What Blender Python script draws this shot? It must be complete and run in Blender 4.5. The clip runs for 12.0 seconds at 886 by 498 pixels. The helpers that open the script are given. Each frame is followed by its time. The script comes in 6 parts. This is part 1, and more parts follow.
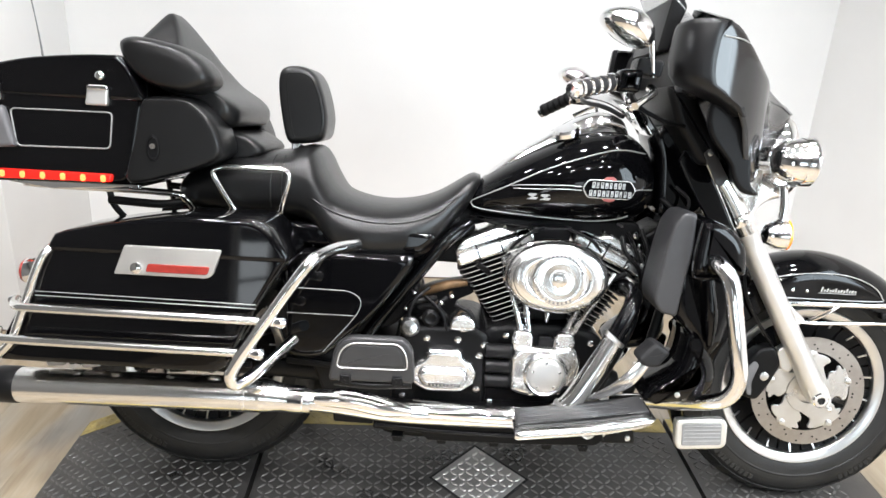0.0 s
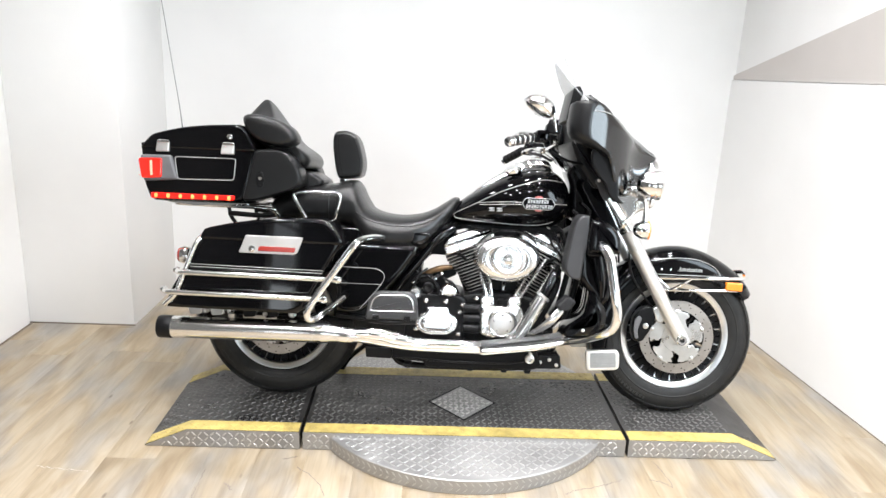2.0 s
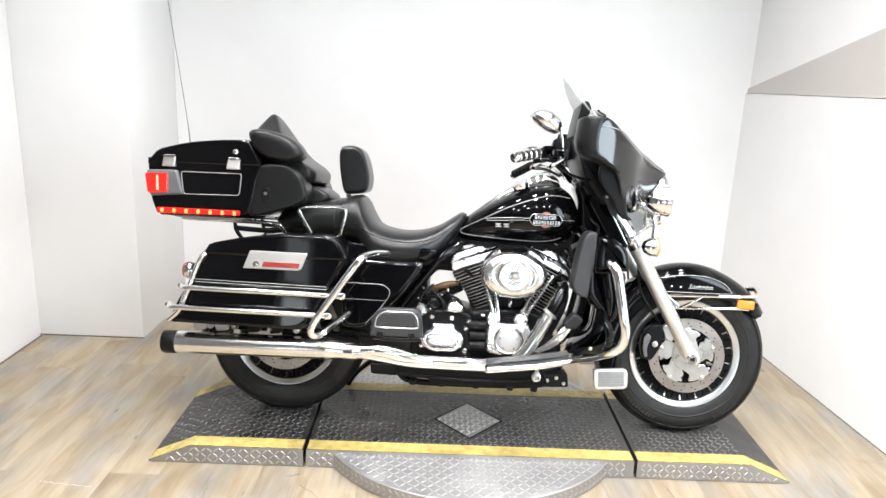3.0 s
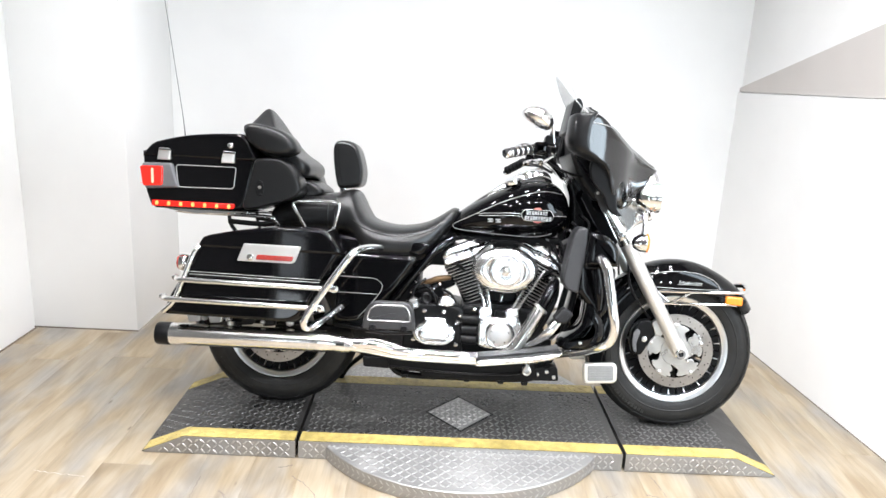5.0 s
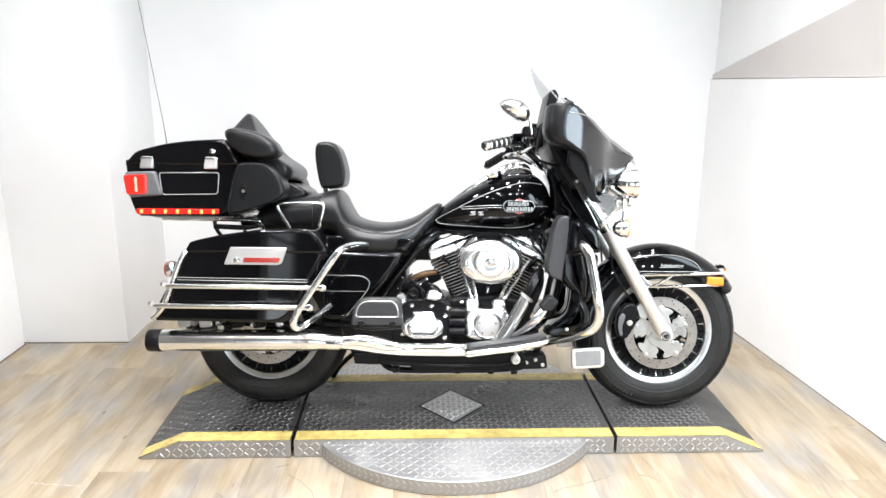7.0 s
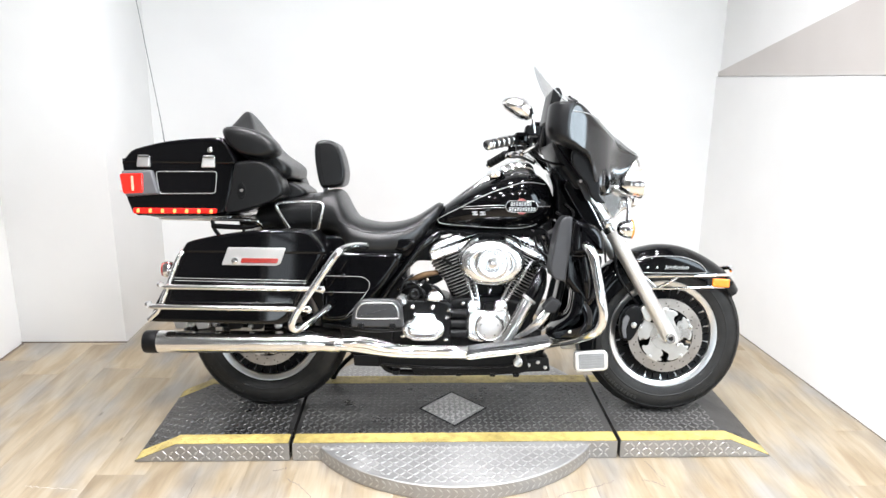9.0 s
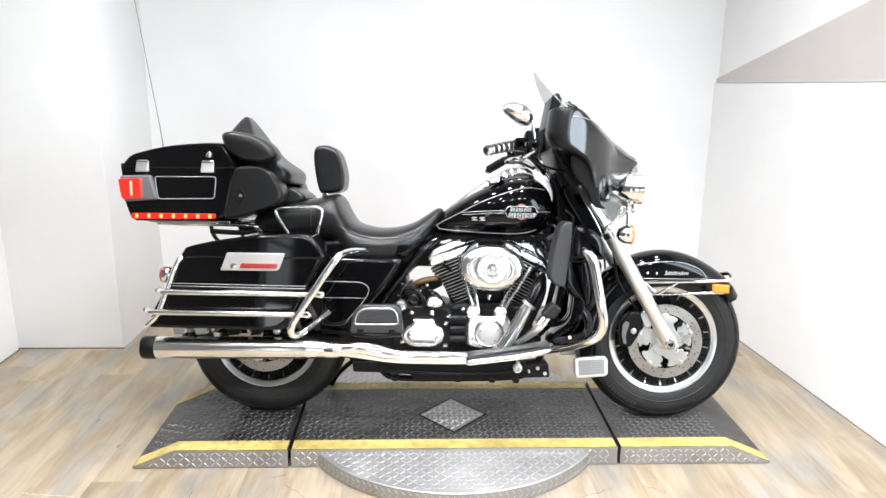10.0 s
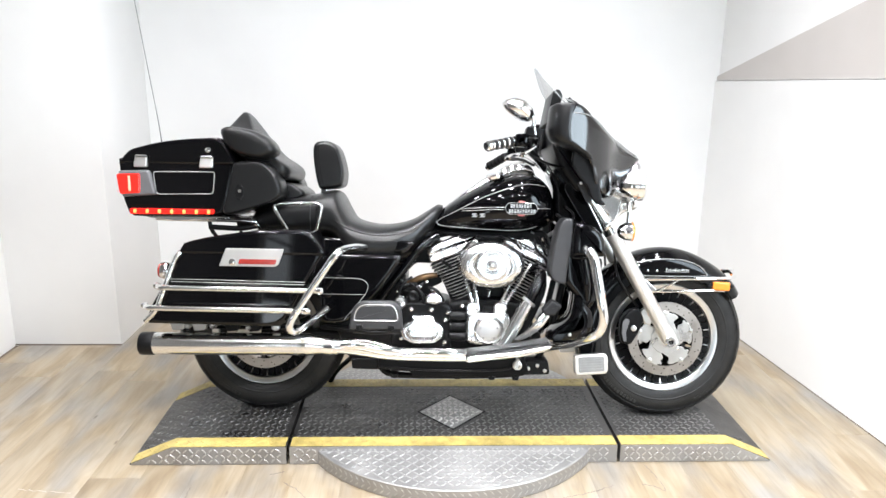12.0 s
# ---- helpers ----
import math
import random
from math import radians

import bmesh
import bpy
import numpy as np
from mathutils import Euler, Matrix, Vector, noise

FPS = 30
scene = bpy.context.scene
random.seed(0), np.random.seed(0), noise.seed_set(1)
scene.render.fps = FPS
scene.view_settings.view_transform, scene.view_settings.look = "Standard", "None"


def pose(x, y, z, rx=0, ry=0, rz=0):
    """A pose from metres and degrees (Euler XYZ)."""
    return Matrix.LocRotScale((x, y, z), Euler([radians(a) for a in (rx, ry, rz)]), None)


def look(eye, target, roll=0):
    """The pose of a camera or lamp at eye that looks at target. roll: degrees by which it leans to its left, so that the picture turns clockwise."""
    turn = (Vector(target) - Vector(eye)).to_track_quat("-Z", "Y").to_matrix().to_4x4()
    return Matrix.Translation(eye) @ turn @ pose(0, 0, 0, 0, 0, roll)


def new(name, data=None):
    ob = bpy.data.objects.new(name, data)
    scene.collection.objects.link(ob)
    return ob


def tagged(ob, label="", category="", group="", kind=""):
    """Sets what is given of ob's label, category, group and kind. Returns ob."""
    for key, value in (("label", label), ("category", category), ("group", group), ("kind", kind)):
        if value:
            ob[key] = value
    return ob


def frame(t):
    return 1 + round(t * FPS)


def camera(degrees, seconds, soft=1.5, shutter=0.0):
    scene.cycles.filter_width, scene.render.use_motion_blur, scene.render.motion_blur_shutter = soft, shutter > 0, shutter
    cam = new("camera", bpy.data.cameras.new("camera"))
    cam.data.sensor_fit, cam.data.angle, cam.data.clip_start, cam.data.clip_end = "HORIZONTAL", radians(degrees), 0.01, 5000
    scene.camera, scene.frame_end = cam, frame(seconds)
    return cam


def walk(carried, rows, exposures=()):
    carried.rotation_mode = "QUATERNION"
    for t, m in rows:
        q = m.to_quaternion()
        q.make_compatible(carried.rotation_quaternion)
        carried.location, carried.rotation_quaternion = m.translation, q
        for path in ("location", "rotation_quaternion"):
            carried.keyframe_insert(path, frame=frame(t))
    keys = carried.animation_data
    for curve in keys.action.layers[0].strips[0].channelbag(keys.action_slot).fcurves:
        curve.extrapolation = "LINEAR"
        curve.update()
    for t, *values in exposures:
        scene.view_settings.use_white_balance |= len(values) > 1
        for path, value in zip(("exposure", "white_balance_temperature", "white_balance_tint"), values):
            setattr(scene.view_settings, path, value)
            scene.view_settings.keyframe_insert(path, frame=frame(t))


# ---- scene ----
cam = camera(63.2, 12.0)
PATH = [
    (0, (-0.217, -1.68, 1.361), (-0.121, 0.187, 0.65), 3.2),
    (0.1, (-0.192, -1.763, 1.376), (-0.136, 0.116, 0.694), 2.8),
    (0.2, (-0.176, -1.837, 1.388), (-0.126, 0.055, 0.742), 2.8),
    (0.3, (-0.165, -1.918, 1.395), (-0.128, -0.023, 0.755), 2.9),
    (0.5, (-0.14, -2.072, 1.401), (-0.128, -0.185, 0.741), 4.8),
    (0.7, (-0.104, -2.211, 1.412), (-0.112, -0.315, 0.774), 4.8),
    (1, (-0.142, -2.382, 1.414), (-0.092, -0.47, 0.829), 4.3),
    (1.2, (-0.161, -2.504, 1.432), (-0.094, -0.591, 0.853), 2.7),
    (1.5, (-0.196, -2.651, 1.448), (-0.096, -0.729, 0.904), 2.8),
    (1.7, (-0.195, -2.698, 1.459), (-0.102, -0.772, 0.927), 2.5),
    (2, (-0.202, -2.726, 1.457), (-0.132, -0.799, 0.924), 2.5),
    (2.5, (-0.167, -2.71, 1.468), (-0.106, -0.774, 0.971), 2.9),
    (3, (-0.162, -2.696, 1.474), (-0.139, -0.762, 0.966), 2.4),
    (3.2, (-0.152, -2.699, 1.455), (-0.123, -0.762, 0.957), 3.0),
    (4.8, (-0.152, -2.721, 1.451), (-0.12, -0.785, 0.949), 2.9),
    (5, (-0.149, -2.726, 1.469), (-0.114, -0.793, 0.956), 2.9),
    (5.5, (-0.135, -2.747, 1.459), (-0.078, -0.815, 0.945), 1.7),
    (6, (-0.132, -2.769, 1.462), (-0.075, -0.838, 0.944), 1.3),
    (6.5, (-0.137, -2.777, 1.456), (-0.073, -0.841, 0.958), 1.1),
    (7, (-0.138, -2.771, 1.447), (-0.069, -0.837, 0.943), 0.4),
    (9, (-0.133, -2.725, 1.449), (-0.07, -0.793, 0.937), 0.5),
    (9.5, (-0.142, -2.722, 1.439), (-0.075, -0.79, 0.93), 0.4),
    (10, (-0.142, -2.72, 1.443), (-0.071, -0.783, 0.949), 0.6),
    (10.5, (-0.144, -2.718, 1.439), (-0.076, -0.783, 0.939), 0.6),
    (11, (-0.141, -2.714, 1.44), (-0.065, -0.779, 0.938), 0.6),
    (11.5, (-0.146, -2.713, 1.438), (-0.071, -0.775, 0.948), 0.7),
    (12, (-0.146, -2.71, 1.431), (-0.071, -0.774, 0.934), 0.8),
]
EXPOSURES = [(0, -0.10, 6500, 10), (0.5, -0.02, 6500, 10), (1, -0.06, 6500, 10), (2.5, -0.06, 6500, 10), (3.2, -0.04, 6500, 10), (5, 0.0, 6380, 10), (5.5, 0.05, 6380, 10), (7, 0.07, 6380, 10), (9, 0.02, 6380, 10), (10.5, -0.05, 6380, 10), (11.2, -0.04, 6380, 10), (12, 0.0, 6380, 10)]
walk(cam, [(t, look(eye, target, roll)) for t, eye, target, roll in PATH], EXPOSURES)

# ---- light ----
world = bpy.data.worlds.new("world")
scene.world = world
world.use_nodes = True
world.node_tree.nodes["Background"].inputs[0].default_value = (0.75, 0.85, 1.0, 1)
world.node_tree.nodes["Background"].inputs[1].default_value = 0.3
scene.view_settings.exposure = 0.0


def area(name, m, sx, sy, watts, colour):
    data = bpy.data.lights.new(name, "AREA")
    data.shape, data.size, data.size_y, data.energy, data.color = "RECTANGLE", sx, sy, watts, colour
    ob = new(name, data)
    ob.matrix_world = m
    return ob


LAMPS = [(x, y, e * (0.88 if x < -1 else 1.0)) for y, e in ((0.35, 9.5), (-0.6, 12.5), (-1.6, 14.5), (-2.8, 26)) for x in (-1.4, -0.75, -0.1, 0.55, 1.1)]
for x, y, watts in LAMPS:
    data = bpy.data.lights.new("spot_lamp", "AREA")
    data.shape, data.size, data.energy, data.color = "DISK", 0.14, watts, (0.972, 0.964, 0.982)
    data.spread = radians(127)
    lamp_ob = new("spot_lamp", data)
    lamp_ob.matrix_world = look((x, y, 2.975), (x, y, 0))
area("door_light", look((-2.19, -5.47, 0.46), (0.0, -5.47, 0.46)), 0.95, 0.66, 13, (0.88, 0.95, 1.0))
area("door_light", look((-2.19, -5.47, 1.45), (0.0, -5.47, 1.45)), 0.95, 1.0, 8, (0.88, 0.95, 1.0))
# unseen light added at the far wall to brighten the engine chrome
area("shop_window_light", look((0.15, -8.93, 1.25), (0.15, 0, 1.25)), 2.5, 1.7, 60, (0.82, 0.93, 1.0))
area("window_light", look((1.715, -1.15, 1.55), (0.2, -0.75, 1.3)), 2.0, 1.15, 76, (0.76, 0.90, 1.0))


# ---- materials ----
def material(name, colour, rough=0.5, metal=0.0, var=0.0, scale=20.0, bump=0.0, bscale=200.0, coat=0.0, emit=None, power=0.0,
             rvar=0.0, stretch=(1, 1, 1), alt=None, ior=None, transmission=0.0, spec=None):
    m = bpy.data.materials.new(name)
    m.use_nodes = True
    nt = m.node_tree
    b = nt.nodes["Principled BSDF"]
    b.inputs["Base Color"].default_value = (*colour, 1)
    b.inputs["Roughness"].default_value = rough
    b.inputs["Metallic"].default_value = metal
    b.inputs["Coat Weight"].default_value = coat
    b.inputs["Coat Roughness"].default_value = 0.03
    b.inputs["Transmission Weight"].default_value = transmission
    if spec is not None:
        b.inputs["Specular IOR Level"].default_value = spec
    if ior:
        b.inputs["IOR"].default_value = ior
    if emit:
        b.inputs["Emission Color"].default_value = (*emit, 1)
        b.inputs["Emission Strength"].default_value = power
    tc = nt.nodes.new("ShaderNodeTexCoord")
    mp = nt.nodes.new("ShaderNodeMapping")
    mp.inputs["Scale"].default_value = stretch
    nt.links.new(tc.outputs["Object"], mp.inputs["Vector"])
    if var > 0 or rvar > 0:
        n1 = nt.nodes.new("ShaderNodeTexNoise")
        n1.inputs["Scale"].default_value, n1.inputs["Detail"].default_value = scale, 6
        n2 = nt.nodes.new("ShaderNodeTexNoise")
        n2.inputs["Scale"].default_value, n2.inputs["Detail"].default_value = scale * 0.17, 3
        mx = nt.nodes.new("ShaderNodeMath")
        mx.operation = "ADD"
        for n in (n1, n2):
            nt.links.new(mp.outputs[0], n.inputs["Vector"])
        nt.links.new(n1.outputs["Fac"], mx.inputs[0])
        nt.links.new(n2.outputs["Fac"], mx.inputs[1])
        if var > 0:
            ramp = nt.nodes.new("ShaderNodeMapRange")
            ramp.inputs[1].default_value, ramp.inputs[2].default_value = 0.7, 1.3
            nt.links.new(mx.outputs[0], ramp.inputs[0])
            mix = nt.nodes.new("ShaderNodeMix")
            mix.data_type = "RGBA"
            lo = alt or tuple(c * (1 - var) for c in colour)
            hi = tuple(min(1, c * (1 + var * 0.5)) for c in colour)
            mix.inputs[6].default_value, mix.inputs[7].default_value = (*lo, 1), (*hi, 1)
            nt.links.new(ramp.outputs[0], mix.inputs[0])
            nt.links.new(mix.outputs[2], b.inputs["Base Color"])
        if rvar > 0:
            rr = nt.nodes.new("ShaderNodeMapRange")
            rr.inputs[1].default_value, rr.inputs[2].default_value = 0.7, 1.3
            rr.inputs[3].default_value, rr.inputs[4].default_value = max(0.01, rough - rvar), rough + rvar
            nt.links.new(mx.outputs[0], rr.inputs[0])
            nt.links.new(rr.outputs[0], b.inputs["Roughness"])
    if bump > 0:
        n3 = nt.nodes.new("ShaderNodeTexNoise")
        n3.inputs["Scale"].default_value, n3.inputs["Detail"].default_value = bscale, 4
        nt.links.new(mp.outputs[0], n3.inputs["Vector"])
        bp = nt.nodes.new("ShaderNodeBump")
        bp.inputs["Strength"].default_value, bp.inputs["Distance"].default_value = bump, 0.002
        nt.links.new(n3.outputs["Fac"], bp.inputs["Height"])
        nt.links.new(bp.outputs[0], b.inputs["Normal"])
    return m


WHITE = material("white_wall_paint", (0.82, 0.82, 0.81), 0.65, var=0.04, scale=3, bump=0.15, bscale=120)
DARKWALL = material("pale_taupe_paint", (0.55, 0.54, 0.53), 0.7, var=0.1, scale=3)
SHOPWALL = material("dark_shop_paint", (0.09, 0.087, 0.083), 0.7, var=0.12, scale=3)
# wall colour with the shade of the upper side wall put in
SHADETAUPE = material("shaded_wall_taupe", (0.56, 0.53, 0.505), 0.7, var=0.06, scale=3, bump=0.15, bscale=120)
CEIL = material("ceiling_paint", (0.22, 0.22, 0.22), 0.8, var=0.04, scale=3)
TRIM = material("dark_gap", (0.13, 0.10, 0.075), 0.8, var=0.3)
BLACK = material("gloss_black_paint", (0.002, 0.002, 0.0024), 0.045, rvar=0.015, scale=8, spec=0.34)
FAIRING = material("soft_gloss_black_paint", (0.002, 0.002, 0.0024), 0.12, rvar=0.03, scale=6, spec=0.75)
SATIN = material("satin_black_plastic", (0.006, 0.006, 0.0064), 0.36, spec=0.19, var=0.2, scale=30, bump=0.08, bscale=500)
ENGINE = material("black_powder_coat", (0.004, 0.004, 0.0044), 0.34, spec=0.16, var=0.25, scale=40, bump=0.25, bscale=700)
VINYL = material("black_vinyl", (0.007, 0.007, 0.0072), 0.28, spec=0.40, var=0.15, scale=25, bump=0.16, bscale=520)
RUBBER = material("tyre_rubber", (0.015, 0.0148, 0.0145), 0.50, spec=0.35, var=0.45, scale=30, bump=0.3, bscale=350)
PAD = material("black_rubber_pad", (0.010, 0.010, 0.011), 0.6, spec=0.35, var=0.25, scale=50, bump=0.3, bscale=500)
CHROME = material("chrome", (0.90, 0.90, 0.905), 0.09, 1.0, rvar=0.03, scale=14)
MUFFLER = material("worn_muffler_chrome", (0.84, 0.835, 0.82), 0.19, 1.0, rvar=0.05, scale=10)
DULL = material("satin_aluminium", (0.68, 0.68, 0.67), 0.32, 1.0, var=0.12, scale=25, rvar=0.08)
RIM = material("polished_rim_lip", (0.74, 0.74, 0.74), 0.28, 1.0, var=0.06, scale=20)
STEEL = material("brake_disc_steel", (0.40, 0.375, 0.35), 0.36, 1.0, var=0.15, scale=60, rvar=0.08)
FORK = material("fork_slider_aluminium", (0.80, 0.79, 0.77), 0.48, 1.0, var=0.07, scale=18, rvar=0.06)
STRIPE = material("silver_pinstripe", (0.34, 0.34, 0.335), 0.35, 0.3)
BADGE = material("silver_badge", (0.62, 0.62, 0.61), 0.25, 0.7)
RED = material("red_reflector", (0.30, 0.030, 0.022), 0.25, var=0.25, scale=90, coat=0.5)
LENS = material("lit_red_lens", (0.30, 0.008, 0.006), 0.15, coat=0.6, emit=(1.0, 0.03, 0.015), power=0.85)
LED = material("lit_led_bulb", (1.0, 0.3, 0.1), 0.3, emit=(1.0, 0.085, 0.016), power=3.8)
TAILBULB = material("lit_tail_bulb", (1.0, 0.4, 0.3), 0.3, emit=(1.0, 0.10, 0.03), power=1.5)
WHIP = material("antenna_whip", (0.16, 0.16, 0.16), 0.4)
STRIPLENS = material("lit_strip_lens", (0.30, 0.01, 0.008), 0.2, emit=(1.0, 0.018, 0.008), power=0.9)
POLISH = material("polished_engine_cover", (0.95, 0.95, 0.95), 0.23, 1.0, rvar=0.05, scale=18)
SEAM = material("dark_seam_thread", (0.006, 0.006, 0.006), 0.7, spec=0.2)
PEGPAD = material("grey_rubber_pad", (0.27, 0.27, 0.27), 0.5, var=0.15, scale=40)
EAR = material("inner_fairing_plastic", (0.006, 0.006, 0.0065), 0.30, spec=0.34, var=0.12, scale=12, rvar=0.05)
BADGERED = material("faded_red_enamel", (0.30, 0.085, 0.08), 0.3, var=0.2, scale=60)
BRONZE = material("bronze_hose_sleeve", (0.20, 0.12, 0.06), 0.45, 0.5, var=0.4, scale=60)
SHIELDGREY = material("satin_shield_plastic", (0.030, 0.030, 0.031), 0.34, var=0.15, scale=20, bump=0.06, bscale=400)
AMBER = material("amber_lens", (0.9, 0.26, 0.02), 0.2, var=0.15, scale=80, coat=0.5)
GREYPL = material("grey_housing_plastic", (0.12, 0.12, 0.125), 0.45, var=0.15, scale=40)
GLASSLENS = material("clear_lamp_glass", (0.9, 0.9, 0.9), 0.05, transmission=1.0, ior=1.3)
SHIELD = material("clear_windshield", (0.42, 0.43, 0.43), 0.08)
SHIELD.node_tree.nodes["Principled BSDF"].inputs["Alpha"].default_value = 0.30
VENT = material("grey_black_vent_plastic", (0.036, 0.036, 0.038), 0.42, var=0.15, scale=30, bump=0.08, bscale=500)
PLATE = material("dark_tread_plate", (0.052, 0.050, 0.048), 0.38, 0.3, var=0.55, scale=11, rvar=0.16, bump=0.2, bscale=300)
ALU = material("aluminium_tread_plate", (0.37, 0.365, 0.355), 0.44, 0.7, var=0.20, scale=7, rvar=0.12, bump=0.1, bscale=300)
PLATEBAR = material("worn_tread_bar", (0.135, 0.132, 0.128), 0.38, 0.45, var=0.55, scale=9, rvar=0.1)
ALUBAR = material("bright_tread_bar", (0.50, 0.49, 0.48), 0.38, 0.75, var=0.1, scale=12)
YELLOW = material("yellow_safety_paint", (0.47, 0.365, 0.115), 0.45, var=0.40, scale=30, bump=0.2, bscale=250)
BLACKGAP = material("black_gap", (0.006, 0.006, 0.006), 0.9)


def wood_material():
    m = bpy.data.materials.new("washed_oak_plank")
    m.use_nodes = True
    nt = m.node_tree
    b = nt.nodes["Principled BSDF"]
    tc, info = nt.nodes.new("ShaderNodeTexCoord"), nt.nodes.new("ShaderNodeObjectInfo")
    off = nt.nodes.new("ShaderNodeVectorMath")
    off.operation = "SCALE"
    off.inputs[0].default_value = (37, 53, 11)
    nt.links.new(info.outputs["Random"], off.inputs["Scale"])

    def noise(scale, detail, rough=0.5, warp=0.0):
        mp = nt.nodes.new("ShaderNodeMapping")
        mp.inputs["Scale"].default_value = scale
        nt.links.new(off.outputs[0], mp.inputs["Location"])
        nt.links.new(tc.outputs["Object"], mp.inputs["Vector"])
        n = nt.nodes.new("ShaderNodeTexNoise")
        n.inputs["Scale"].default_value, n.inputs["Detail"].default_value = 1.0, detail
        n.inputs["Roughness"].default_value, n.inputs["Distortion"].default_value = rough, warp
        nt.links.new(mp.outputs[0], n.inputs["Vector"])
        return n.outputs["Fac"]

    def ramp(fac, *stops):
        r = nt.nodes.new("ShaderNodeValToRGB")
        while len(r.color_ramp.elements) < len(stops):
            r.color_ramp.elements.new(0.5)
        for e, (pos, col) in zip(r.color_ramp.elements, stops):
            e.position, e.color = pos, (*col, 1)
        nt.links.new(fac, r.inputs[0])
        return r.outputs[0]

    def mix(fac, x, y, kind="MIX"):
        n = nt.nodes.new("ShaderNodeMix")
        n.data_type, n.blend_type = "RGBA", kind
        if isinstance(fac, float):
            n.inputs[0].default_value = fac
        else:
            nt.links.new(fac, n.inputs[0])
        nt.links.new(x, n.inputs[6])
        nt.links.new(y, n.inputs[7])
        return n.outputs[2]

    streak = noise((14, 2.6, 6), 3, 0.52, 0.9)
    grain = noise((95, 5, 30), 6, 0.6, 0.3)
    geo, tone_n = nt.nodes.new("ShaderNodeNewGeometry"), nt.nodes.new("ShaderNodeTexNoise")
    spread = nt.nodes.new("ShaderNodeMapping")
    spread.inputs["Scale"].default_value = (5.0, 2.0, 1)
    nt.links.new(geo.outputs["Position"], spread.inputs["Vector"])
    nt.links.new(spread.outputs[0], tone_n.inputs["Vector"])
    tone_n.inputs["Scale"].default_value, tone_n.inputs["Detail"].default_value = 1.0, 3
    tone = tone_n.outputs["Fac"]
    warm = ramp(streak, (0.26, (0.218, 0.163, 0.101)), (0.44, (0.278, 0.219, 0.144)), (0.55, (0.314, 0.256, 0.179)), (0.74, (0.355, 0.302, 0.224)))
    cool = ramp(streak, (0.26, (0.176, 0.157, 0.134)), (0.48, (0.220, 0.202, 0.177)), (0.74, (0.276, 0.259, 0.233)))
    pick = ramp(tone, (0.46, (0, 0, 0)), (0.66, (1, 1, 1)))
    col = mix(pick, warm, cool)
    col = mix(0.22, col, ramp(grain, (0.32, (0.45, 0.42, 0.38)), (0.55, (1, 1, 1))), "MULTIPLY")
    # knots, small and sparse
    mp = nt.nodes.new("ShaderNodeMapping")
    mp.inputs["Scale"].default_value = (7.5, 2.6, 1)
    nt.links.new(off.outputs[0], mp.inputs["Location"])
    nt.links.new(tc.outputs["Object"], mp.inputs["Vector"])
    vor = nt.nodes.new("ShaderNodeTexVoronoi")
    vor.inputs["Scale"].default_value = 1.0
    nt.links.new(mp.outputs[0], vor.inputs["Vector"])
    col = mix(1.0, col, ramp(vor.outputs["Distance"], (0.02, (0.50, 0.45, 0.40)), (0.06, (1, 1, 1))), "MULTIPLY")
    hue = nt.nodes.new("ShaderNodeHueSaturation")
    val = nt.nodes.new("ShaderNodeMapRange")
    val.inputs[3].default_value, val.inputs[4].default_value = 0.96, 1.0
    nt.links.new(info.outputs["Random"], val.inputs[0])
    nt.links.new(val.outputs[0], hue.inputs["Value"])
    nt.links.new(col, hue.inputs["Color"])
    nt.links.new(hue.outputs[0], b.inputs["Base Color"])
    b.inputs["Roughness"].default_value = 0.46
    bp = nt.nodes.new("ShaderNodeBump")
    bp.inputs["Strength"].default_value, bp.inputs["Distance"].default_value = 0.15, 0.001
    nt.links.new(grain, bp.inputs["Height"])
    nt.links.new(bp.outputs[0], b.inputs["Normal"])
    return m


WOOD = wood_material()


# ---- mesh helpers ----
def finish(bm, name, mat, sharp=38):
    bmesh.ops.recalc_face_normals(bm, faces=bm.faces)
    lim = radians(sharp)
    for f in bm.faces:
        f.smooth = True
    for e in bm.edges:
        if len(e.link_faces) == 2 and e.calc_face_angle(0) > lim:
            e.smooth = False
    me = bpy.data.meshes.new(name)
    bm.to_mesh(me)
    bm.free()
    me.materials.append(mat)
    return me


def part(name, bm, mat, parent=None, label="", sharp=38):
    ob = new(name, finish(bm, name, mat, sharp))
    if parent:
        ob.parent = parent
    if label:
        ob["label"] = label
    return ob


def box(x0, x1, y0, y1, z0, z1, bevel=0.0, bm=None):
    bm = bm or bmesh.new()
    vs = bmesh.ops.create_cube(bm, size=1)["verts"]
    for v in vs:
        v.co = Vector(((x0 + x1) / 2 + v.co.x * (x1 - x0), (y0 + y1) / 2 + v.co.y * (y1 - y0), (z0 + z1) / 2 + v.co.z * (z1 - z0)))
    if bevel:
        es = list({e for v in vs for e in v.link_edges})
        bmesh.ops.bevel(bm, geom=es, offset=bevel, segments=2, affect="EDGES", profile=0.5)
    return bm


def spline(pts, n=6, closed=False):
    """Points on a smooth curve through pts (any dimension)."""
    out, k = [], len(pts)
    P = [np.array(p, float) for p in pts]
    for i in range(k if closed else k - 1):
        if closed:
            a, b, c, d = P[i - 1], P[i], P[(i + 1) % k], P[(i + 2) % k]
        else:
            b, c = P[i], P[i + 1]
            a = P[i - 1] if i else 2 * b - c
            d = P[i + 2] if i + 2 < k else 2 * c - b
        for j in range(n):
            t = j / n
            out.append(0.5 * (2 * b + (c - a) * t + (2 * a - 5 * b + 4 * c - d) * t * t + (3 * b - a - 3 * c + d) * t ** 3))
    if not closed:
        out.append(P[-1])
    return out


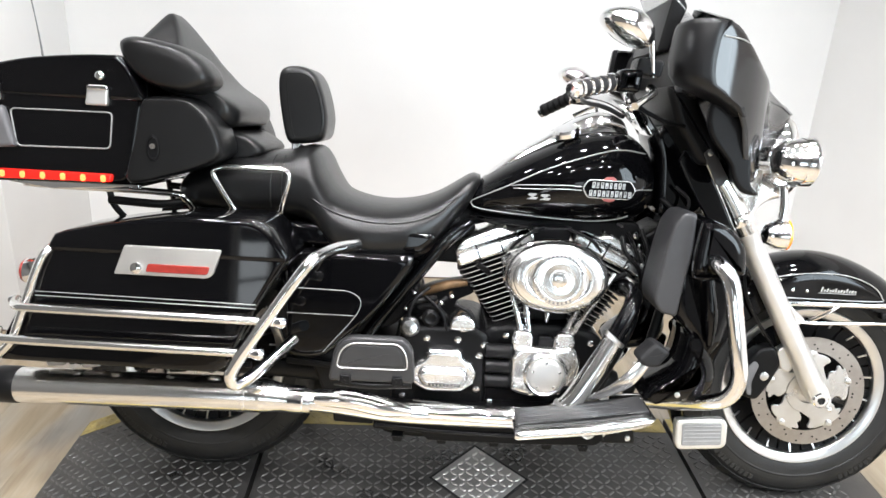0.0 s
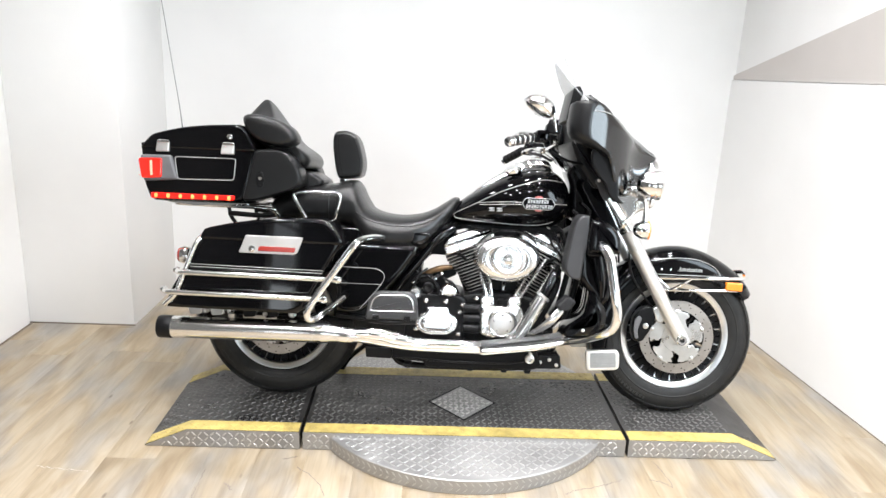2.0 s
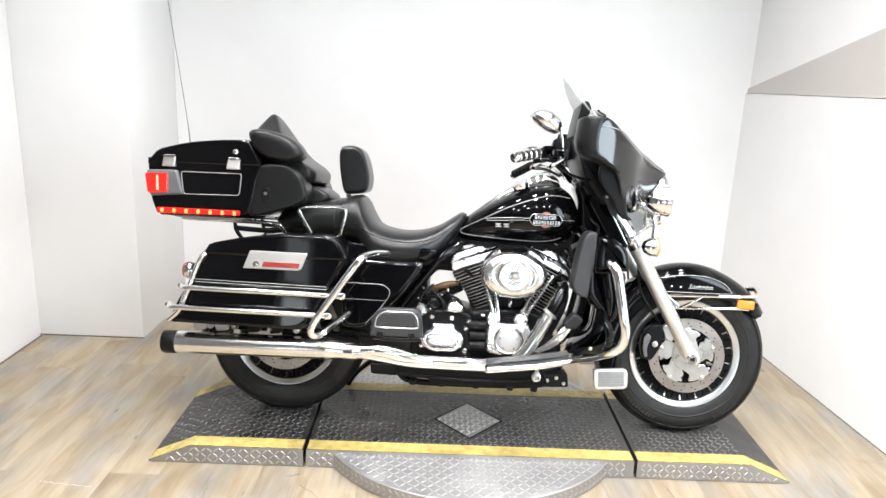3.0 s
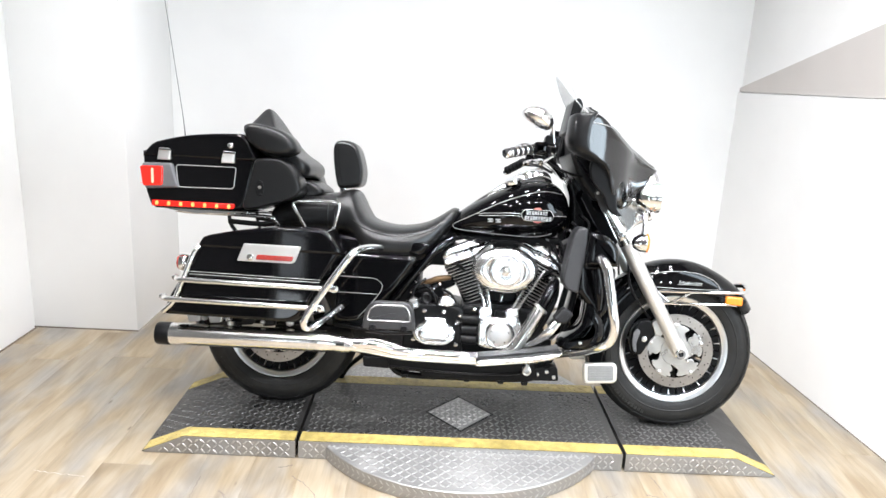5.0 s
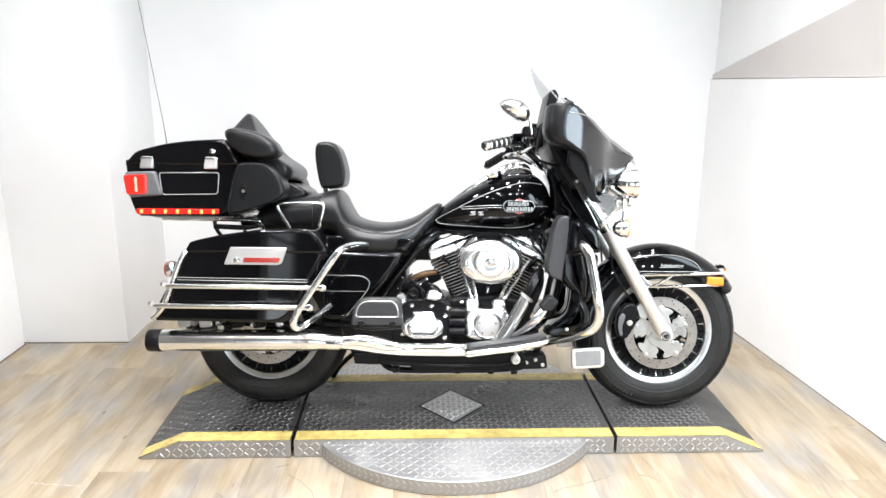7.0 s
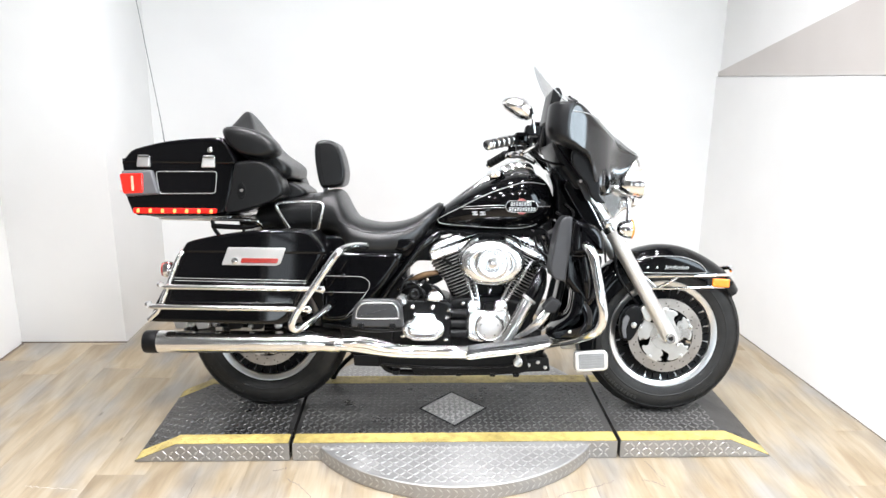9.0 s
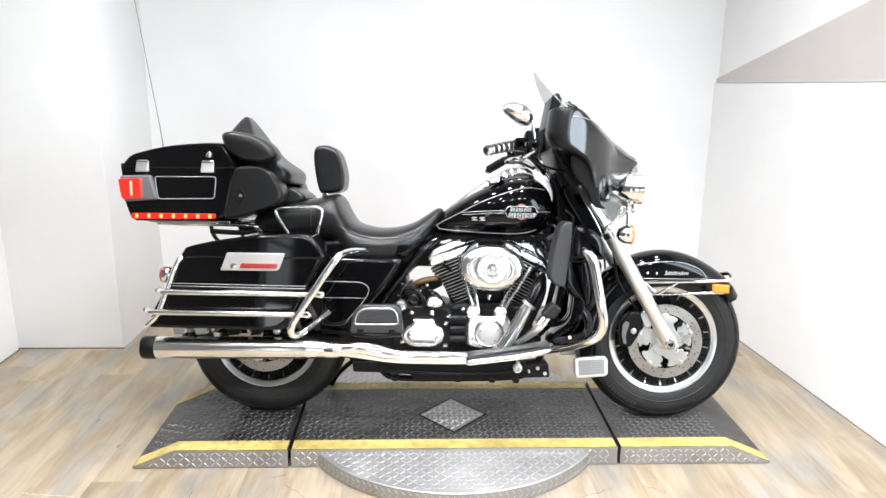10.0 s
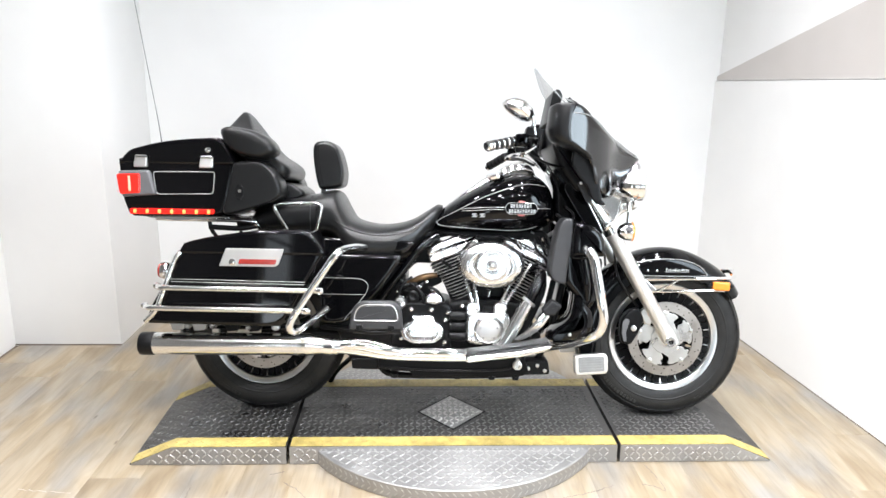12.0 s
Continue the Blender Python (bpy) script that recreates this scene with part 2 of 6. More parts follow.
def rounded(pts, r, n=4):
    """A polygon with its corners rounded by r (one value or one each)."""
    out, k = [], len(pts)
    for i in range(k):
        a, b, c = (np.array(pts[j % k], float) for j in (i - 1, i, i + 1))
        rr = r[i] if isinstance(r, (list, tuple)) else r
        u, w = a - b, c - b
        lu, lw = np.linalg.norm(u), np.linalg.norm(w)
        rr = min(rr, lu * 0.49, lw * 0.49)
        p, q = b + u / lu * rr, b + w / lw * rr
        if rr < 1e-5:
            out.append(b)
            continue
        for j in range(n + 1):
            t = j / n
            out.append((1 - t) ** 2 * p + 2 * t * (1 - t) * b + t * t * q)
    return out


def inset(pts, d):
    k = len(pts)
    area2 = sum(pts[i][0] * pts[(i + 1) % k][1] - pts[(i + 1) % k][0] * pts[i][1] for i in range(k))
    s = 1 if area2 > 0 else -1
    out = []
    for i in range(k):
        t = np.array(pts[(i + 1) % k], float) - np.array(pts[i - 1], float)
        ln = np.linalg.norm(t)
        nrm = np.array((-t[1], t[0])) / (ln if ln > 1e-9 else 1) * s
        out.append(np.array(pts[i], float) + nrm * d)
    return out


def bridge(bm, rings, closed=True, caps=True):
    vr = [[bm.verts.new(p) for p in r] for r in rings]
    for a, b in zip(vr, vr[1:]):
        k = len(a)
        for i in range(k if closed else k - 1):
            j = (i + 1) % k
            try:
                bm.faces.new((a[i], a[j], b[j], b[i]))
            except ValueError:
                pass
    if caps:
        for r in (vr[0], vr[-1]):
            bm.faces.new(r)
    return vr


def even(pts, n):
    """The closed outline again, with n points at even steps."""
    P = np.array([np.array(p, float) for p in pts] + [np.array(pts[0], float)])
    d = np.concatenate([[0], np.cumsum(np.linalg.norm(np.diff(P, axis=0), axis=1))])
    t = np.linspace(0, d[-1], n, endpoint=False)
    return [np.array((np.interp(q, d, P[:, 0]), np.interp(q, d, P[:, 1]))) for q in t]


def shrink(pts, d, step=0.004):
    """inset() in small steps, smoothed a little on the way, so that the outline never folds."""
    k = max(1, int(math.ceil(d / step)))
    o = [np.array(p, float) for p in pts]
    for _ in range(k):
        o = inset(o, d / k)
        if d > 0.004:
            o = [0.6 * o[i] + 0.2 * (o[i - 1] + o[(i + 1) % len(o)]) for i in range(len(o))]
    return o


def slab(outline, v0, v1, bev=0.006, seg=3, bm=None):
    """A body with the side outline (u, w), from v0 to v1, its rims rounded by bev."""
    bm = bm or bmesh.new()
    s = 1 if v1 > v0 else -1
    if bev > 0.004:
        outline = even(outline, max(48, len(outline)))
    lip = bev + max(0.0008, bev * 0.22)
    arc = [(bev * (1 - math.sin(k / seg * math.pi / 2)), bev * (1 - math.cos(k / seg * math.pi / 2))) for k in range(seg + 1)]
    cuts = [(lip, 0.0)] + arc if bev > 0.001 else arc
    cache = [shrink(outline, d) if d > 1e-6 else outline for d, _ in cuts]
    rings = [[(p[0], v0 + s * h, p[1]) for p in o] for o, (_, h) in zip(cache, cuts)]
    rings += [[(p[0], v1 - s * h, p[1]) for p in o] for o, (_, h) in reversed(list(zip(cache, cuts)))]
    bridge(bm, rings)
    return bm


def puff(outline, v0, v1, bev, depth=0.32, seg=6):
    """A stuffed cushion: the outline swells from both faces to its full size in the middle."""
    bm = bmesh.new()
    o = np.array(even(outline, 64))
    c = o.mean(axis=0)
    s = 1 if v1 > v0 else -1
    cuts = [(0.25, -0.06), (0.5, -0.045), ((1 - depth) * 0.9, -0.012)] + [(1 - depth * (1 - math.sin(k / seg * math.pi / 2)), 1 - math.cos(k / seg * math.pi / 2)) for k in range(seg + 1)]
    rings = [[(p[0], v0 + s * bev * h, p[1]) for p in c + (o - c) * q] for q, h in cuts]
    rings += [[(p[0], v1 - s * bev * h, p[1]) for p in c + (o - c) * q] for q, h in reversed(cuts)]
    bridge(bm, rings)
    return bm


def tube(path, r, n=10, sub=5, bm=None, flat=1.0):
    """A round bar along a smooth path; r: one radius or one for each point."""
    bm = bm or bmesh.new()
    rad = list(r) if isinstance(r, (list, tuple)) else [r] * len(path)
    pts = spline([(*p, q) for p, q in zip(path, rad)], sub) if sub > 1 else [np.array((*p, q), float) for p, q in zip(path, rad)]
    rings, up = [], None
    for i, p in enumerate(pts):
        t = Vector(pts[min(i + 1, len(pts) - 1)][:3]) - Vector(pts[max(i - 1, 0)][:3])
        t.normalize()
        if up is None:
            up = Vector((0, 1, 0)) if abs(t.y) < 0.9 else Vector((0, 0, 1))
        up = (up - t * up.dot(t)).normalized()
        side = t.cross(up)
        rings.append([Vector(p[:3]) + (up * math.cos(a) * flat + side * math.sin(a)) * p[3] for a in (2 * math.pi * k / n for k in range(n))])
    bridge(bm, rings)
    return bm


def lathe(profile, centre, axis=(0, -1, 0), n=48, bm=None, sx=1.0, sy=1.0, turn=0.0):
    """A turned body: profile of (radius, height) along axis from centre."""
    bm = bm or bmesh.new()
    ax = Vector(axis).normalized()
    a = Vector((1, 0, 0)) if abs(ax.x) < 0.8 else Vector((0, 1, 0))
    a = (a - ax * a.dot(ax)).normalized()
    b = ax.cross(a)
    c0 = Vector(centre)
    rings = []
    for r, h in profile:
        ring = []
        for k in range(n):
            t = 2 * math.pi * k / n
            x, y = r * math.cos(t) * sx, r * math.sin(t) * sy
            x, y = x * math.cos(turn) - y * math.sin(turn), x * math.sin(turn) + y * math.cos(turn)
            ring.append(c0 + ax * h + a * x + b * y)
        rings.append(ring)
    bridge(bm, rings)
    return bm


def ring_body(profile, centre, n=64, a0=0.0, a1=360.0, bm=None):
    """A closed profile of (radius, v) swept round the axle at centre (u, w)."""
    bm = bm or bmesh.new()
    whole = abs(a1 - a0) >= 359.9
    rings = []
    for k in range(n if whole else n + 1):
        t = radians(a0 + (a1 - a0) * k / n)
        rings.append([(centre[0] + r * math.cos(t), v, centre[1] + r * math.sin(t)) for r, v in profile])
    if whole:
        rings.append(rings[0])
    bridge(bm, rings, caps=not whole)
    if whole:
        bmesh.ops.remove_doubles(bm, verts=bm.verts, dist=1e-6)
    return bm


def loft(stations, n=28, sub=4, bm=None):
    """A rounded body along u: stations (u, bottom, top, half width, squareness)."""
    bm = bm or bmesh.new()
    rings = []
    for u, wb, wt, hw, p in (spline(stations, sub) if sub > 1 else stations):
        mid, hh = (wb + wt) / 2, max((wt - wb) / 2, 0.002)
        ring = []
        for k in range(n):
            t = 2 * math.pi * k / n
            c, s = math.cos(t), math.sin(t)
            ring.append((u, hw * math.copysign(abs(c) ** (2 / p), c), mid + hh * math.copysign(abs(s) ** (2 / p), s)))
        rings.append(ring)
    bridge(bm, rings)
    return bm


def thing(name, label, category, m=None, group=""):
    ob = new(name)
    if m:
        ob.matrix_world = m
    return tagged(ob, label, category, group)


# ---- the room ----
def structure(name, bm, mat, label):
    return tagged(part(name, bm, mat), label, name.split("_")[0], kind="structure")


def right_x(y):
    return 1.640 - 0.0745 * (y - 0.916)


H, YB, YF, XL = 3.0, 1.5, -9.0, -2.205
structure("wall_back", box(XL - 0.15, 1.9, YB, YB + 0.15, -0.1, H), WHITE, "bright white painted back wall behind the motorcycle")
structure("wall_shop", box(XL - 0.15, XL - 0.01, YF, -0.1, -0.1, H), SHOPWALL, "dark taupe shop wall beyond the white corner")
structure("wall_left", box(XL - 0.15, XL, -0.1, YB, -0.1, H), WHITE, "white painted side wall meeting the pier")
structure("wall_pier", box(XL, -1.668, 0.838, YB, -0.1, H, 0.004), WHITE, "white painted square pier in the corner of the room")
bm = bmesh.new()
low = [(right_x(-2.9), -2.9), (right_x(YB), YB), (right_x(YB) + 0.15, YB), (right_x(-2.9) + 0.15, -2.9)]
bridge(bm, [[(x, y, -0.1) for x, y in low], [(x, y, H) for x, y in low]])
structure("wall_side", box(right_x(-2.9) + 0.01, right_x(-2.9) + 0.16, YF, -2.9, -0.1, H), DARKWALL, "pale taupe shop side wall")
structure("wall_right", bm, WHITE, "pale painted side wall above the white wainscot")


def wall_board(points, thick):
    """A board on the right wall: its outline in (y, z)."""
    bm = bmesh.new()
    bridge(bm, [[(right_x(y) - d, y, z) for y, z in points] for d in (-0.002, thick)])
    return bm


structure("trim_wainscot", wall_board([(-2.9, 0.0), (YB, 0.0), (YB, 1.358), (-2.9, 1.479)], 0.02), WHITE, "smooth white wainscot board on the side wall")
# sloping edge of shade on the upper wall, made as a thin darker board
structure("trim_soffit", wall_board([(-2.9, 1.483), (YB, 1.362), (YB, 1.385), (-2.9, 1.385 + 0.268 * (YB + 2.9))], 0.012), SHADETAUPE, "sloping shade on the side wall above the wainscot, as a taupe panel")
structure("trim_crease", wall_board([(0.28, 1.3185), (0.92, 1.3010), (0.92, 1.3030), (0.28, 1.3205)], 0.0205), WHITE, "faint raised crease across the white wainscot")
structure("wall_front", box(XL - 0.15, 2.4, YF - 0.15, YF, -0.1, H), DARKWALL, "pale taupe far end wall of the shop")
structure("ceiling", box(XL - 0.15, 2.4, YF - 0.15, YB + 0.15, H, H + 0.12), CEIL, "plain grey painted ceiling with round spotlights")
floor = structure("floor", box(XL - 0.15, 2.4, YF - 0.15, YB + 0.15, -0.12, -0.004), TRIM, "washed oak plank floor with warm grey streaks")


def lamp_fixture(x, y):
    ob = thing("ceiling_spotlight", "small round white recessed ceiling spotlight", "spotlight", pose(x, y, H), "ceiling spotlights")
    part("bezel", lathe([(0.105, 0.0), (0.105, 0.010), (0.085, 0.016), (0.078, 0.014), (0.078, 0.0)], (0, 0, 0), (0, 0, -1), 28), DULL, ob)
    part("baffle", lathe([(0.079, 0.0), (0.075, 0.001), (0.002, 0.001)], (0, 0, 0), (0, 0, -1), 24), WHITE, ob)


for x, y, watts in LAMPS:
    lamp_fixture(x, y)

door = new("door_1")
tagged(door, "tall glazed door with white frame in the shop wall", "door", kind="structure")
for ya, yb, za, zb in ((-6.03, -5.95, 0.0, 2.1), (-4.99, -4.91, 0.0, 2.1), (-5.95, -4.99, 2.0, 2.1), (-5.95, -4.99, 0.0, 0.1), (-5.95, -4.99, 0.80, 0.93), (-5.95, -4.99, 0.42, 0.45), (-5.95, -4.99, 1.44, 1.47)):
    part("door_frame", box(XL - 0.02, XL + 0.05, ya, yb, za, zb, 0.004), SHOPWALL if zb - za < 0.2 else WHITE, door)
# added frame round the far fill light, out of view, for chrome reflections
shop = new("window_added")
tagged(shop, "unseen added window with dark mullions in the far wall", "window", kind="structure")
for xa, xb, za, zb in ((-1.20, -1.10, 0.30, 2.20), (1.40, 1.50, 0.30, 2.20), (-1.10, 1.40, 2.10, 2.20), (-1.10, 1.40, 0.30, 0.40), (-0.30, -0.24, 0.40, 2.10), (0.54, 0.60, 0.40, 2.10), (-1.10, 1.40, 1.50, 1.55)):
    part("window_frame", box(xa, xb, YF, YF + 0.12, za, zb, 0.004), SHOPWALL, shop)
win = new("window_1")
tagged(win, "tall daylight window with white frame in the side wall", "window", kind="structure")
for ya, yb, za, zb in ((-2.30, -2.20, 0.75, 2.35), (-0.13, -0.05, 0.75, 2.35), (-2.20, -0.13, 0.75, 0.85), (-2.20, -0.13, 2.25, 2.35), (-1.20, -1.14, 0.85, 2.25)):
    part("window_frame", box(right_x(-1.8) - 0.10, right_x(-1.8) - 0.03, ya, yb, za, zb, 0.004), WHITE, win)


# ---- the turntable and its platform ----
def lozenge(bm, x, y, z, ang, ln=0.017, wd=0.0042, ht=0.0022, normal="z"):
    """One raised bar of a tread plate, low and pointed."""
    c, s = math.cos(ang), math.sin(ang)
    ring = [(-ln, 0), (-ln * 0.45, -wd), (ln * 0.45, -wd), (ln, 0), (ln * 0.45, wd), (-ln * 0.45, wd)]
    base, top = [], []
    for (a, b), k in [(p, 0) for p in ring]:
        X, Y = a * c - b * s, a * s + b * c
        base.append((x + X, y + Y, z) if normal == "z" else (x + X, y, z + Y))
        X, Y = X * 0.72, Y * 0.72
        top.append((x + X, y + Y, z + ht) if normal == "z" else (x + X, y - ht, z + Y))
    vb = [bm.verts.new(p) for p in base]
    vt = [bm.verts.new(p) for p in top]
    for i in range(6):
        bm.faces.new((vb[i], vb[(i + 1) % 6], vt[(i + 1) % 6], vt[i]))
    bm.faces.new(vt)


ZP, DISC = 0.072, (0.0, 0.02, 0.61)


def tread(name, inside, x0, x1, y0, y1, z, mat, parent, step=0.030, height=None, **kw):
    bm = bmesh.new()
    nx, ny = int((x1 - x0) / step), int((y1 - y0) / step)
    for i in range(nx + 1):
        for j in range(ny + 1):
            x, y = x0 + i * step, y0 + j * step
            if inside(x, y):
                ang = math.pi / 4 if (i + j) % 2 else -math.pi / 4
                lozenge(bm, x, y, height(x) if height else z, ang, **kw)
    ob = part(name, bm, mat, parent, sharp=25)
    return tagged(ob, kind="stuff")


table = thing("turntable", "round aluminium tread plate turntable disc lying on the floor", "turntable")
part("disc", lathe([(0.60, 0.0), (0.61, 0.002), (0.61, 0.052), (0.607, 0.055), (0.0005, 0.055)], (DISC[0], DISC[1], 0), (0, 0, 1), 96), ALU, table)
tread("tread_bar", lambda x, y: math.hypot(x - DISC[0], y - DISC[1]) < 0.592 and not (-0.31 < y < 0.24), -0.6, 0.6, -0.6, 0.63, 0.0551, ALUBAR, table, 0.0240, ln=0.0150, wd=0.0032, ht=0.0015)
bm = bmesh.new()
for k in range(150):
    t = 2 * math.pi * k / 150
    for h, ang in ((0.016, 0.8), (0.038, -0.8)):
        c = Vector((DISC[0] + 0.6095 * math.cos(t), DISC[1] + 0.6095 * math.sin(t), h))
        e = Vector((-math.sin(t), math.cos(t), 0)) * math.cos(ang) + Vector((0, 0, 1)) * math.sin(ang)
        f = Vector((math.cos(t), math.sin(t), 0))
        g = e.cross(f)
        vs = [bm.verts.new(c + e * a + g * b + f * d) for a, b, d in ((-0.014, 0, 0), (0, -0.0035, 0), (0.014, 0, 0), (0, 0.0035, 0), (0, 0, 0.0022))]
        for i in range(4):
            bm.faces.new((vs[i], vs[(i + 1) % 4], vs[4]))
tagged(part("rim_bar", bm, ALUBAR, table, sharp=20), kind="stuff")


def deck(name, x0, x1, ramp):
    """One section of the platform; ramp: -1 or 1 where that end slopes to the floor, 0 for none."""
    ob = thing("platform_section", "dark tread plate platform section with yellow edges" + (" and ramped end" if ramp else " and diamond inset"), "platform", None, "platform sections")
    y0, y1 = -0.325, 0.25
    if ramp:
        xe = x0 if ramp < 0 else x1
        xf = xe - ramp * 0.155
        prof = [(x1 if ramp < 0 else x0, 0.002), (xe, 0.002), (xe, 0.006), (xf, ZP), (x1 if ramp < 0 else x0, ZP)]
    else:
        xe = xf = None
        prof = [(x0, 0.002), (x1, 0.002), (x1, ZP), (x0, ZP)]

    def top(x):
        if ramp and (x - xf) * ramp > 0:
            return ZP - (ZP - 0.006) * (x - xf) * ramp / 0.155
        return ZP
    bm = bmesh.new()
    bridge(bm, [[(x, y, z) for x, z in prof] for y in (y0, y1)])
    part("plate", bm, PLATE, ob)
    # bare front face
    bm = bmesh.new()
    bridge(bm, [[(x + (0.004 * ramp * -1 if x == xe else 0), y, z - 0.001 if z > 0.01 else z) for x, z in prof] for y in (y0 - 0.003, y0 - 0.0005)])
    part("front_skirt", bm, ALU, ob, "bare aluminium tread plate skirt")
    bm = bmesh.new()
    for i in range(1, int((x1 - x0) / 0.0225)):
        for j in range(3):
            x, z = x0 + i * 0.0225, 0.014 + 0.0205 * j
            if all(z + 0.010 < top(x + d) for d in (-0.012, 0, 0.012)):
                lozenge(bm, x, y0 - 0.003, z, 0.80 if (i + j) % 2 else -0.80, 0.0118, 0.0029, 0.0018, "y")
    tagged(part("skirt_bar", bm, ALUBAR, ob, sharp=20), kind="stuff")
    # yellow borders, along the edges and down the ramps
    for ya, yb in ((y0 + 0.0, y0 + 0.066), (y1 - 0.072, y1)):
        bm = bmesh.new()
        xs = sorted({x0 + 0.003, xf - 0.12 if ramp > 0 and ya > 0 else x1 - 0.003, *([xf] if ramp and not (ramp > 0 and ya > 0) else [])})
        bridge(bm, [[(x, ya, top(x) - 0.001), (x, yb, top(x) - 0.001), (x, yb, top(x) + 0.0012), (x, ya, top(x) + 0.0012)] for x in xs])
        part("yellow_border", bm, YELLOW, ob, "yellow safety paint border")
    hole = (lambda x, y: abs(x) / 0.145 + abs(y + 0.06) / 0.155 < 1.0) if not ramp else (lambda x, y: False)
    tread("tread_bar", lambda x, y: x0 + 0.015 < x < x1 - 0.015 and not hole(x, y) and not (ramp > 0 and x > xf), x0, x1, y0 + 0.076, y1 - 0.08, ZP, PLATEBAR, ob, 0.0235, top, ln=0.0126, wd=0.0034, ht=0.0020)
    for ya, yb in ((y0, y0 + 0.066), (y1 - 0.072, y1)):
        tread("border_bar", lambda x, y: x0 + 0.015 < x < (xf - 0.13 if ramp > 0 and ya > 0 else x1 - 0.015), x0, x1, ya + 0.012, yb - 0.008, ZP, YELLOW, ob, 0.0235, lambda x: top(x) + 0.0011, ln=0.0126, wd=0.0034, ht=0.0013)
    if not ramp:
        def diamond(a, b, z):
            return [(-a, -0.06, z), (0, -0.06 - b, z), (a, -0.06, z), (0, -0.06 + b, z)]
        bm = bmesh.new()
        bridge(bm, [diamond(0.138, 0.152, ZP - 0.002), diamond(0.138, 0.152, ZP + 0.0010)])
        part("inset_rim", bm, BLACKGAP, ob)
        bm = bmesh.new()
        bridge(bm, [diamond(0.128, 0.140, ZP - 0.002), diamond(0.128, 0.140, ZP + 0.0018)])
        ins = part("diamond_inset", bm, ALU, ob, "bare aluminium tread plate diamond")
        tread("inset_bar", lambda x, y: abs(x) / 0.118 + abs(y + 0.06) / 0.13 < 1.0, -0.135, 0.135, -0.195, 0.08, ZP + 0.0018, ALUBAR, ins, 0.022, ln=0.012)
    return ob


deck("a", -1.185, -0.617, -1)
deck("b", -0.605, 0.605, 0)
deck("c", 0.617, 1.190, 1)


# ---- dark joint at the foot of the walls, contact shadow at the side ----
structure("trim_pier_joint", box(XL, -1.664, 0.833, 0.838, 0.0, 0.005), TRIM, "thin dark joint between floor and white pier")
structure("trim_back_joint", box(-1.66, 1.59, YB - 0.005, YB, 0.0, 0.005), TRIM, "thin dark joint between floor and back wall")
# contact shadow under the wainscot, laid in as a dark strip
structure("trim_side_joint", wall_board([(-2.9, 0.0), (YB - 0.006, 0.0), (YB - 0.006, 0.0035), (-2.9, 0.0035)], 0.022), TRIM, "thin dark strip as contact shadow between floor and white wainscot")


# ---- floor planks ----
def planks():
    rnd = random.Random(4)
    wd, ln = 0.178, 1.22
    meshes = {}
    x = XL + 0.02
    while x < 1.95:
        y = YF + 2.0 + rnd.uniform(-ln, 0)
        while y < YB:
            y1 = min(y + ln, YB - 0.002)
            ya = max(y, YF + 1.6)
            if y1 - ya > 0.05:
                key = round(y1 - ya, 2)
                if key not in meshes:
                    meshes[key] = finish(box(0, wd - 0.0003, 0, key - 0.0004, -0.008, 0, 0.0002), "plank", WOOD)
                ob = new("plank", meshes[key])
                ob.location = (x, ya, 0)
                ob.parent = floor
            y += ln
        x += wd


planks()


SCRATCH = material("floor_scratch", (0.185, 0.155, 0.130), 0.6, var=0.3, scale=60)
SCUFF = material("pale_floor_scuff", (0.42, 0.38, 0.32), 0.6, var=0.2, scale=60)


def scratch(points, half, mat):
    """A thin wandering mark lying on the planks."""
    rnd = random.Random(len(points) * 7 + int(abs(points[0][0]) * 100))
    bm = bmesh.new()
    line = spline(points, 10)
    rings = []
    for i, q in enumerate(line):
        d = line[min(i + 1, len(line) - 1)] - line[max(i - 1, 0)]
        nx, ny = -d[1] / np.hypot(*d), d[0] / np.hypot(*d)
        h = half * rnd.uniform(0.35, 1.0)
        x, y = q[0] + nx * rnd.uniform(-0.004, 0.004), q[1] + ny * rnd.uniform(-0.004, 0.004)
        rings.append([(x - nx * h, y - ny * h, 0.0002), (x + nx * h, y + ny * h, 0.0002), (x + nx * h, y + ny * h, 0.0006), (x - nx * h, y - ny * h, 0.0006)])
    bridge(bm, rings)
    part("scratch", bm, mat, floor)


scratch([(0.337, -0.575), (0.368, -0.552), (0.423, -0.536), (0.49, -0.511), (0.556, -0.478)], 0.0022, SCRATCH)
scratch([(-0.667, -0.394), (-0.64, -0.388), (-0.617, -0.375)], 0.0022, SCRATCH)
scratch([(-0.605, -0.447), (-0.554, -0.492), (-0.512, -0.55), (-0.49, -0.613)], 0.0020, SCRATCH)
scratch([(0.659, -0.475), (0.697, -0.488), (0.729, -0.523)], 0.0025, SCRATCH)
scratch([(0.705, -0.350), (0.722, -0.427), (0.729, -0.509)], 0.0018, SCRATCH)
scratch([(-0.924, -0.469), (-0.923, -0.556), (-0.921, -0.642)], 0.0016, SCRATCH)
scratch([(-0.836, -0.552), (-0.82, -0.565), (-0.801, -0.592)], 0.0040, SCRATCH)
scratch([(-1.505, -0.478), (-1.41, -0.489), (-1.316, -0.5)], 0.0022, SCUFF)


# ---- the motorcycle: u ahead, v to its left, w up, from the ground between the wheels ----
bike = thing("motorcycle", "glossy black touring motorcycle with chrome trim, leaning on its stand", "motorcycle", pose(0.055, -0.03, 0.072, -10.4, 0, -2.9))
FA, RA = (0.779, 0.318), (-0.798, 0.318)


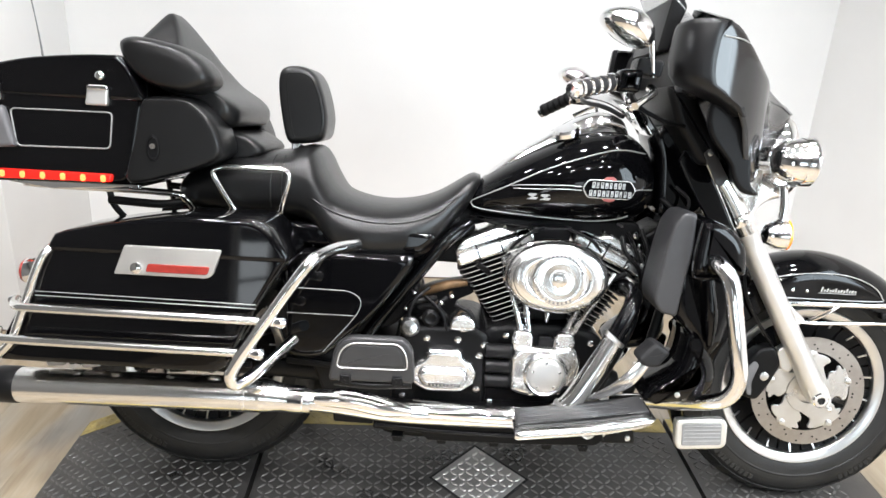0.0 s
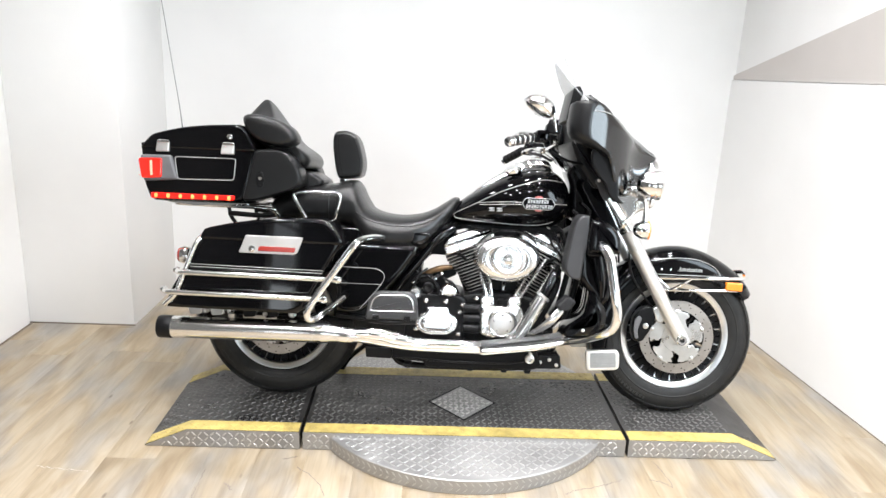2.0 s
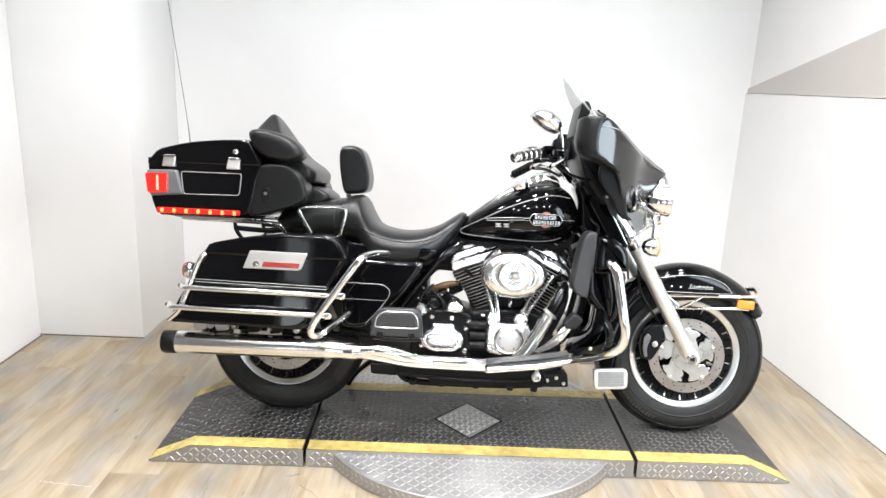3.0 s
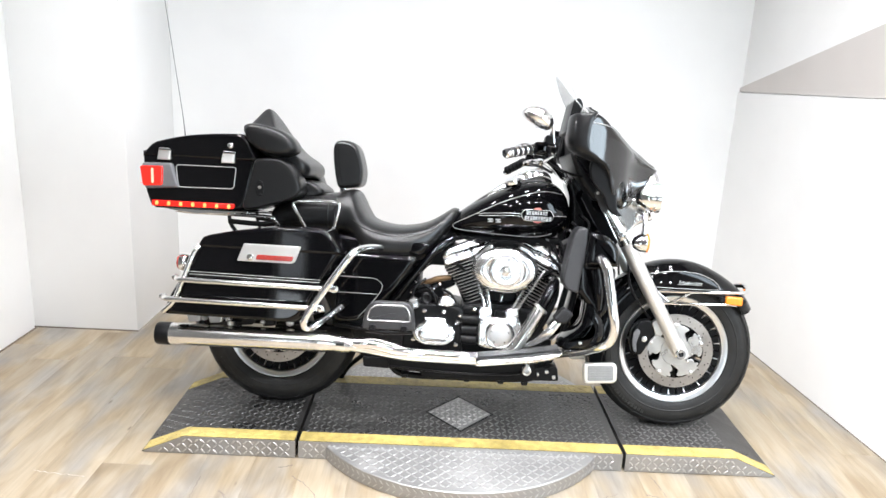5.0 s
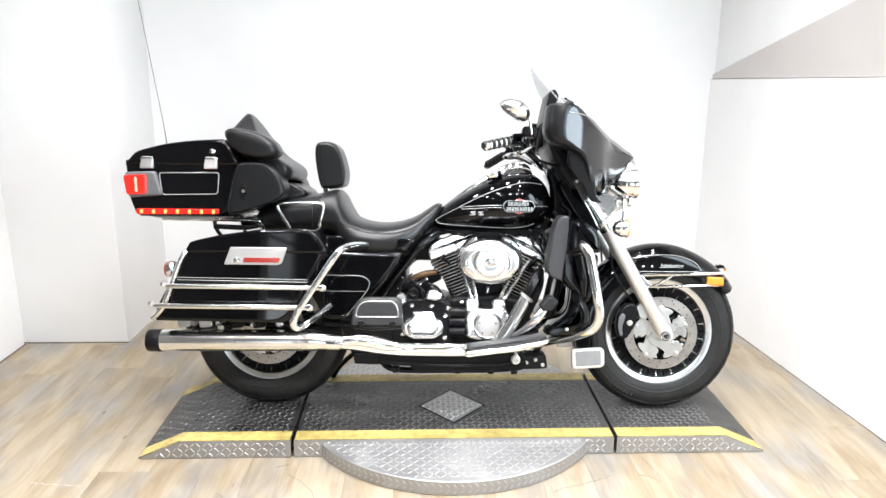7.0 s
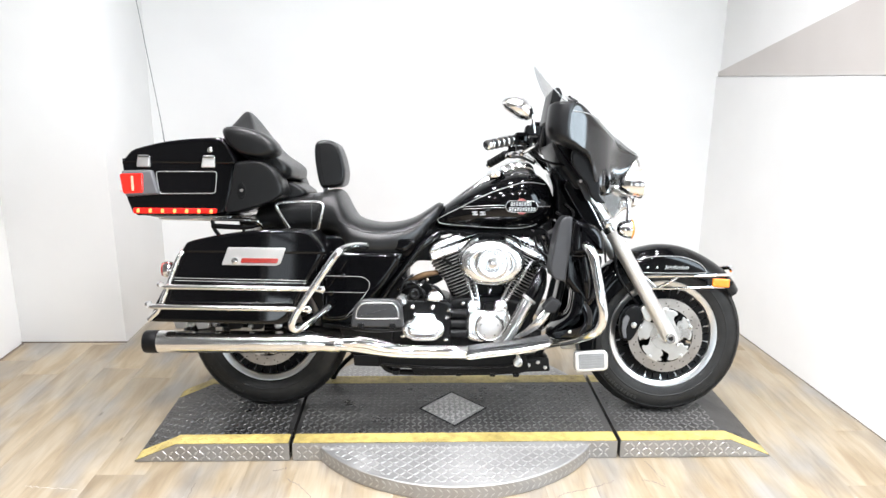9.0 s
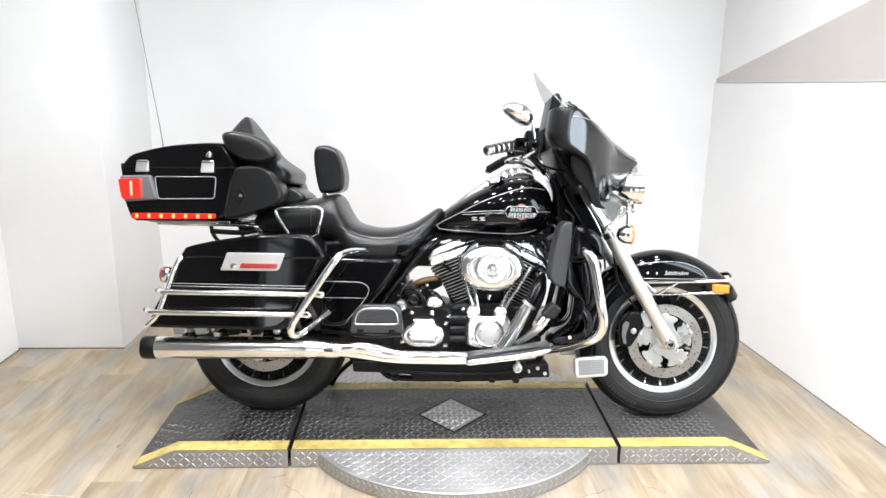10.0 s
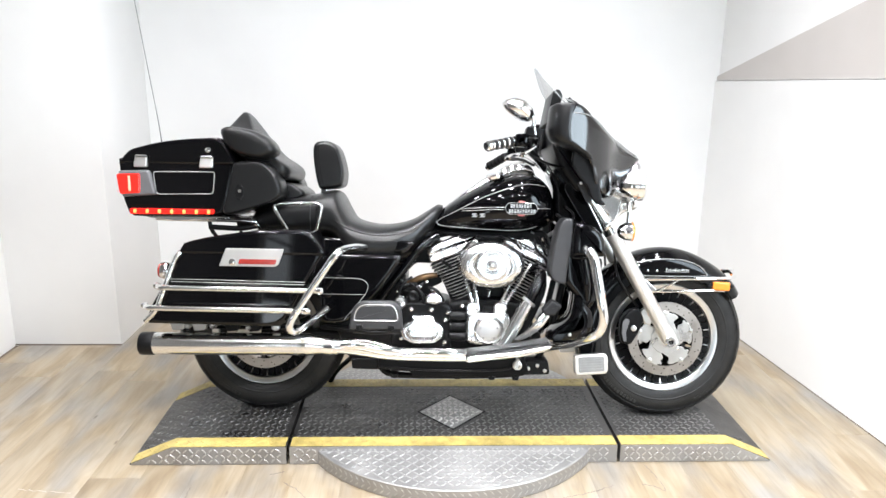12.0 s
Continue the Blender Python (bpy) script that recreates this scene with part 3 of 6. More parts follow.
def tyre(name, c, R, hw, parent):
    pts = [(0.206, -hw * 0.72), (0.222, -hw * 0.90), (0.262, -hw), (R - 0.028, -hw * 0.86), (R - 0.008, -hw * 0.5), (R, 0), (R - 0.008, hw * 0.5), (R - 0.028, hw * 0.86), (0.262, hw), (0.222, hw * 0.90), (0.206, hw * 0.72)]
    prof = [tuple(p) for p in spline(pts, 3)] + [(0.20, hw * 0.5), (0.20, -hw * 0.5)]
    ty = part(name, ring_body(prof, c, 96), RUBBER, parent, "black rubber tyre", 60)
    # shoulder tread blocks and the raised sidewall ring
    bm = bmesh.new()
    for k in range(38):
        a = 2 * math.pi * k / 38
        for s in (-1, 1):
            rows = []
            for j, (r, v) in enumerate(((R - 0.0245, 0.88), (R - 0.0115, 0.64), (R - 0.0015, 0.26))):
                da = 0.030 * j * s
                for e in (-0.072, 0.072):
                    rows.append((r, v * hw * s, a + e + da))
            lo = [bm.verts.new((c[0] + r * math.cos(t), v, c[1] + r * math.sin(t))) for r, v, t in rows]
            hi = [bm.verts.new((c[0] + (r + 0.0016) * math.cos(t), v * 1.012, c[1] + (r + 0.0016) * math.sin(t))) for r, v, t in rows]
            for q in ((0, 1, 3, 2), (2, 3, 5, 4)):
                bm.faces.new([hi[i] for i in q])
            for p, q in ((0, 1), (1, 3), (3, 5), (5, 4), (4, 2), (2, 0)):
                bm.faces.new((lo[p], lo[q], hi[q], hi[p]))
    tagged(part("tread_block", bm, RUBBER, ty, sharp=20), kind="stuff")
    for s in (-1, 1):
        part("sidewall_ring", ring_body([(0.244, s * hw * 0.955), (0.247, s * (hw * 0.955 + 0.0035)), (0.250, s * (hw * 0.965 + 0.0035)), (0.253, s * hw * 0.97)], c, 72), RUBBER, ty, sharp=60)
    bm = bmesh.new()
    for s in (-1, 1):
        for a0, n in ((0.9, 9), (3.7, 12), (5.2, 7)):
            for k in range(n):
                a = a0 + 0.055 * k
                q = [(0.271, a), (0.271, a + 0.036), (0.284, a + 0.034), (0.284, a)]
                slab([(c[0] + r * math.cos(t), c[1] + r * math.sin(t)) for r, t in q], s * (hw * 0.97), s * (hw * 0.985 + 0.0012), 0.0003, 1, bm)
    tagged(part("sidewall_mark", bm, RUBBER, ty, sharp=20), kind="stuff")
    return ty


def wheel(name, c, R, hw, parent, discs):
    wh = new(name)
    wh.parent = parent
    tyre("tyre", c, R, hw, wh)
    for s in (-1, 1):
        part("rim_lip", ring_body([(tuple(p)) for p in rounded([(0.186, s * hw * 0.62), (0.190, s * hw * 0.80), (0.213, s * hw * 0.93), (0.216, s * hw * 0.80), (0.206, s * hw * 0.60)], 0.003, 2)], c, 96), RIM, wh, "bright machined rim lip")
    part("rim_barrel", ring_body([(0.200, -hw * 0.66), (0.204, -hw * 0.66), (0.204, hw * 0.66), (0.200, hw * 0.66)], c, 72), ENGINE, wh)
    # cast spokes in black with bright ends
    for k in range(18):
        a = 2 * math.pi * (k + 0.5) / 18
        bm = bmesh.new()
        rings = []
        for r, h, v in ((0.040, 0.006, 0.030), (0.11, 0.012, 0.028), (0.165, 0.0270, 0.032), (0.192, 0.0305, hw * 0.62)):
            u, w = c[0] + r * math.cos(a), c[1] + r * math.sin(a)
            tu, tw = -math.sin(a) * h, math.cos(a) * h
            rings.append([(u - tu, -v, w - tw), (u + tu, -v, w + tw), (u + tu, v, w + tw), (u - tu, v, w - tw)])
        bridge(bm, rings)
        sp = part("spoke", bm, ENGINE, wh)
        bm = bmesh.new()
        rings = []
        for r, h, v in ((0.168, 0.0018, 0.032), (0.188, 0.0022, hw * 0.64)):
            u, w = c[0] + r * math.cos(a), c[1] + r * math.sin(a)
            tu, tw = -math.sin(a) * h, math.cos(a) * h
            rings.append([(u - tu, -v - 0.004, w - tw), (u + tu, -v - 0.004, w + tw), (u + tu, -v, w + tw), (u - tu, -v, w - tw)])
        bridge(bm, rings)
        part("spoke_edge", bm, RIM, sp, "bright machined spoke edge")
    part("hub", lathe([(0.02, 0.085), (0.040, 0.082), (0.046, 0.06), (0.046, -0.06), (0.040, -0.082), (0.02, -0.085)], (c[0], 0, c[1])), DULL, wh)
    for s in discs:
        v = s * 0.083
        prof = [(0.108, v - 0.0025), (0.146, v - 0.0025), (0.146, v + 0.0025), (0.108, v + 0.0025)]
        disc = part("brake_disc", ring_body(prof, c, 72), STEEL, wh, "drilled steel brake disc")
        bm = bmesh.new()
        for k in range(40):
            a = 2 * math.pi * (k + (0.5 if k % 2 else 0)) / 40
            r = (0.117, 0.127, 0.137)[k % 3]
            lathe([(0.0026, 0.0), (0.0026, 0.0004), (0.0006, 0.0004)], (c[0] + r * math.cos(a), v + s * 0.0026, c[1] + r * math.sin(a)), (0, s, 0), 8, bm)
        tagged(part("drill_hole", bm, BLACKGAP, disc), kind="stuff")
        car = part("disc_carrier", ring_body([(0.030, v), (0.030, v + s * 0.008), (0.056, v + s * 0.008), (0.058, v + s * 0.005), (0.058, v)], c, 60), DULL, disc, "polished disc carrier with open curved arms")
        for k in range(5):
            a = 2 * math.pi * (k + 0.15) / 5
            low = [(0.054, -0.62), (0.064, -0.52), (0.074, -0.40), (0.084, -0.46), (0.094, -0.58), (0.101, -0.56), (0.1035, -0.40), (0.1035, -0.24), (0.110, -0.20)]
            high = [(0.110, 0.20), (0.1035, 0.24), (0.1035, 0.36), (0.098, 0.43), (0.088, 0.40), (0.080, 0.52), (0.070, 0.57), (0.060, 0.50), (0.054, 0.42)]
            arm = [(c[0] + r * math.cos(a + d + (r - 0.054) * 5), c[1] + r * math.sin(a + d + (r - 0.054) * 5)) for r, d in low + high]
            part("carrier_arm", slab(spline(arm, 2, True), v, v + s * 0.006, 0.0015, 2), DULL, car)
        for k in range(5):
            a = 2 * math.pi * (k + 0.28) / 5
            part("rivet", lathe([(0.008, 0), (0.008, 0.011), (0.005, 0.013), (0.001, 0.013)], (c[0] + 0.103 * math.cos(a), v, c[1] + 0.103 * math.sin(a)), (0, s, 0), 14), DULL, disc)
    return wh


front_wheel = wheel("front_wheel", FA, 0.318, 0.064, bike, (-1, 1))
rear_wheel = wheel("rear_wheel", RA, 0.322, 0.068, bike, (-1,))


def fender(name, c, stations, thick=0.005, parent=None, n=10, label=""):
    """A mudguard round the axle: stations (degrees, crown radius, skirt radius, half width)."""
    st = spline(stations, 6)
    bm = bmesh.new()
    rings = []
    for a, R, sk, hw in st:
        half = []
        for k in range(n + 1):
            t = k / n
            if t < 0.55:
                s = t / 0.55 * math.pi / 2
                half.append((R - (0.055) * (1 - math.cos(s)), hw * math.sin(s)))
            else:
                half.append((R - 0.055 - (R - 0.055 - sk) * (t - 0.55) / 0.45, hw))
        outer = [(r, -v) for r, v in reversed(half)] + half[1:]
        inner = [(r - thick, v * (hw - thick) / hw) for r, v in reversed(outer)]
        t = radians(a)
        rings.append([(c[0] + r * math.cos(t), v, c[1] + r * math.sin(t)) for r, v in outer + inner])
    bridge(bm, rings)
    return part(name, bm, BLACK, parent or bike, label)


front_fender = fender("front_fender", FA, [(31, 0.355, 0.325, 0.070), (40, 0.356, 0.296, 0.086), (60, 0.352, 0.262, 0.090), (90, 0.357, 0.250, 0.090), (120, 0.354, 0.255, 0.090), (150, 0.350, 0.262, 0.088), (185, 0.345, 0.275, 0.086), (205, 0.342, 0.30, 0.084)], label="glossy black front mudguard with silver pinstripe")
rear_fender = fender("rear_fender", RA, [(18, 0.36, 0.30, 0.10), (50, 0.362, 0.28, 0.105), (100, 0.365, 0.27, 0.105), (150, 0.36, 0.28, 0.105), (186, 0.355, 0.31, 0.10)])
for s in (-1, 1):
    v = s * 0.0925
    part("fender_stripe", tube([(0.655, v, 0.618), (0.735, v, 0.631), (0.83, v, 0.630), (0.898, v, 0.607), (0.926, v, 0.578), (0.918, v, 0.568), (0.80, v, 0.566), (0.66, v, 0.566)], 0.0016, 6), STRIPE, front_fender)
    # script badge as plain slanted bars
    for k in range(13):
        h = (0.013, 0.007, 0.010, 0.007, 0.008, 0.011, 0.007, 0.008, 0.007, 0.011, 0.007, 0.008, 0.007)[k]
        u = 0.770 + 0.0070 * k
        part("script_badge", slab([(u, 0.585), (u + 0.0044, 0.585), (u + 0.0068, 0.585 + h), (u + 0.0024, 0.585 + h)], s * 0.0895, s * 0.0918, 0.0003, 1), BADGE, front_fender, "silver script badge")
    part("script_line", slab([(0.765, 0.5815), (0.860, 0.5815), (0.860, 0.583), (0.765, 0.583)], s * 0.0895, s * 0.092, 0.0003, 1), STRIPE, front_fender)
    for k in range(2):
        part("fender_screw", lathe([(0.004, 0), (0.004, 0.002), (0.001, 0.003)], (0.700 + 0.036 * k, s * 0.090, 0.586), (0, s, 0), 12), CHROME, front_fender)
    part("fender_rail", tube([(0.69, s * 0.094, 0.552), (0.80, s * 0.100, 0.556), (0.93, s * 0.100, 0.559), (1.02, s * 0.084, 0.562), (1.05, s * 0.055, 0.563)], 0.0065, 8), CHROME, front_fender, "chrome trim rail")
    part("fender_rail", tube([(0.690, s * 0.104, 0.512), (0.735, s * 0.104, 0.507), (0.80, s * 0.104, 0.508), (0.93, s * 0.100, 0.513), (1.00, s * 0.09, 0.512)], 0.0052, 8), CHROME, front_fender, "chrome trim rail")
    part("fender_brace", tube([(0.740, s * 0.104, 0.508), (0.785, s * 0.104, 0.534), (0.815, s * 0.100, 0.553)], 0.0055, 8), CHROME, front_fender)
    part("side_marker", slab(rounded([(0.950, 0.516), (1.016, 0.513), (1.017, 0.546), (0.953, 0.548)], 0.004), s * 0.080, s * 0.106, 0.005), AMBER, front_fender, "amber side marker lens")
    part("marker_housing", slab(rounded([(0.930, 0.522), (0.960, 0.520), (1.030, 0.521), (1.036, 0.530), (1.030, 0.540), (0.93, 0.541)], 0.006), s * 0.076, s * 0.098, 0.005), SATIN, front_fender)
part("fender_tip", tube([(1.038, -0.05, 0.575), (1.062, 0, 0.582), (1.038, 0.05, 0.575)], 0.009, 10, flat=0.6), CHROME, front_fender, "chrome tip trim")

# ---- fork and front end ----
for s in (-1, 1):
    v = s * 0.117
    fork = part("fork_leg", tube([(0.790, v, 0.312), (0.777, v, 0.336), (0.740, v, 0.402), (0.66, v, 0.540), (0.575, v, 0.688), (0.545, v, 0.740)], [0.022, 0.029, 0.0275, 0.0275, 0.0285, 0.0285], 18, 3), FORK, bike, "brushed aluminium fork slider")
    part("axle_clamp", slab(rounded([(0.748, 0.340), (0.772, 0.298), (0.800, 0.292), (0.818, 0.312), (0.800, 0.350), (0.770, 0.372)], 0.010), v - 0.022, v + 0.022, 0.004), FORK, fork)
    nut = part("axle_nut", lathe([(0.020, 0), (0.020, 0.010), (0.017, 0.013), (0.010, 0.013), (0.009, 0.006), (0.0015, 0.006)], (FA[0] + 0.004, s * 0.136, FA[1]), (0, s, 0), 24), CHROME, fork)
    part("axle_bore", lathe([(0.0085, 0.0), (0.0085, 0.0008), (0.0005, 0.0008)], (FA[0] + 0.004, s * 0.1425, FA[1]), (0, s, 0), 16), BLACKGAP, nut)
    part("clamp_bolt", lathe([(0.006, 0), (0.006, 0.012), (0.001, 0.014)], (0.812, s * 0.13, 0.292), (0, s, 0), 12), CHROME, fork)
    part("fork_cover", tube([(0.466, v, 0.858), (0.43, v, 0.915), (0.35, v, 1.03)], 0.029, 18, 3), BLACK, bike, "black upper fork cover")
    part("fork_shroud", tube([(0.552, v, 0.729), (0.51, v, 0.796), (0.464, v, 0.862)], 0.0305, 18, 3), MUFFLER, bike, "bright metal fork shroud")
    panel = part("fork_side_panel", slab(rounded([(0.396, 0.926), (0.410, 0.912), (0.461, 0.821), (0.508, 0.735), (0.502, 0.724), (0.466, 0.724), (0.412, 0.80), (0.356, 0.896), (0.366, 0.922)], 0.006), s * 0.148, s * 0.158, 0.003), BLACK, bike, "glossy black side panel with bright front edge")
    part("panel_edge", tube([(0.408, s * 0.157, 0.916), (0.461, s * 0.157, 0.823), (0.509, s * 0.157, 0.735)], 0.0022, 8), MUFFLER, panel)
    part("fork_collar", lathe([(0.031, -0.014), (0.034, -0.010), (0.034, 0.010), (0.031, 0.014)], (0.530, v, 0.762), (-0.55, 0, 0.83), 24), CHROME, fork)
    # brake caliper behind the leg
    cal = part("brake_caliper", slab(rounded([(0.600, 0.395), (0.628, 0.432), (0.668, 0.442), (0.690, 0.398), (0.668, 0.345), (0.640, 0.296), (0.606, 0.300), (0.594, 0.345)], 0.012), s * 0.066, s * 0.112, 0.008), ENGINE, bike, "black four-piston brake caliper")
    part("caliper_face", slab(rounded([(0.604, 0.385), (0.618, 0.402), (0.632, 0.392), (0.618, 0.345), (0.622, 0.310), (0.610, 0.310), (0.602, 0.345)], 0.006), s * 0.110, s * 0.115, 0.002), GREYPL, cal)
    part("caliper_bolt", lathe([(0.011, 0), (0.011, 0.004), (0.004, 0.006), (0.001, 0.006)], (0.648, s * 0.111, 0.362), (0, s, 0), 20), DULL, cal)
    part("caliper_bracket", slab(rounded([(0.672, 0.43), (0.70, 0.45), (0.725, 0.41), (0.715, 0.375), (0.69, 0.38)], 0.008), s * 0.085, s * 0.112, 0.004), DULL, cal)
    part("brake_hose", tube([(0.668, s * 0.09, 0.44), (0.62, s * 0.10, 0.50), (0.58, s * 0.10, 0.57), (0.56, s * 0.09, 0.68), (0.50, s * 0.08, 0.78)], 0.0045, 8), SATIN, cal)
    part("fender_bracket", slab(rounded([(0.655, 0.545), (0.69, 0.552), (0.735, 0.515), (0.725, 0.50), (0.70, 0.498)], 0.006), s * 0.092, s * 0.108, 0.003), CHROME, front_fender)

nac = part("fork_nacelle", slab(rounded([(0.470, 0.860), (0.520, 0.905), (0.620, 0.905), (0.652, 0.860), (0.640, 0.825), (0.590, 0.810), (0.566, 0.790), (0.556, 0.742), (0.530, 0.738), (0.495, 0.790)], 0.012), -0.135, 0.135, 0.012), MUFFLER, bike, "chrome lower triple clamp cover")
for s in (-1, 1):
    part("nacelle_bracket", tube([(0.60, s * 0.10, 0.835), (0.612, s * 0.17, 0.845), (0.60, s * 0.22, 0.862)], 0.011, 10), CHROME, nac)
    part("signal_stem", tube([(0.590, s * 0.20, 0.850), (0.592, s * 0.21, 0.81), (0.588, s * 0.215, 0.775)], 0.009, 10), CHROME, nac)
    part("nacelle_bolt", lathe([(0.009, 0), (0.009, 0.006), (0.004, 0.009), (0.001, 0.009)], (0.548, s * 0.10, 0.80), (0, s, 0), 16), CHROME, nac)
    lamp = part("passing_lamp", lathe([(0.006, -0.062), (0.030, -0.056), (0.046, -0.035), (0.052, -0.008), (0.053, 0.004)], (0.612, s * 0.215, 0.911), (1, 0, 0), 36), CHROME, bike, "chrome passing lamp")
    part("lamp_bezel", lathe([(0.0535, -0.002), (0.056, 0.002), (0.056, 0.020), (0.050, 0.027), (0.047, 0.022), (0.047, 0.0)], (0.612, s * 0.215, 0.911), (1, 0, 0), 36), CHROME, lamp)
    part("lamp_lens", lathe([(0.048, 0.012), (0.044, 0.022), (0.025, 0.029), (0.001, 0.031)], (0.612, s * 0.215, 0.911), (1, 0, 0), 30), GLASSLENS, lamp)
    part("reflector_bowl", lathe([(0.047, 0.012), (0.036, -0.012), (0.012, -0.026), (0.001, -0.026)], (0.612, s * 0.215, 0.911), (1, 0, 0), 30), CHROME, lamp)
    sig = part("front_turn_signal", lathe([(0.004, -0.045), (0.022, -0.038), (0.034, -0.016), (0.037, 0.006)], (0.592, s * 0.215, 0.742), (1, 0, 0), 30), CHROME, bike, "chrome turn signal with amber lens")
    part("signal_lens", lathe([(0.037, 0.006), (0.036, 0.012), (0.024, 0.018), (0.001, 0.020)], (0.592, s * 0.215, 0.742), (1, 0, 0), 30), AMBER, sig)


# ---- fairing ----
FW = [1.232, 1.212, 1.195, 1.185, 1.168, 1.146, 1.098, 1.062, 1.034, 1.020, 0.975, 0.940, 0.912, 0.884, 0.862]
FN = [0.405, 0.425, 0.447, 0.474, 0.496, 0.514, 0.562, 0.617, 0.661, 0.670, 0.668, 0.650, 0.632, 0.602, 0.572]
FV = [0.185, 0.290, 0.352, 0.370, 0.375, 0.377, 0.378, 0.377, 0.364, 0.352, 0.336, 0.329, 0.322, 0.302, 0.260]
WD, WU = np.array(spline([(0, 0.338), (0.006, 0.362), (0.014, 0.385), (0.024, 0.407), (0.036, 0.427), (0.052, 0.447), (0.075, 0.469), (0.11, 0.495), (0.16, 0.521), (0.22, 0.545), (0.30, 0.573), (0.378, 0.60)], 6)).T


def blend(a, b, k, sign):
    """The smaller (sign 1) or larger (sign -1) of two values, with a soft change-over."""
    h = max(k - abs(a - b), 0.0) / k
    return (min(a, b) if sign > 0 else max(a, b)) - sign * h * h * k / 4


def fairing_at(w, s, back=0.0):
    """A point of the outer fairing at height w; s from -1 (right rim) to 1: two wings and the nose ridge between."""
    n, hv = (float(np.interp(-w, [-x for x in FW], t)) for t in (FN, FV))
    v = hv * math.sin(s * math.pi / 2)
    wing = float(np.interp(max(0.0, 0.378 - abs(v)), WD, WU))
    base = blend(wing, n - 0.27 * abs(v), 0.03, 1)
    ridge = n - 1.05 * (math.sqrt(v * v + 0.0025) - 0.05)
    return Vector((blend(base, ridge, 0.05, -1) - back, v, w))


bm = bmesh.new()
levels = [float(x) for x in np.linspace(FW[0], FW[-1], 44)]
cols = [k / 36 - 1 for k in range(73)]
rings = []
for w in levels:
    rings.append([fairing_at(w, s) for s in cols] + [fairing_at(w, s, 0.012) for s in reversed(cols)])
bridge(bm, rings)
fairing = part("fairing", bm, FAIRING, bike, "glossy black fork-mounted fairing", 50)
inner = part("inner_fairing", slab(rounded([(0.318, 1.185), (0.350, 1.200), (0.385, 1.19), (0.392, 1.05), (0.355, 1.035), (0.332, 1.05)], 0.012), -0.21, 0.21, 0.012, 3), SATIN, bike, "matte black inner fairing")
for s in (-1, 1):
    # rounded rim lip running back from the edge of the wing, widest at the top
    lip = spline([(0.004, -0.002), (-0.010, 0.003), (-0.034, 0.000), (-0.056, -0.016), (-0.070, -0.046), (-0.074, -0.085)], 3)
    lip += [(p[0] + 0.010, p[1] - 0.006) for p in reversed(lip)]
    bm = bmesh.new()
    rings = []
    for w, q, k in ((1.184, 1.0, 0.45), (1.190, 1.0, 0.75), (1.187, 1.0, 0.92), (1.178, 1.0, 1.0), (1.15, 1.0, 1.0), (1.11, 1.0, 1.0), (1.08, 0.97, 1.0), (1.06, 0.88, 1.0), (1.04, 0.70, 1.0), (1.02, 0.45, 1.0), (1.00, 0.22, 1.0)):
        rim = fairing_at(min(w, 1.16), 1.0)
        rings.append([(rim.x + (-0.036 + (x + 0.036) * k) * q, s * (rim.y + (-0.03 + (y + 0.03) * k) * q), w + 0.05 * y * max(0, w - 1.10) / 0.09) for x, y in lip])
    bridge(bm, rings)
    part("wing_lip", bm, EAR, fairing, "smooth dark fairing rim lip", 60)
    pod = part("speaker_pod", lathe([(0.070, 0.0), (0.070, 0.020), (0.060, 0.026), (0.056, 0.018), (0.001, 0.014)], (0.335, s * 0.255, 1.115), (-1, 0, 0.12), 36), SATIN, inner, "round black speaker pod")
    part("speaker_grille", lathe([(0.056, 0.0), (0.050, 0.004), (0.001, 0.008)], (0.319, s * 0.255, 1.117), (-1, 0, 0.12), 30), PAD, pod)
for s in (-1, 1):
    part("fairing_stripe", tube([fairing_at(w, s * t) + Vector((0.002, s * 0.001, 0.001)) for w, t in ((1.155, 0.97), (1.150, 0.80), (1.135, 0.55), (1.105, 0.30), (1.070, 0.20), (1.035, 0.13), (1.020, 0.06), (1.018, 0.0))], 0.0018, 6), STRIPE, fairing)
    flap = spline([(0.372, 1.042), (0.396, 1.030), (0.420, 1.008), (0.446, 0.972), (0.457, 0.925), (0.462, 0.880), (0.466, 0.856), (0.484, 0.838), (0.448, 0.842), (0.424, 0.872), (0.414, 0.902), (0.374, 0.948), (0.358, 0.985), (0.358, 1.018)], 3, True)
    part("wind_deflector", slab(flap, s * 0.300, s * 0.322, 0.007), SATIN, fairing, "matte black wind deflector")
    hold = part("deflector_bracket", slab(rounded([(0.397, 0.918), (0.413, 0.930), (0.436, 0.902), (0.460, 0.862), (0.447, 0.843), (0.433, 0.847)], 0.004), s * 0.196, s * 0.201, 0.002), SHIELDGREY, fairing)
    part("bracket_bolt", lathe([(0.006, 0), (0.006, 0.003), (0.001, 0.005)], (0.412, s * 0.200, 0.918), (0, s, 0), 14), DULL, hold)
head = part("headlamp", lathe([(0.001, -0.05), (0.075, -0.045), (0.092, -0.010), (0.094, 0.010), (0.088, 0.022), (0.082, 0.014)], (0.645, 0, 0.925), (1, 0, 0), 40), CHROME, bike, "round chrome-ringed headlamp")
part("headlamp_lens", lathe([(0.083, 0.008), (0.070, 0.020), (0.04, 0.028), (0.001, 0.031)], (0.645, 0, 0.925), (1, 0, 0), 36), GLASSLENS, head)

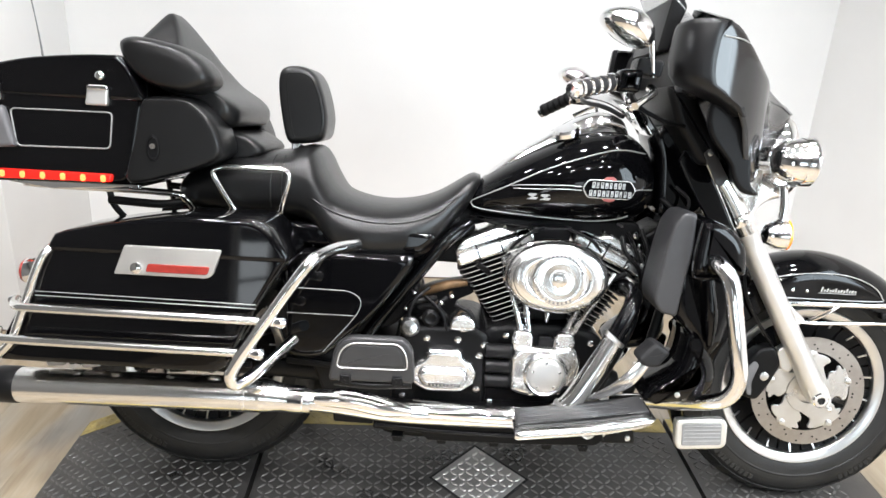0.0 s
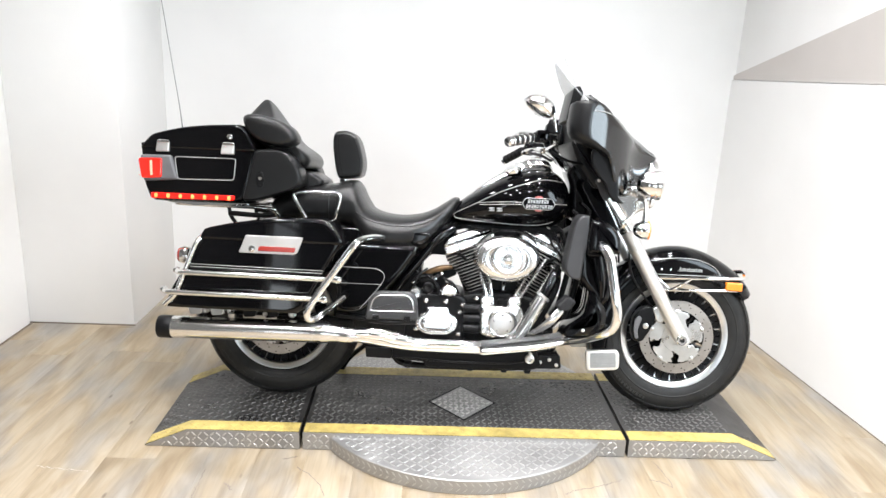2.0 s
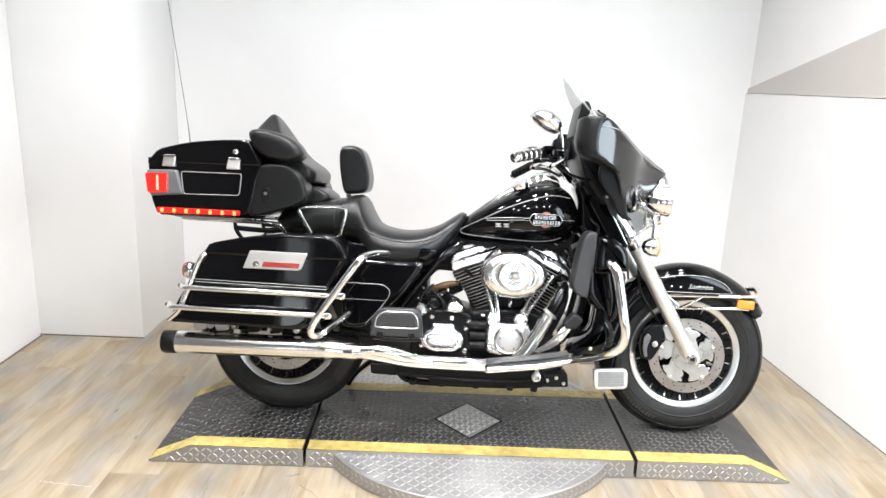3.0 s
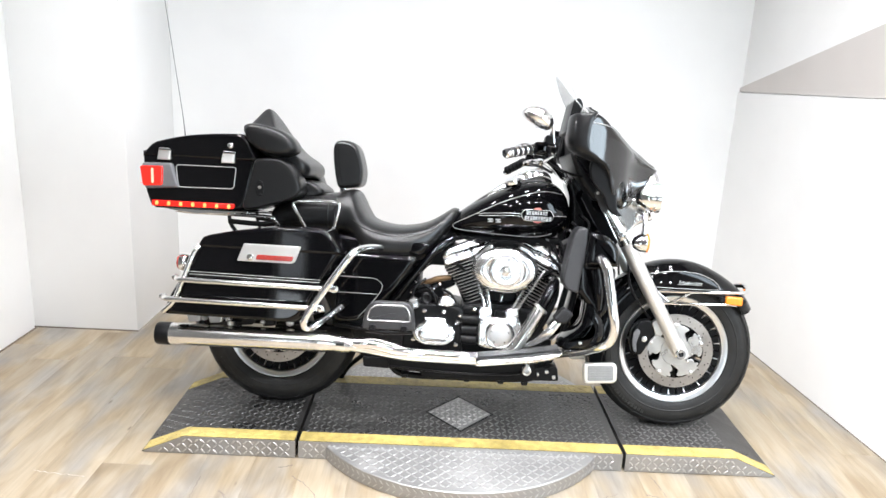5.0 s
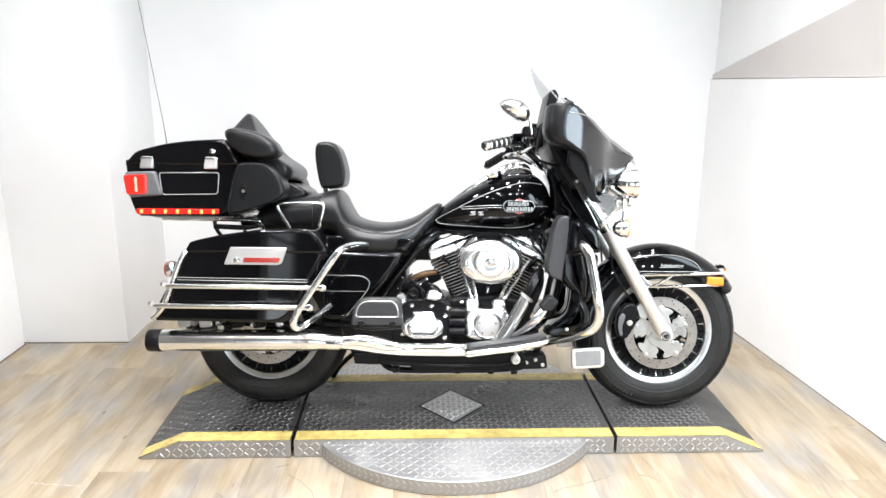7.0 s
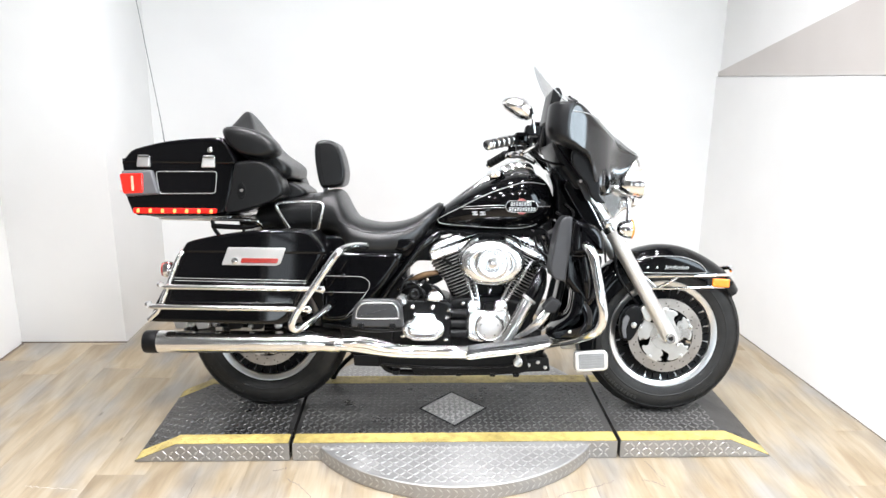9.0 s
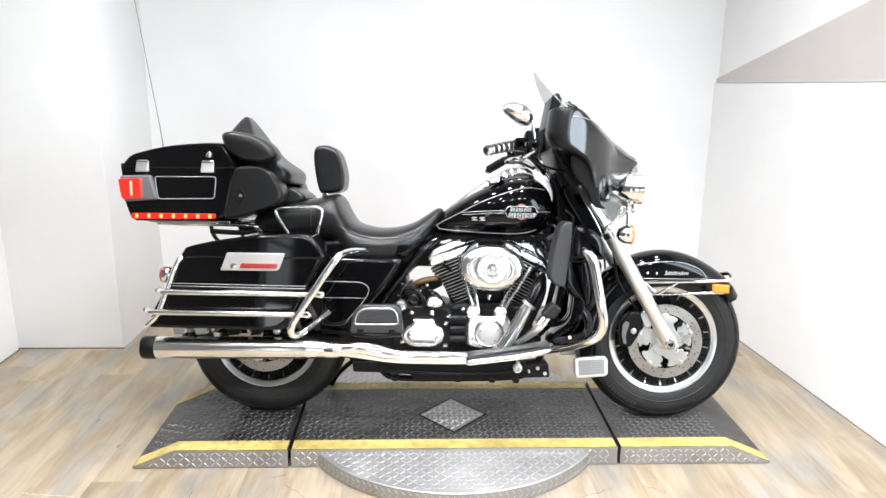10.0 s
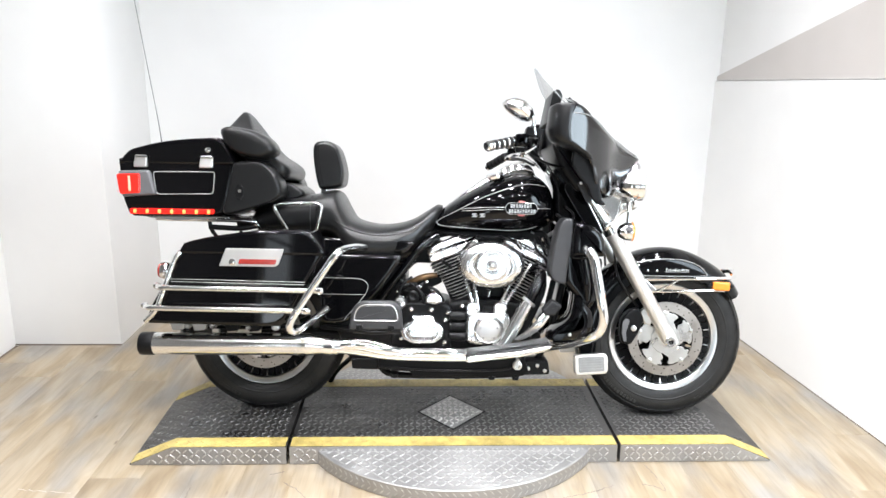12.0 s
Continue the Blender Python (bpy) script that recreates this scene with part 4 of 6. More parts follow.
# windshield
bm = bmesh.new()
rings = []
for k in range(13):
    t = k / 12
    w, u = 1.215 + 0.188 * t, 0.388 - 0.103 * t - 0.01 * math.sin(t * math.pi)
    hv = 0.150 * (1 - 0.86 * t ** 1.7)
    row = [(u - 0.03 * (abs(s) ** 2), hv * s, w - 0.03 * t * abs(s) ** 2) for s in (j / 10 - 1 for j in range(21))]
    rings.append(row + [(x - 0.004, y, z - 0.001) for x, y, z in reversed(row)])
bridge(bm, rings)
screen = part("windshield", bm, SHIELD, bike, "low clear plastic windshield", 60)
screen.visible_shadow = False
part("screen_trim", tube([fairing_at(1.228, s) + Vector((0.0, 0, 0.008)) for s in (-0.5, -0.3, -0.15, 0, 0.15, 0.3, 0.5)], 0.005, 8, flat=0.7), SATIN, screen)
part("instrument_hood", slab(rounded([(0.288, 1.145), (0.312, 1.268), (0.334, 1.276), (0.350, 1.248), (0.332, 1.20), (0.316, 1.145)], 0.007), -0.12, 0.12, 0.006), SATIN, inner)
part("dash_lower", slab(rounded([(0.300, 1.065), (0.360, 1.065), (0.425, 0.95), (0.450, 0.90), (0.40, 0.885), (0.335, 0.975)], 0.014), -0.19, 0.19, 0.016), SATIN, inner)

# ---- handlebar, controls, mirrors ----
bar = part("handlebar", tube([(0.148, -0.345, 1.058), (0.195, -0.285, 1.062), (0.208, -0.225, 1.044), (0.225, -0.155, 1.034), (0.262, -0.090, 1.008), (0.298, -0.030, 0.976), (0.298, 0.030, 0.976), (0.274, 0.055, 1.006), (0.246, 0.100, 1.030), (0.222, 0.170, 1.041), (0.205, 0.285, 1.046), (0.170, 0.345, 1.036)], 0.0135, 12), CHROME, bike, "chrome handlebar")
for s, g0, g1 in ((-1, (0.055, -0.405, 1.034), (0.150, -0.342, 1.058)), (1, (0.095, 0.405, 1.000), (0.172, 0.342, 1.045))):
    d = Vector(g1) - Vector(g0)
    grip = part("grip", tube([g0, Vector(g0) + d * 0.5, g1], 0.0175, 16, 2), PAD, bar, "black rubber grip with chrome bands")
    for k in range(5):
        c = Vector(g0) + d * (0.12 + 0.19 * k)
        part("grip_band", lathe([(0.0175, -0.004), (0.0195, -0.003), (0.0195, 0.003), (0.0175, 0.004)], c, d, 18), CHROME if s < 0 else SATIN, grip)
    part("grip_end", lathe([(0.019, 0.006), (0.019, -0.004), (0.014, -0.010), (0.001, -0.011)], g0, d, 18), CHROME, grip)
    part("switch_housing", slab(rounded([(g1[0] - 0.005, g1[2] - 0.02), (g1[0] + 0.045, g1[2] - 0.022), (g1[0] + 0.05, g1[2] + 0.026), (g1[0] + 0.002, g1[2] + 0.024)], 0.008), g1[1] - 0.03, g1[1] + 0.025, 0.014), BLACK, bar)
    part("brake_reservoir" if s < 0 else "clutch_perch", slab(rounded([(g1[0] + 0.035, g1[2] + 0.018), (g1[0] + 0.088, g1[2] + 0.010), (g1[0] + 0.094, g1[2] + 0.045), (g1[0] + 0.042, g1[2] + 0.052)], 0.008), g1[1] + 0.01 * s, g1[1] + 0.055 * -s, 0.005), ENGINE, bar)
    part("lever", tube([(g1[0] + 0.075, g1[1] - 0.01 * s, g1[2] - 0.010), (g1[0] + 0.075, g1[1] + 0.02 * s, g1[2] - 0.020), (g1[0] + 0.055, g1[1] + 0.045 * s, g1[2] - 0.032), (g1[0] + 0.025, g1[1] + 0.075 * s, g1[2] - 0.050)], [0.010, 0.008, 0.007, 0.008], 10), CHROME, bar, "chrome lever")
    mc = Vector((0.155 if s < 0 else 0.185, 0.365 * s, 1.166 if s < 0 else 1.10))
    bm = bmesh.new()
    bmesh.ops.create_uvsphere(bm, u_segments=28, v_segments=16, radius=1)
    for q in bm.verts:
        k = q.co
        q.co = Vector((mc.x + k.x * 0.056 + k.z * -0.010, mc.y + k.y * 0.062, mc.z + k.z * (0.040 if k.z < 0 else 0.037) * (1 + 0.25 * k.x) - k.x * 0.009))
    mir = part("mirror", bm, CHROME, bar, "chrome oval mirror", 80)
    part("mirror_stem", tube([(mc.x + 0.036, mc.y, mc.z - 0.006), (mc.x + 0.050, mc.y, mc.z - 0.010), (mc.x + 0.058, mc.y - 0.008 * s, mc.z - 0.040), (mc.x + 0.068, mc.y - 0.02 * s, mc.z - 0.095)], 0.0055, 10), CHROME, mir)
part("control_cable", tube([(0.185, -0.31, 1.045), (0.215, -0.27, 1.015), (0.290, -0.22, 0.985), (0.360, -0.18, 0.975)], 0.0050, 8), SATIN, bar)
part("control_cable", tube([(0.195, 0.29, 1.040), (0.190, 0.20, 1.028), (0.225, 0.10, 1.015), (0.262, 0.04, 0.992)], 0.0065, 8), SATIN, bar)
part("lever_ball", lathe([(0.001, -0.010), (0.007, -0.007), (0.010, 0.0), (0.007, 0.007), (0.001, 0.010)], (0.172, -0.398, 1.006), (0, -1, 0), 14), CHROME, bar)
part("riser", slab(rounded([(0.284, 0.988), (0.304, 0.998), (0.332, 0.960), (0.314, 0.946)], 0.005), -0.05, 0.05, 0.005), CHROME, bar)

# ---- steering head cover and frame ----
part("head_cover", slab(rounded([(0.309, 0.952), (0.340, 0.985), (0.420, 0.905), (0.475, 0.815), (0.452, 0.765), (0.41, 0.745), (0.342, 0.752), (0.336, 0.845), (0.332, 0.90)], 0.015), -0.085, 0.085, 0.015), BLACK, bike, "black steering head cover")
frame_ob = new("frame")
frame_ob.parent = bike
for s in (-1, 1):
    v = s * 0.115
    part("frame_tube", tube([(-0.43, v, 0.215), (-0.345, v, 0.200), (-0.288, v, 0.165), (-0.10, v, 0.163), (0.155, v, 0.172), (0.245, v, 0.198), (0.315, v, 0.32), (0.365, v, 0.52), (0.40, v * 0.8, 0.72)], 0.0125, 12), SATIN, frame_ob)
    part("frame_tube", tube([(-0.12, v * 0.6, 0.705), (-0.18, v, 0.665), (-0.25, v * 1.05, 0.575), (-0.36, v * 1.05, 0.425), (-0.42, v * 1.05, 0.30), (-0.43, v, 0.215)], 0.0165, 12), BLACK, frame_ob)
    part("frame_tube", tube([(-0.15, v * 0.6, 0.715), (-0.3, v * 0.9, 0.66), (-0.5, v * 1.1, 0.66), (-0.75, v * 1.1, 0.69)], 0.014, 10), SATIN, frame_ob)
    part("swingarm", tube([(-0.36, s * 0.11, 0.305), (-0.55, s * 0.115, 0.315), (-0.80, s * 0.105, 0.318)], 0.026, 12, flat=0.6), SATIN, frame_ob)
part("backbone", tube([(0.38, 0, 0.80), (0.1, 0, 0.775), (-0.15, 0, 0.715)], 0.03, 14), SATIN, frame_ob)
for s in (-1, 1):
    part("under_rail", slab(rounded([(-0.335, 0.262), (0.215, 0.268), (0.235, 0.205), (0.215, 0.190), (0.02, 0.182), (-0.20, 0.180), (-0.215, 0.198), (-0.335, 0.204)], 0.005), s * 0.10, s * 0.205, 0.004), ENGINE, frame_ob)
    for u in (-0.29, -0.18, -0.05, 0.08, 0.17):
        part("rail_lug", slab(rounded([(u, 0.186), (u + 0.030, 0.186), (u + 0.026, 0.170), (u + 0.006, 0.170)], 0.003), s * 0.13, s * 0.20, 0.002), SATIN, frame_ob)
    part("brake_line", tube([(-0.33, s * 0.208, 0.215), (-0.10, s * 0.210, 0.206), (0.12, s * 0.210, 0.212), (0.21, s * 0.205, 0.235)], 0.0045, 8), SATIN, frame_ob)
part("cross_member", tube([(0.12, -0.13, 0.172), (0.12, 0.13, 0.172)], 0.012, 10, 1), SATIN, frame_ob)
stand = part("side_stand", tube([(-0.45, 0.12, 0.20), (-0.56, 0.20, 0.09), (-0.62, 0.262, -0.040)], 0.011, 10), SATIN, bike, "black side stand")
part("stand_foot", slab(rounded([(-0.66, -0.050), (-0.58, -0.050), (-0.585, -0.040), (-0.655, -0.040)], 0.004), 0.245, 0.28, 0.003), SATIN, stand)
for s in (-1, 1):
    part("rear_floor_strut", tube([(-0.36, s * 0.12, 0.36), (-0.34, s * 0.22, 0.37), (-0.33, s * 0.30, 0.385)], 0.012, 10), SATIN, frame_ob)


# ---- tank ----
TANK = [(-0.146, 0.742, 0.772, 0.035, 2.2), (-0.125, 0.730, 0.795, 0.070, 2.2), (-0.06, 0.724, 0.845, 0.112, 2.3), (0.03, 0.720, 0.900, 0.145, 2.35), (0.11, 0.718, 0.938, 0.163, 2.4), (0.19, 0.720, 0.957, 0.168, 2.4), (0.26, 0.728, 0.950, 0.156, 2.3), (0.308, 0.748, 0.912, 0.125, 2.2), (0.330, 0.778, 0.865, 0.070, 2.1), (0.336, 0.80, 0.84, 0.03, 2)]
tank = part("fuel_tank", loft(TANK, 40, 5), BLACK, bike, "glossy black fuel tank with silver pinstripes", 60)
TS = np.array(spline(TANK, 8))


def tank_v(u, w, out=0.0012):
    wb, wt, hw, p = (float(np.interp(u, TS[:, 0], TS[:, k])) for k in range(1, 5))
    q = min(0.999, abs((w - (wb + wt) / 2) / ((wt - wb) / 2)))
    return hw * (1 - q ** p) ** (1 / p) + out


def tank_line(pts, r, s):
    fine = spline(pts, 6)
    return tube([(p[0], s * tank_v(p[0], p[1]), p[1]) for p in fine], r, 6, 1)


for s in (-1, 1):
    part("tank_stripe", tank_line([(0.290, 0.905), (0.230, 0.912), (0.170, 0.902), (0.06, 0.862), (-0.05, 0.805), (-0.115, 0.770), (-0.122, 0.758), (-0.105, 0.748), (-0.03, 0.742), (0.08, 0.736), (0.18, 0.734), (0.235, 0.742), (0.262, 0.752)], 0.0017, s), STRIPE, tank)
    part("tank_stripe", tank_line([(0.132, 0.823), (0.09, 0.823), (0.0, 0.817), (-0.03, 0.813)], 0.0013, s), STRIPE, tank)
    part("tank_stripe", tank_line([(0.132, 0.814), (0.09, 0.814), (0.02, 0.809), (-0.025, 0.807)], 0.0013, s), STRIPE, tank)
    part("tank_stripe", tank_line([(0.258, 0.820), (0.285, 0.821), (0.31, 0.820)], 0.0012, s), STRIPE, tank)
    for k in range(2):
        u = 0.008 + 0.030 * k
        mark = [(u, 0.784), (u + 0.020, 0.784), (u + 0.026, 0.789), (u + 0.014, 0.791), (u + 0.028, 0.799), (u + 0.004, 0.798), (u + 0.001, 0.794), (u + 0.010, 0.790)]
        part("tank_mark", slab(mark, s * (tank_v(u, 0.79) - 0.003), s * (tank_v(u + 0.014, 0.795) + 0.001), 0.0003, 1), STRIPE, tank, "small silver tank mark")
    # badge: dark field, chrome rim, red tabs, plain bars
    vb = tank_v(0.196, 0.818)
    badge_out = rounded([(0.132, 0.820), (0.146, 0.842), (0.247, 0.842), (0.261, 0.820), (0.247, 0.797), (0.146, 0.797)], 0.009)
    badge = part("tank_badge", slab(badge_out, s * (vb - 0.012), s * (vb + 0.003), 0.002), BADGE, tank, "silver-rimmed tank badge with red tabs")
    part("badge_field", slab(inset(badge_out, 0.0028), s * (vb + 0.001), s * (vb + 0.0036), 0.0005, 1), BLACK, badge)
    for w, u0, n in ((0.8215, 0.155, 8), (0.8025, 0.149, 10)):
        for k in range(n):
            u, wd, ht = u0 + 0.0102 * k, (0.0078, 0.0064, 0.0072)[k % 3], (0.0150, 0.0140, 0.0146, 0.0138)[(k + n) % 4]
            part("badge_bar", slab([(u, w), (u + wd, w), (u + wd + 0.0006, w + ht), (u + 0.0006, w + ht)], s * (vb + 0.003), s * (vb + 0.0046), 0.0004, 1), DULL, badge)
            part("badge_notch", slab([(u + wd * 0.36, w + ht * (0.15 if k % 2 else 0.5)), (u + wd * 0.68, w + ht * (0.15 if k % 2 else 0.5)), (u + wd * 0.70, w + ht * (0.42 if k % 2 else 0.86)), (u + wd * 0.38, w + ht * (0.42 if k % 2 else 0.86))], s * (vb + 0.004), s * (vb + 0.0050), 0.0002, 1), BLACK, badge)
    for w0, w1 in ((0.838, 0.8500), (0.7900, 0.801)):
        part("badge_tab", slab(rounded([(0.172, 0.820), (0.222, 0.820), (0.210, w0 if w0 < 0.81 else w1), (0.184, w0 if w0 < 0.81 else w1)], 0.012), s * (vb - 0.012), s * (vb + 0.0022), 0.001, 2), BADGERED, badge)
part("tank_console", loft([(-0.11, 0.775, 0.800, 0.020, 2.6), (-0.06, 0.80, 0.852, 0.035, 2.6), (0.03, 0.85, 0.918, 0.046, 2.8), (0.09, 0.88, 0.958, 0.055, 2.8), (0.15, 0.90, 0.992, 0.062, 2.8), (0.20, 0.91, 1.000, 0.062, 2.8), (0.245, 0.91, 0.985, 0.055, 2.6), (0.265, 0.91, 0.945, 0.04, 2.4)], 28, 4), CHROME, tank, "chrome dash console", 60)
part("fuel_cap", lathe([(0.034, 0), (0.034, 0.010), (0.028, 0.016), (0.001, 0.018)], (0.10, -0.075, 0.942), (-0.25, -0.35, 1), 28), CHROME, tank)

# ---- seat ----
SEAT = [(-0.832, 0.735, 0.770, 0.12, 2.6), (-0.815, 0.715, 0.805, 0.16, 2.8), (-0.745, 0.708, 0.842, 0.178, 3.0), (-0.66, 0.702, 0.856, 0.182, 3.0), (-0.58, 0.697, 0.867, 0.182, 2.9), (-0.535, 0.690, 0.880, 0.182, 2.8), (-0.505, 0.668, 0.868, 0.184, 2.7), (-0.475, 0.632, 0.812, 0.188, 2.6), (-0.44, 0.608, 0.768, 0.192, 2.6), (-0.36, 0.597, 0.748, 0.192, 2.6), (-0.28, 0.602, 0.752, 0.178, 2.6), (-0.215, 0.632, 0.772, 0.150, 2.5), (-0.165, 0.698, 0.802, 0.120, 2.4), (-0.125, 0.750, 0.828, 0.090, 2.3), (-0.102, 0.795, 0.826, 0.055, 2.2)]
seat = part("seat", loft(SEAT, 40, 5), VINYL, bike, "two-up black vinyl seat with stitched panels", 60)
SS = np.array(spline(SEAT, 8))


def seat_v(u, w, out=0.001):
    wb, wt, hw, p = (float(np.interp(u, SS[:, 0], SS[:, k])) for k in range(1, 5))
    q = min(0.999, abs((w - (wb + wt) / 2) / ((wt - wb) / 2)))
    return hw * (1 - q ** p) ** (1 / p) + out


for s in (-1, 1):
    part("seat_seam", tube([(p[0], s * seat_v(p[0], p[1]), p[1]) for p in spline([(-0.50, 0.76), (-0.44, 0.728), (-0.36, 0.712), (-0.28, 0.714), (-0.21, 0.735), (-0.16, 0.775)], 6)], 0.0022, 6, 1), VINYL, seat)
    for u in (-0.60, -0.575):
        part("seat_seam", tube([(u, s * seat_v(u, w), w) for w in np.linspace(0.72, 0.855, 10)], 0.002, 6, 1), VINYL, seat)
    part("grab_rail", tube([(-0.665, s * 0.190, 0.705), (-0.690, s * 0.196, 0.742), (-0.728, s * 0.20, 0.808), (-0.712, s * 0.20, 0.823), (-0.690, s * 0.20, 0.826), (-0.60, s * 0.20, 0.827), (-0.563, s * 0.20, 0.825), (-0.553, s * 0.198, 0.805), (-0.568, s * 0.194, 0.745), (-0.575, s * 0.188, 0.715)], 0.0065, 10), CHROME, seat, "chrome grab rail")
pad_out = spline([(-0.612, 1.030), (-0.600, 1.068), (-0.560, 1.078), (-0.522, 1.068), (-0.498, 1.040), (-0.480, 0.985), (-0.474, 0.935), (-0.488, 0.888), (-0.545, 0.874), (-0.585, 0.880), (-0.604, 0.950)], 4, True)
rider = part("rider_backrest", puff([(p[0] - 0.006, p[1]) for p in inset(pad_out, 0.008)], 0.078, -0.084, 0.028, 0.16), VINYL, bike, "padded black vinyl rider backrest")
for s in (-1, 1):
    part("backrest_seam", tube([(p[0], s * 0.0845, p[1]) for p in even(inset(pad_out, 0.026), 40)] + [(even(inset(pad_out, 0.026), 40)[0][0], s * 0.0845, even(inset(pad_out, 0.026), 40)[0][1])], 0.0011, 6, 1), SEAM, rider)
part("backrest_post", slab(rounded([(-0.585, 0.89), (-0.562, 0.89), (-0.560, 0.82), (-0.583, 0.82)], 0.004), -0.03, 0.03, 0.004), CHROME, rider)

# ---- tour trunk with its backrest ----
trunk = new("trunk")
trunk.parent = bike
tagged(trunk, "glossy black top trunk with silver pinstripe")
part("trunk_body", slab(rounded([(-1.250, 0.770), (-0.898, 0.776), (-0.860, 0.986), (-1.292, 0.986), (-1.277, 0.835)], [0.015, 0.015, 0.004, 0.004, 0.02]), 0.250, -0.250, 0.012, 4), BLACK, trunk)
part("trunk_lid", slab(rounded([(-1.293, 0.962), (-1.252, 1.014), (-1.135, 1.045), (-1.017, 1.058), (-0.905, 1.062), (-0.854, 0.962)], [0.004, 0.02, 0.05, 0.05, 0.012, 0.004]), 0.256, -0.256, 0.012, 4), BLACK, trunk)
part("trunk_seal", slab(rounded([(-1.290, 0.970), (-0.864, 0.970), (-0.864, 0.978), (-1.290, 0.978)], 0.003), 0.253, -0.253, 0.012, 3), SATIN, trunk)
for s in (-1, 1):
    for u in (-1.205, -0.965):
        latch = part("latch", slab(rounded([(u - 0.025, 0.950), (u + 0.024, 0.950), (u + 0.026, 0.988), (u + 0.02, 0.994), (u - 0.018, 0.994)], 0.005), s * 0.248, s * 0.264, 0.004), FORK, trunk, "chrome trunk latch")
        part("latch_lip", slab(rounded([(u - 0.018, 0.984), (u + 0.028, 0.984), (u + 0.028, 0.992), (u - 0.018, 0.992)], 0.003), s * 0.262, s * 0.268, 0.002), CHROME, latch)
    part("lid_lock", lathe([(0.010, 0), (0.010, 0.006), (0.006, 0.009), (0.001, 0.009)], (-0.957, s * 0.254, 1.014), (0, s, 0.2), 18), CHROME, trunk)
    ts = rounded([(-1.162, 0.934), (-0.935, 0.936), (-0.942, 0.856), (-1.150, 0.852)], 0.012)
    part("trunk_stripe", tube([(p[0], s * 0.2512, p[1]) for p in ts] + [(ts[0][0], s * 0.2512, ts[0][1])], 0.0019, 6, 1), STRIPE, trunk)
    hs = part("tail_housing", slab(rounded([(-1.286, 0.936), (-1.172, 0.940), (-1.146, 0.850), (-1.272, 0.840)], 0.010), s * 0.235, s * 0.268, 0.008), GREYPL, trunk, "dark grey tail lamp housing")
    part("tail_lens", slab(rounded([(-1.290, 0.924), (-1.202, 0.927), (-1.202, 0.855), (-1.277, 0.850)], 0.008), s * 0.240, s * 0.276, 0.008), LENS, hs, "lit red tail lamp lens")
    part("tail_bulb", slab(rounded([(-1.245, 0.917), (-1.236, 0.917), (-1.233, 0.862), (-1.242, 0.862)], 0.004), s * 0.276, s * 0.2775, 0.0006, 1), TAILBULB, hs)
    for k in range(5):
        part("lens_rib", slab([(-1.284 + 0.0045 * k, 0.860 + 0.014 * k), (-1.206, 0.860 + 0.014 * k), (-1.206, 0.8615 + 0.014 * k), (-1.284 + 0.0045 * k, 0.8615 + 0.014 * k)], s * 0.275, s * 0.2768, 0.0003, 1), LENS, hs)
    part("license_bracket", slab(rounded([(-1.268, 0.832), (-1.196, 0.834), (-1.192, 0.812), (-1.258, 0.806)], 0.004), s * 0.205, s * 0.246, 0.003), GREYPL, hs, "ribbed grey bracket below the tail lamp")
    strip = part("light_strip", slab(rounded([(-1.246, 0.778), (-0.938, 0.782), (-0.936, 0.800), (-1.246, 0.800)], 0.006), s * 0.246, s * 0.262, 0.004), STRIPLENS, trunk, "lit red light strip")
    part("trunk_edge", tube([(-0.897, s * 0.249, 0.80), (-0.880, s * 0.249, 0.88), (-0.866, s * 0.249, 0.955)], 0.004, 8), BLACK, trunk)
    for k in range(7):
        u = -1.226 + 0.0452 * k
        part("led", slab(rounded([(u - 0.006, 0.7815), (u + 0.006, 0.7815), (u + 0.006, 0.7975), (u - 0.006, 0.7975)], 0.006), s * 0.2615, s * 0.2635, 0.0006, 1), LED, strip, "glowing orange-red light bead")
    wing = spline([(-0.910, 1.090), (-0.905, 1.060), (-0.880, 1.025), (-0.836, 0.998), (-0.763, 0.985), (-0.718, 1.000), (-0.708, 1.022), (-0.730, 1.056), (-0.775, 1.083), (-0.835, 1.098), (-0.885, 1.102)], 4, True)
    part("backrest_wing", puff([(p[0] - (0.06 if s > 0 else 0), p[1] - (0.05 if s > 0 else 0)) for p in wing], s * (0.15 if s < 0 else 0.02), s * (0.290 if s < 0 else 0.20), 0.045, 0.3), VINYL, trunk, "black vinyl backrest wing")
    if s < 0:
        pipe_ring = even(inset(wing, 0.012), 44)
        part("wing_piping", tube([(p[0], -0.276, p[1]) for p in pipe_ring + pipe_ring[:1]], 0.0032, 6, 1), VINYL, trunk)
    pod = spline([(-0.868, 0.955), (-0.855, 0.974), (-0.800, 0.980), (-0.754, 0.974), (-0.712, 0.935), (-0.690, 0.880), (-0.694, 0.850), (-0.735, 0.826), (-0.800, 0.804), (-0.860, 0.786), (-0.895, 0.782), (-0.904, 0.800), (-0.886, 0.870)], 3, True)
    pd = part("armrest_pod", puff(pod, s * 0.13, s * 0.270, 0.024, 0.10), VINYL, trunk, "black vinyl armrest pod with speaker")
    part("jack_plate", lathe([(1.0, 0.0), (1.0, 0.004), (0.8, 0.005), (0.75, 0.002), (0.02, 0.002)], (-0.838, s * 0.2700, 0.864), (0, s, 0), 28, sx=0.015, sy=0.029), SATIN, pd)
    part("jack_socket", lathe([(0.006, 0.0), (0.006, 0.006), (0.003, 0.006), (0.003, 0.002), (0.0005, 0.002)], (-0.838, s * 0.2705, 0.868), (0, s, 0), 14), STEEL, pd)
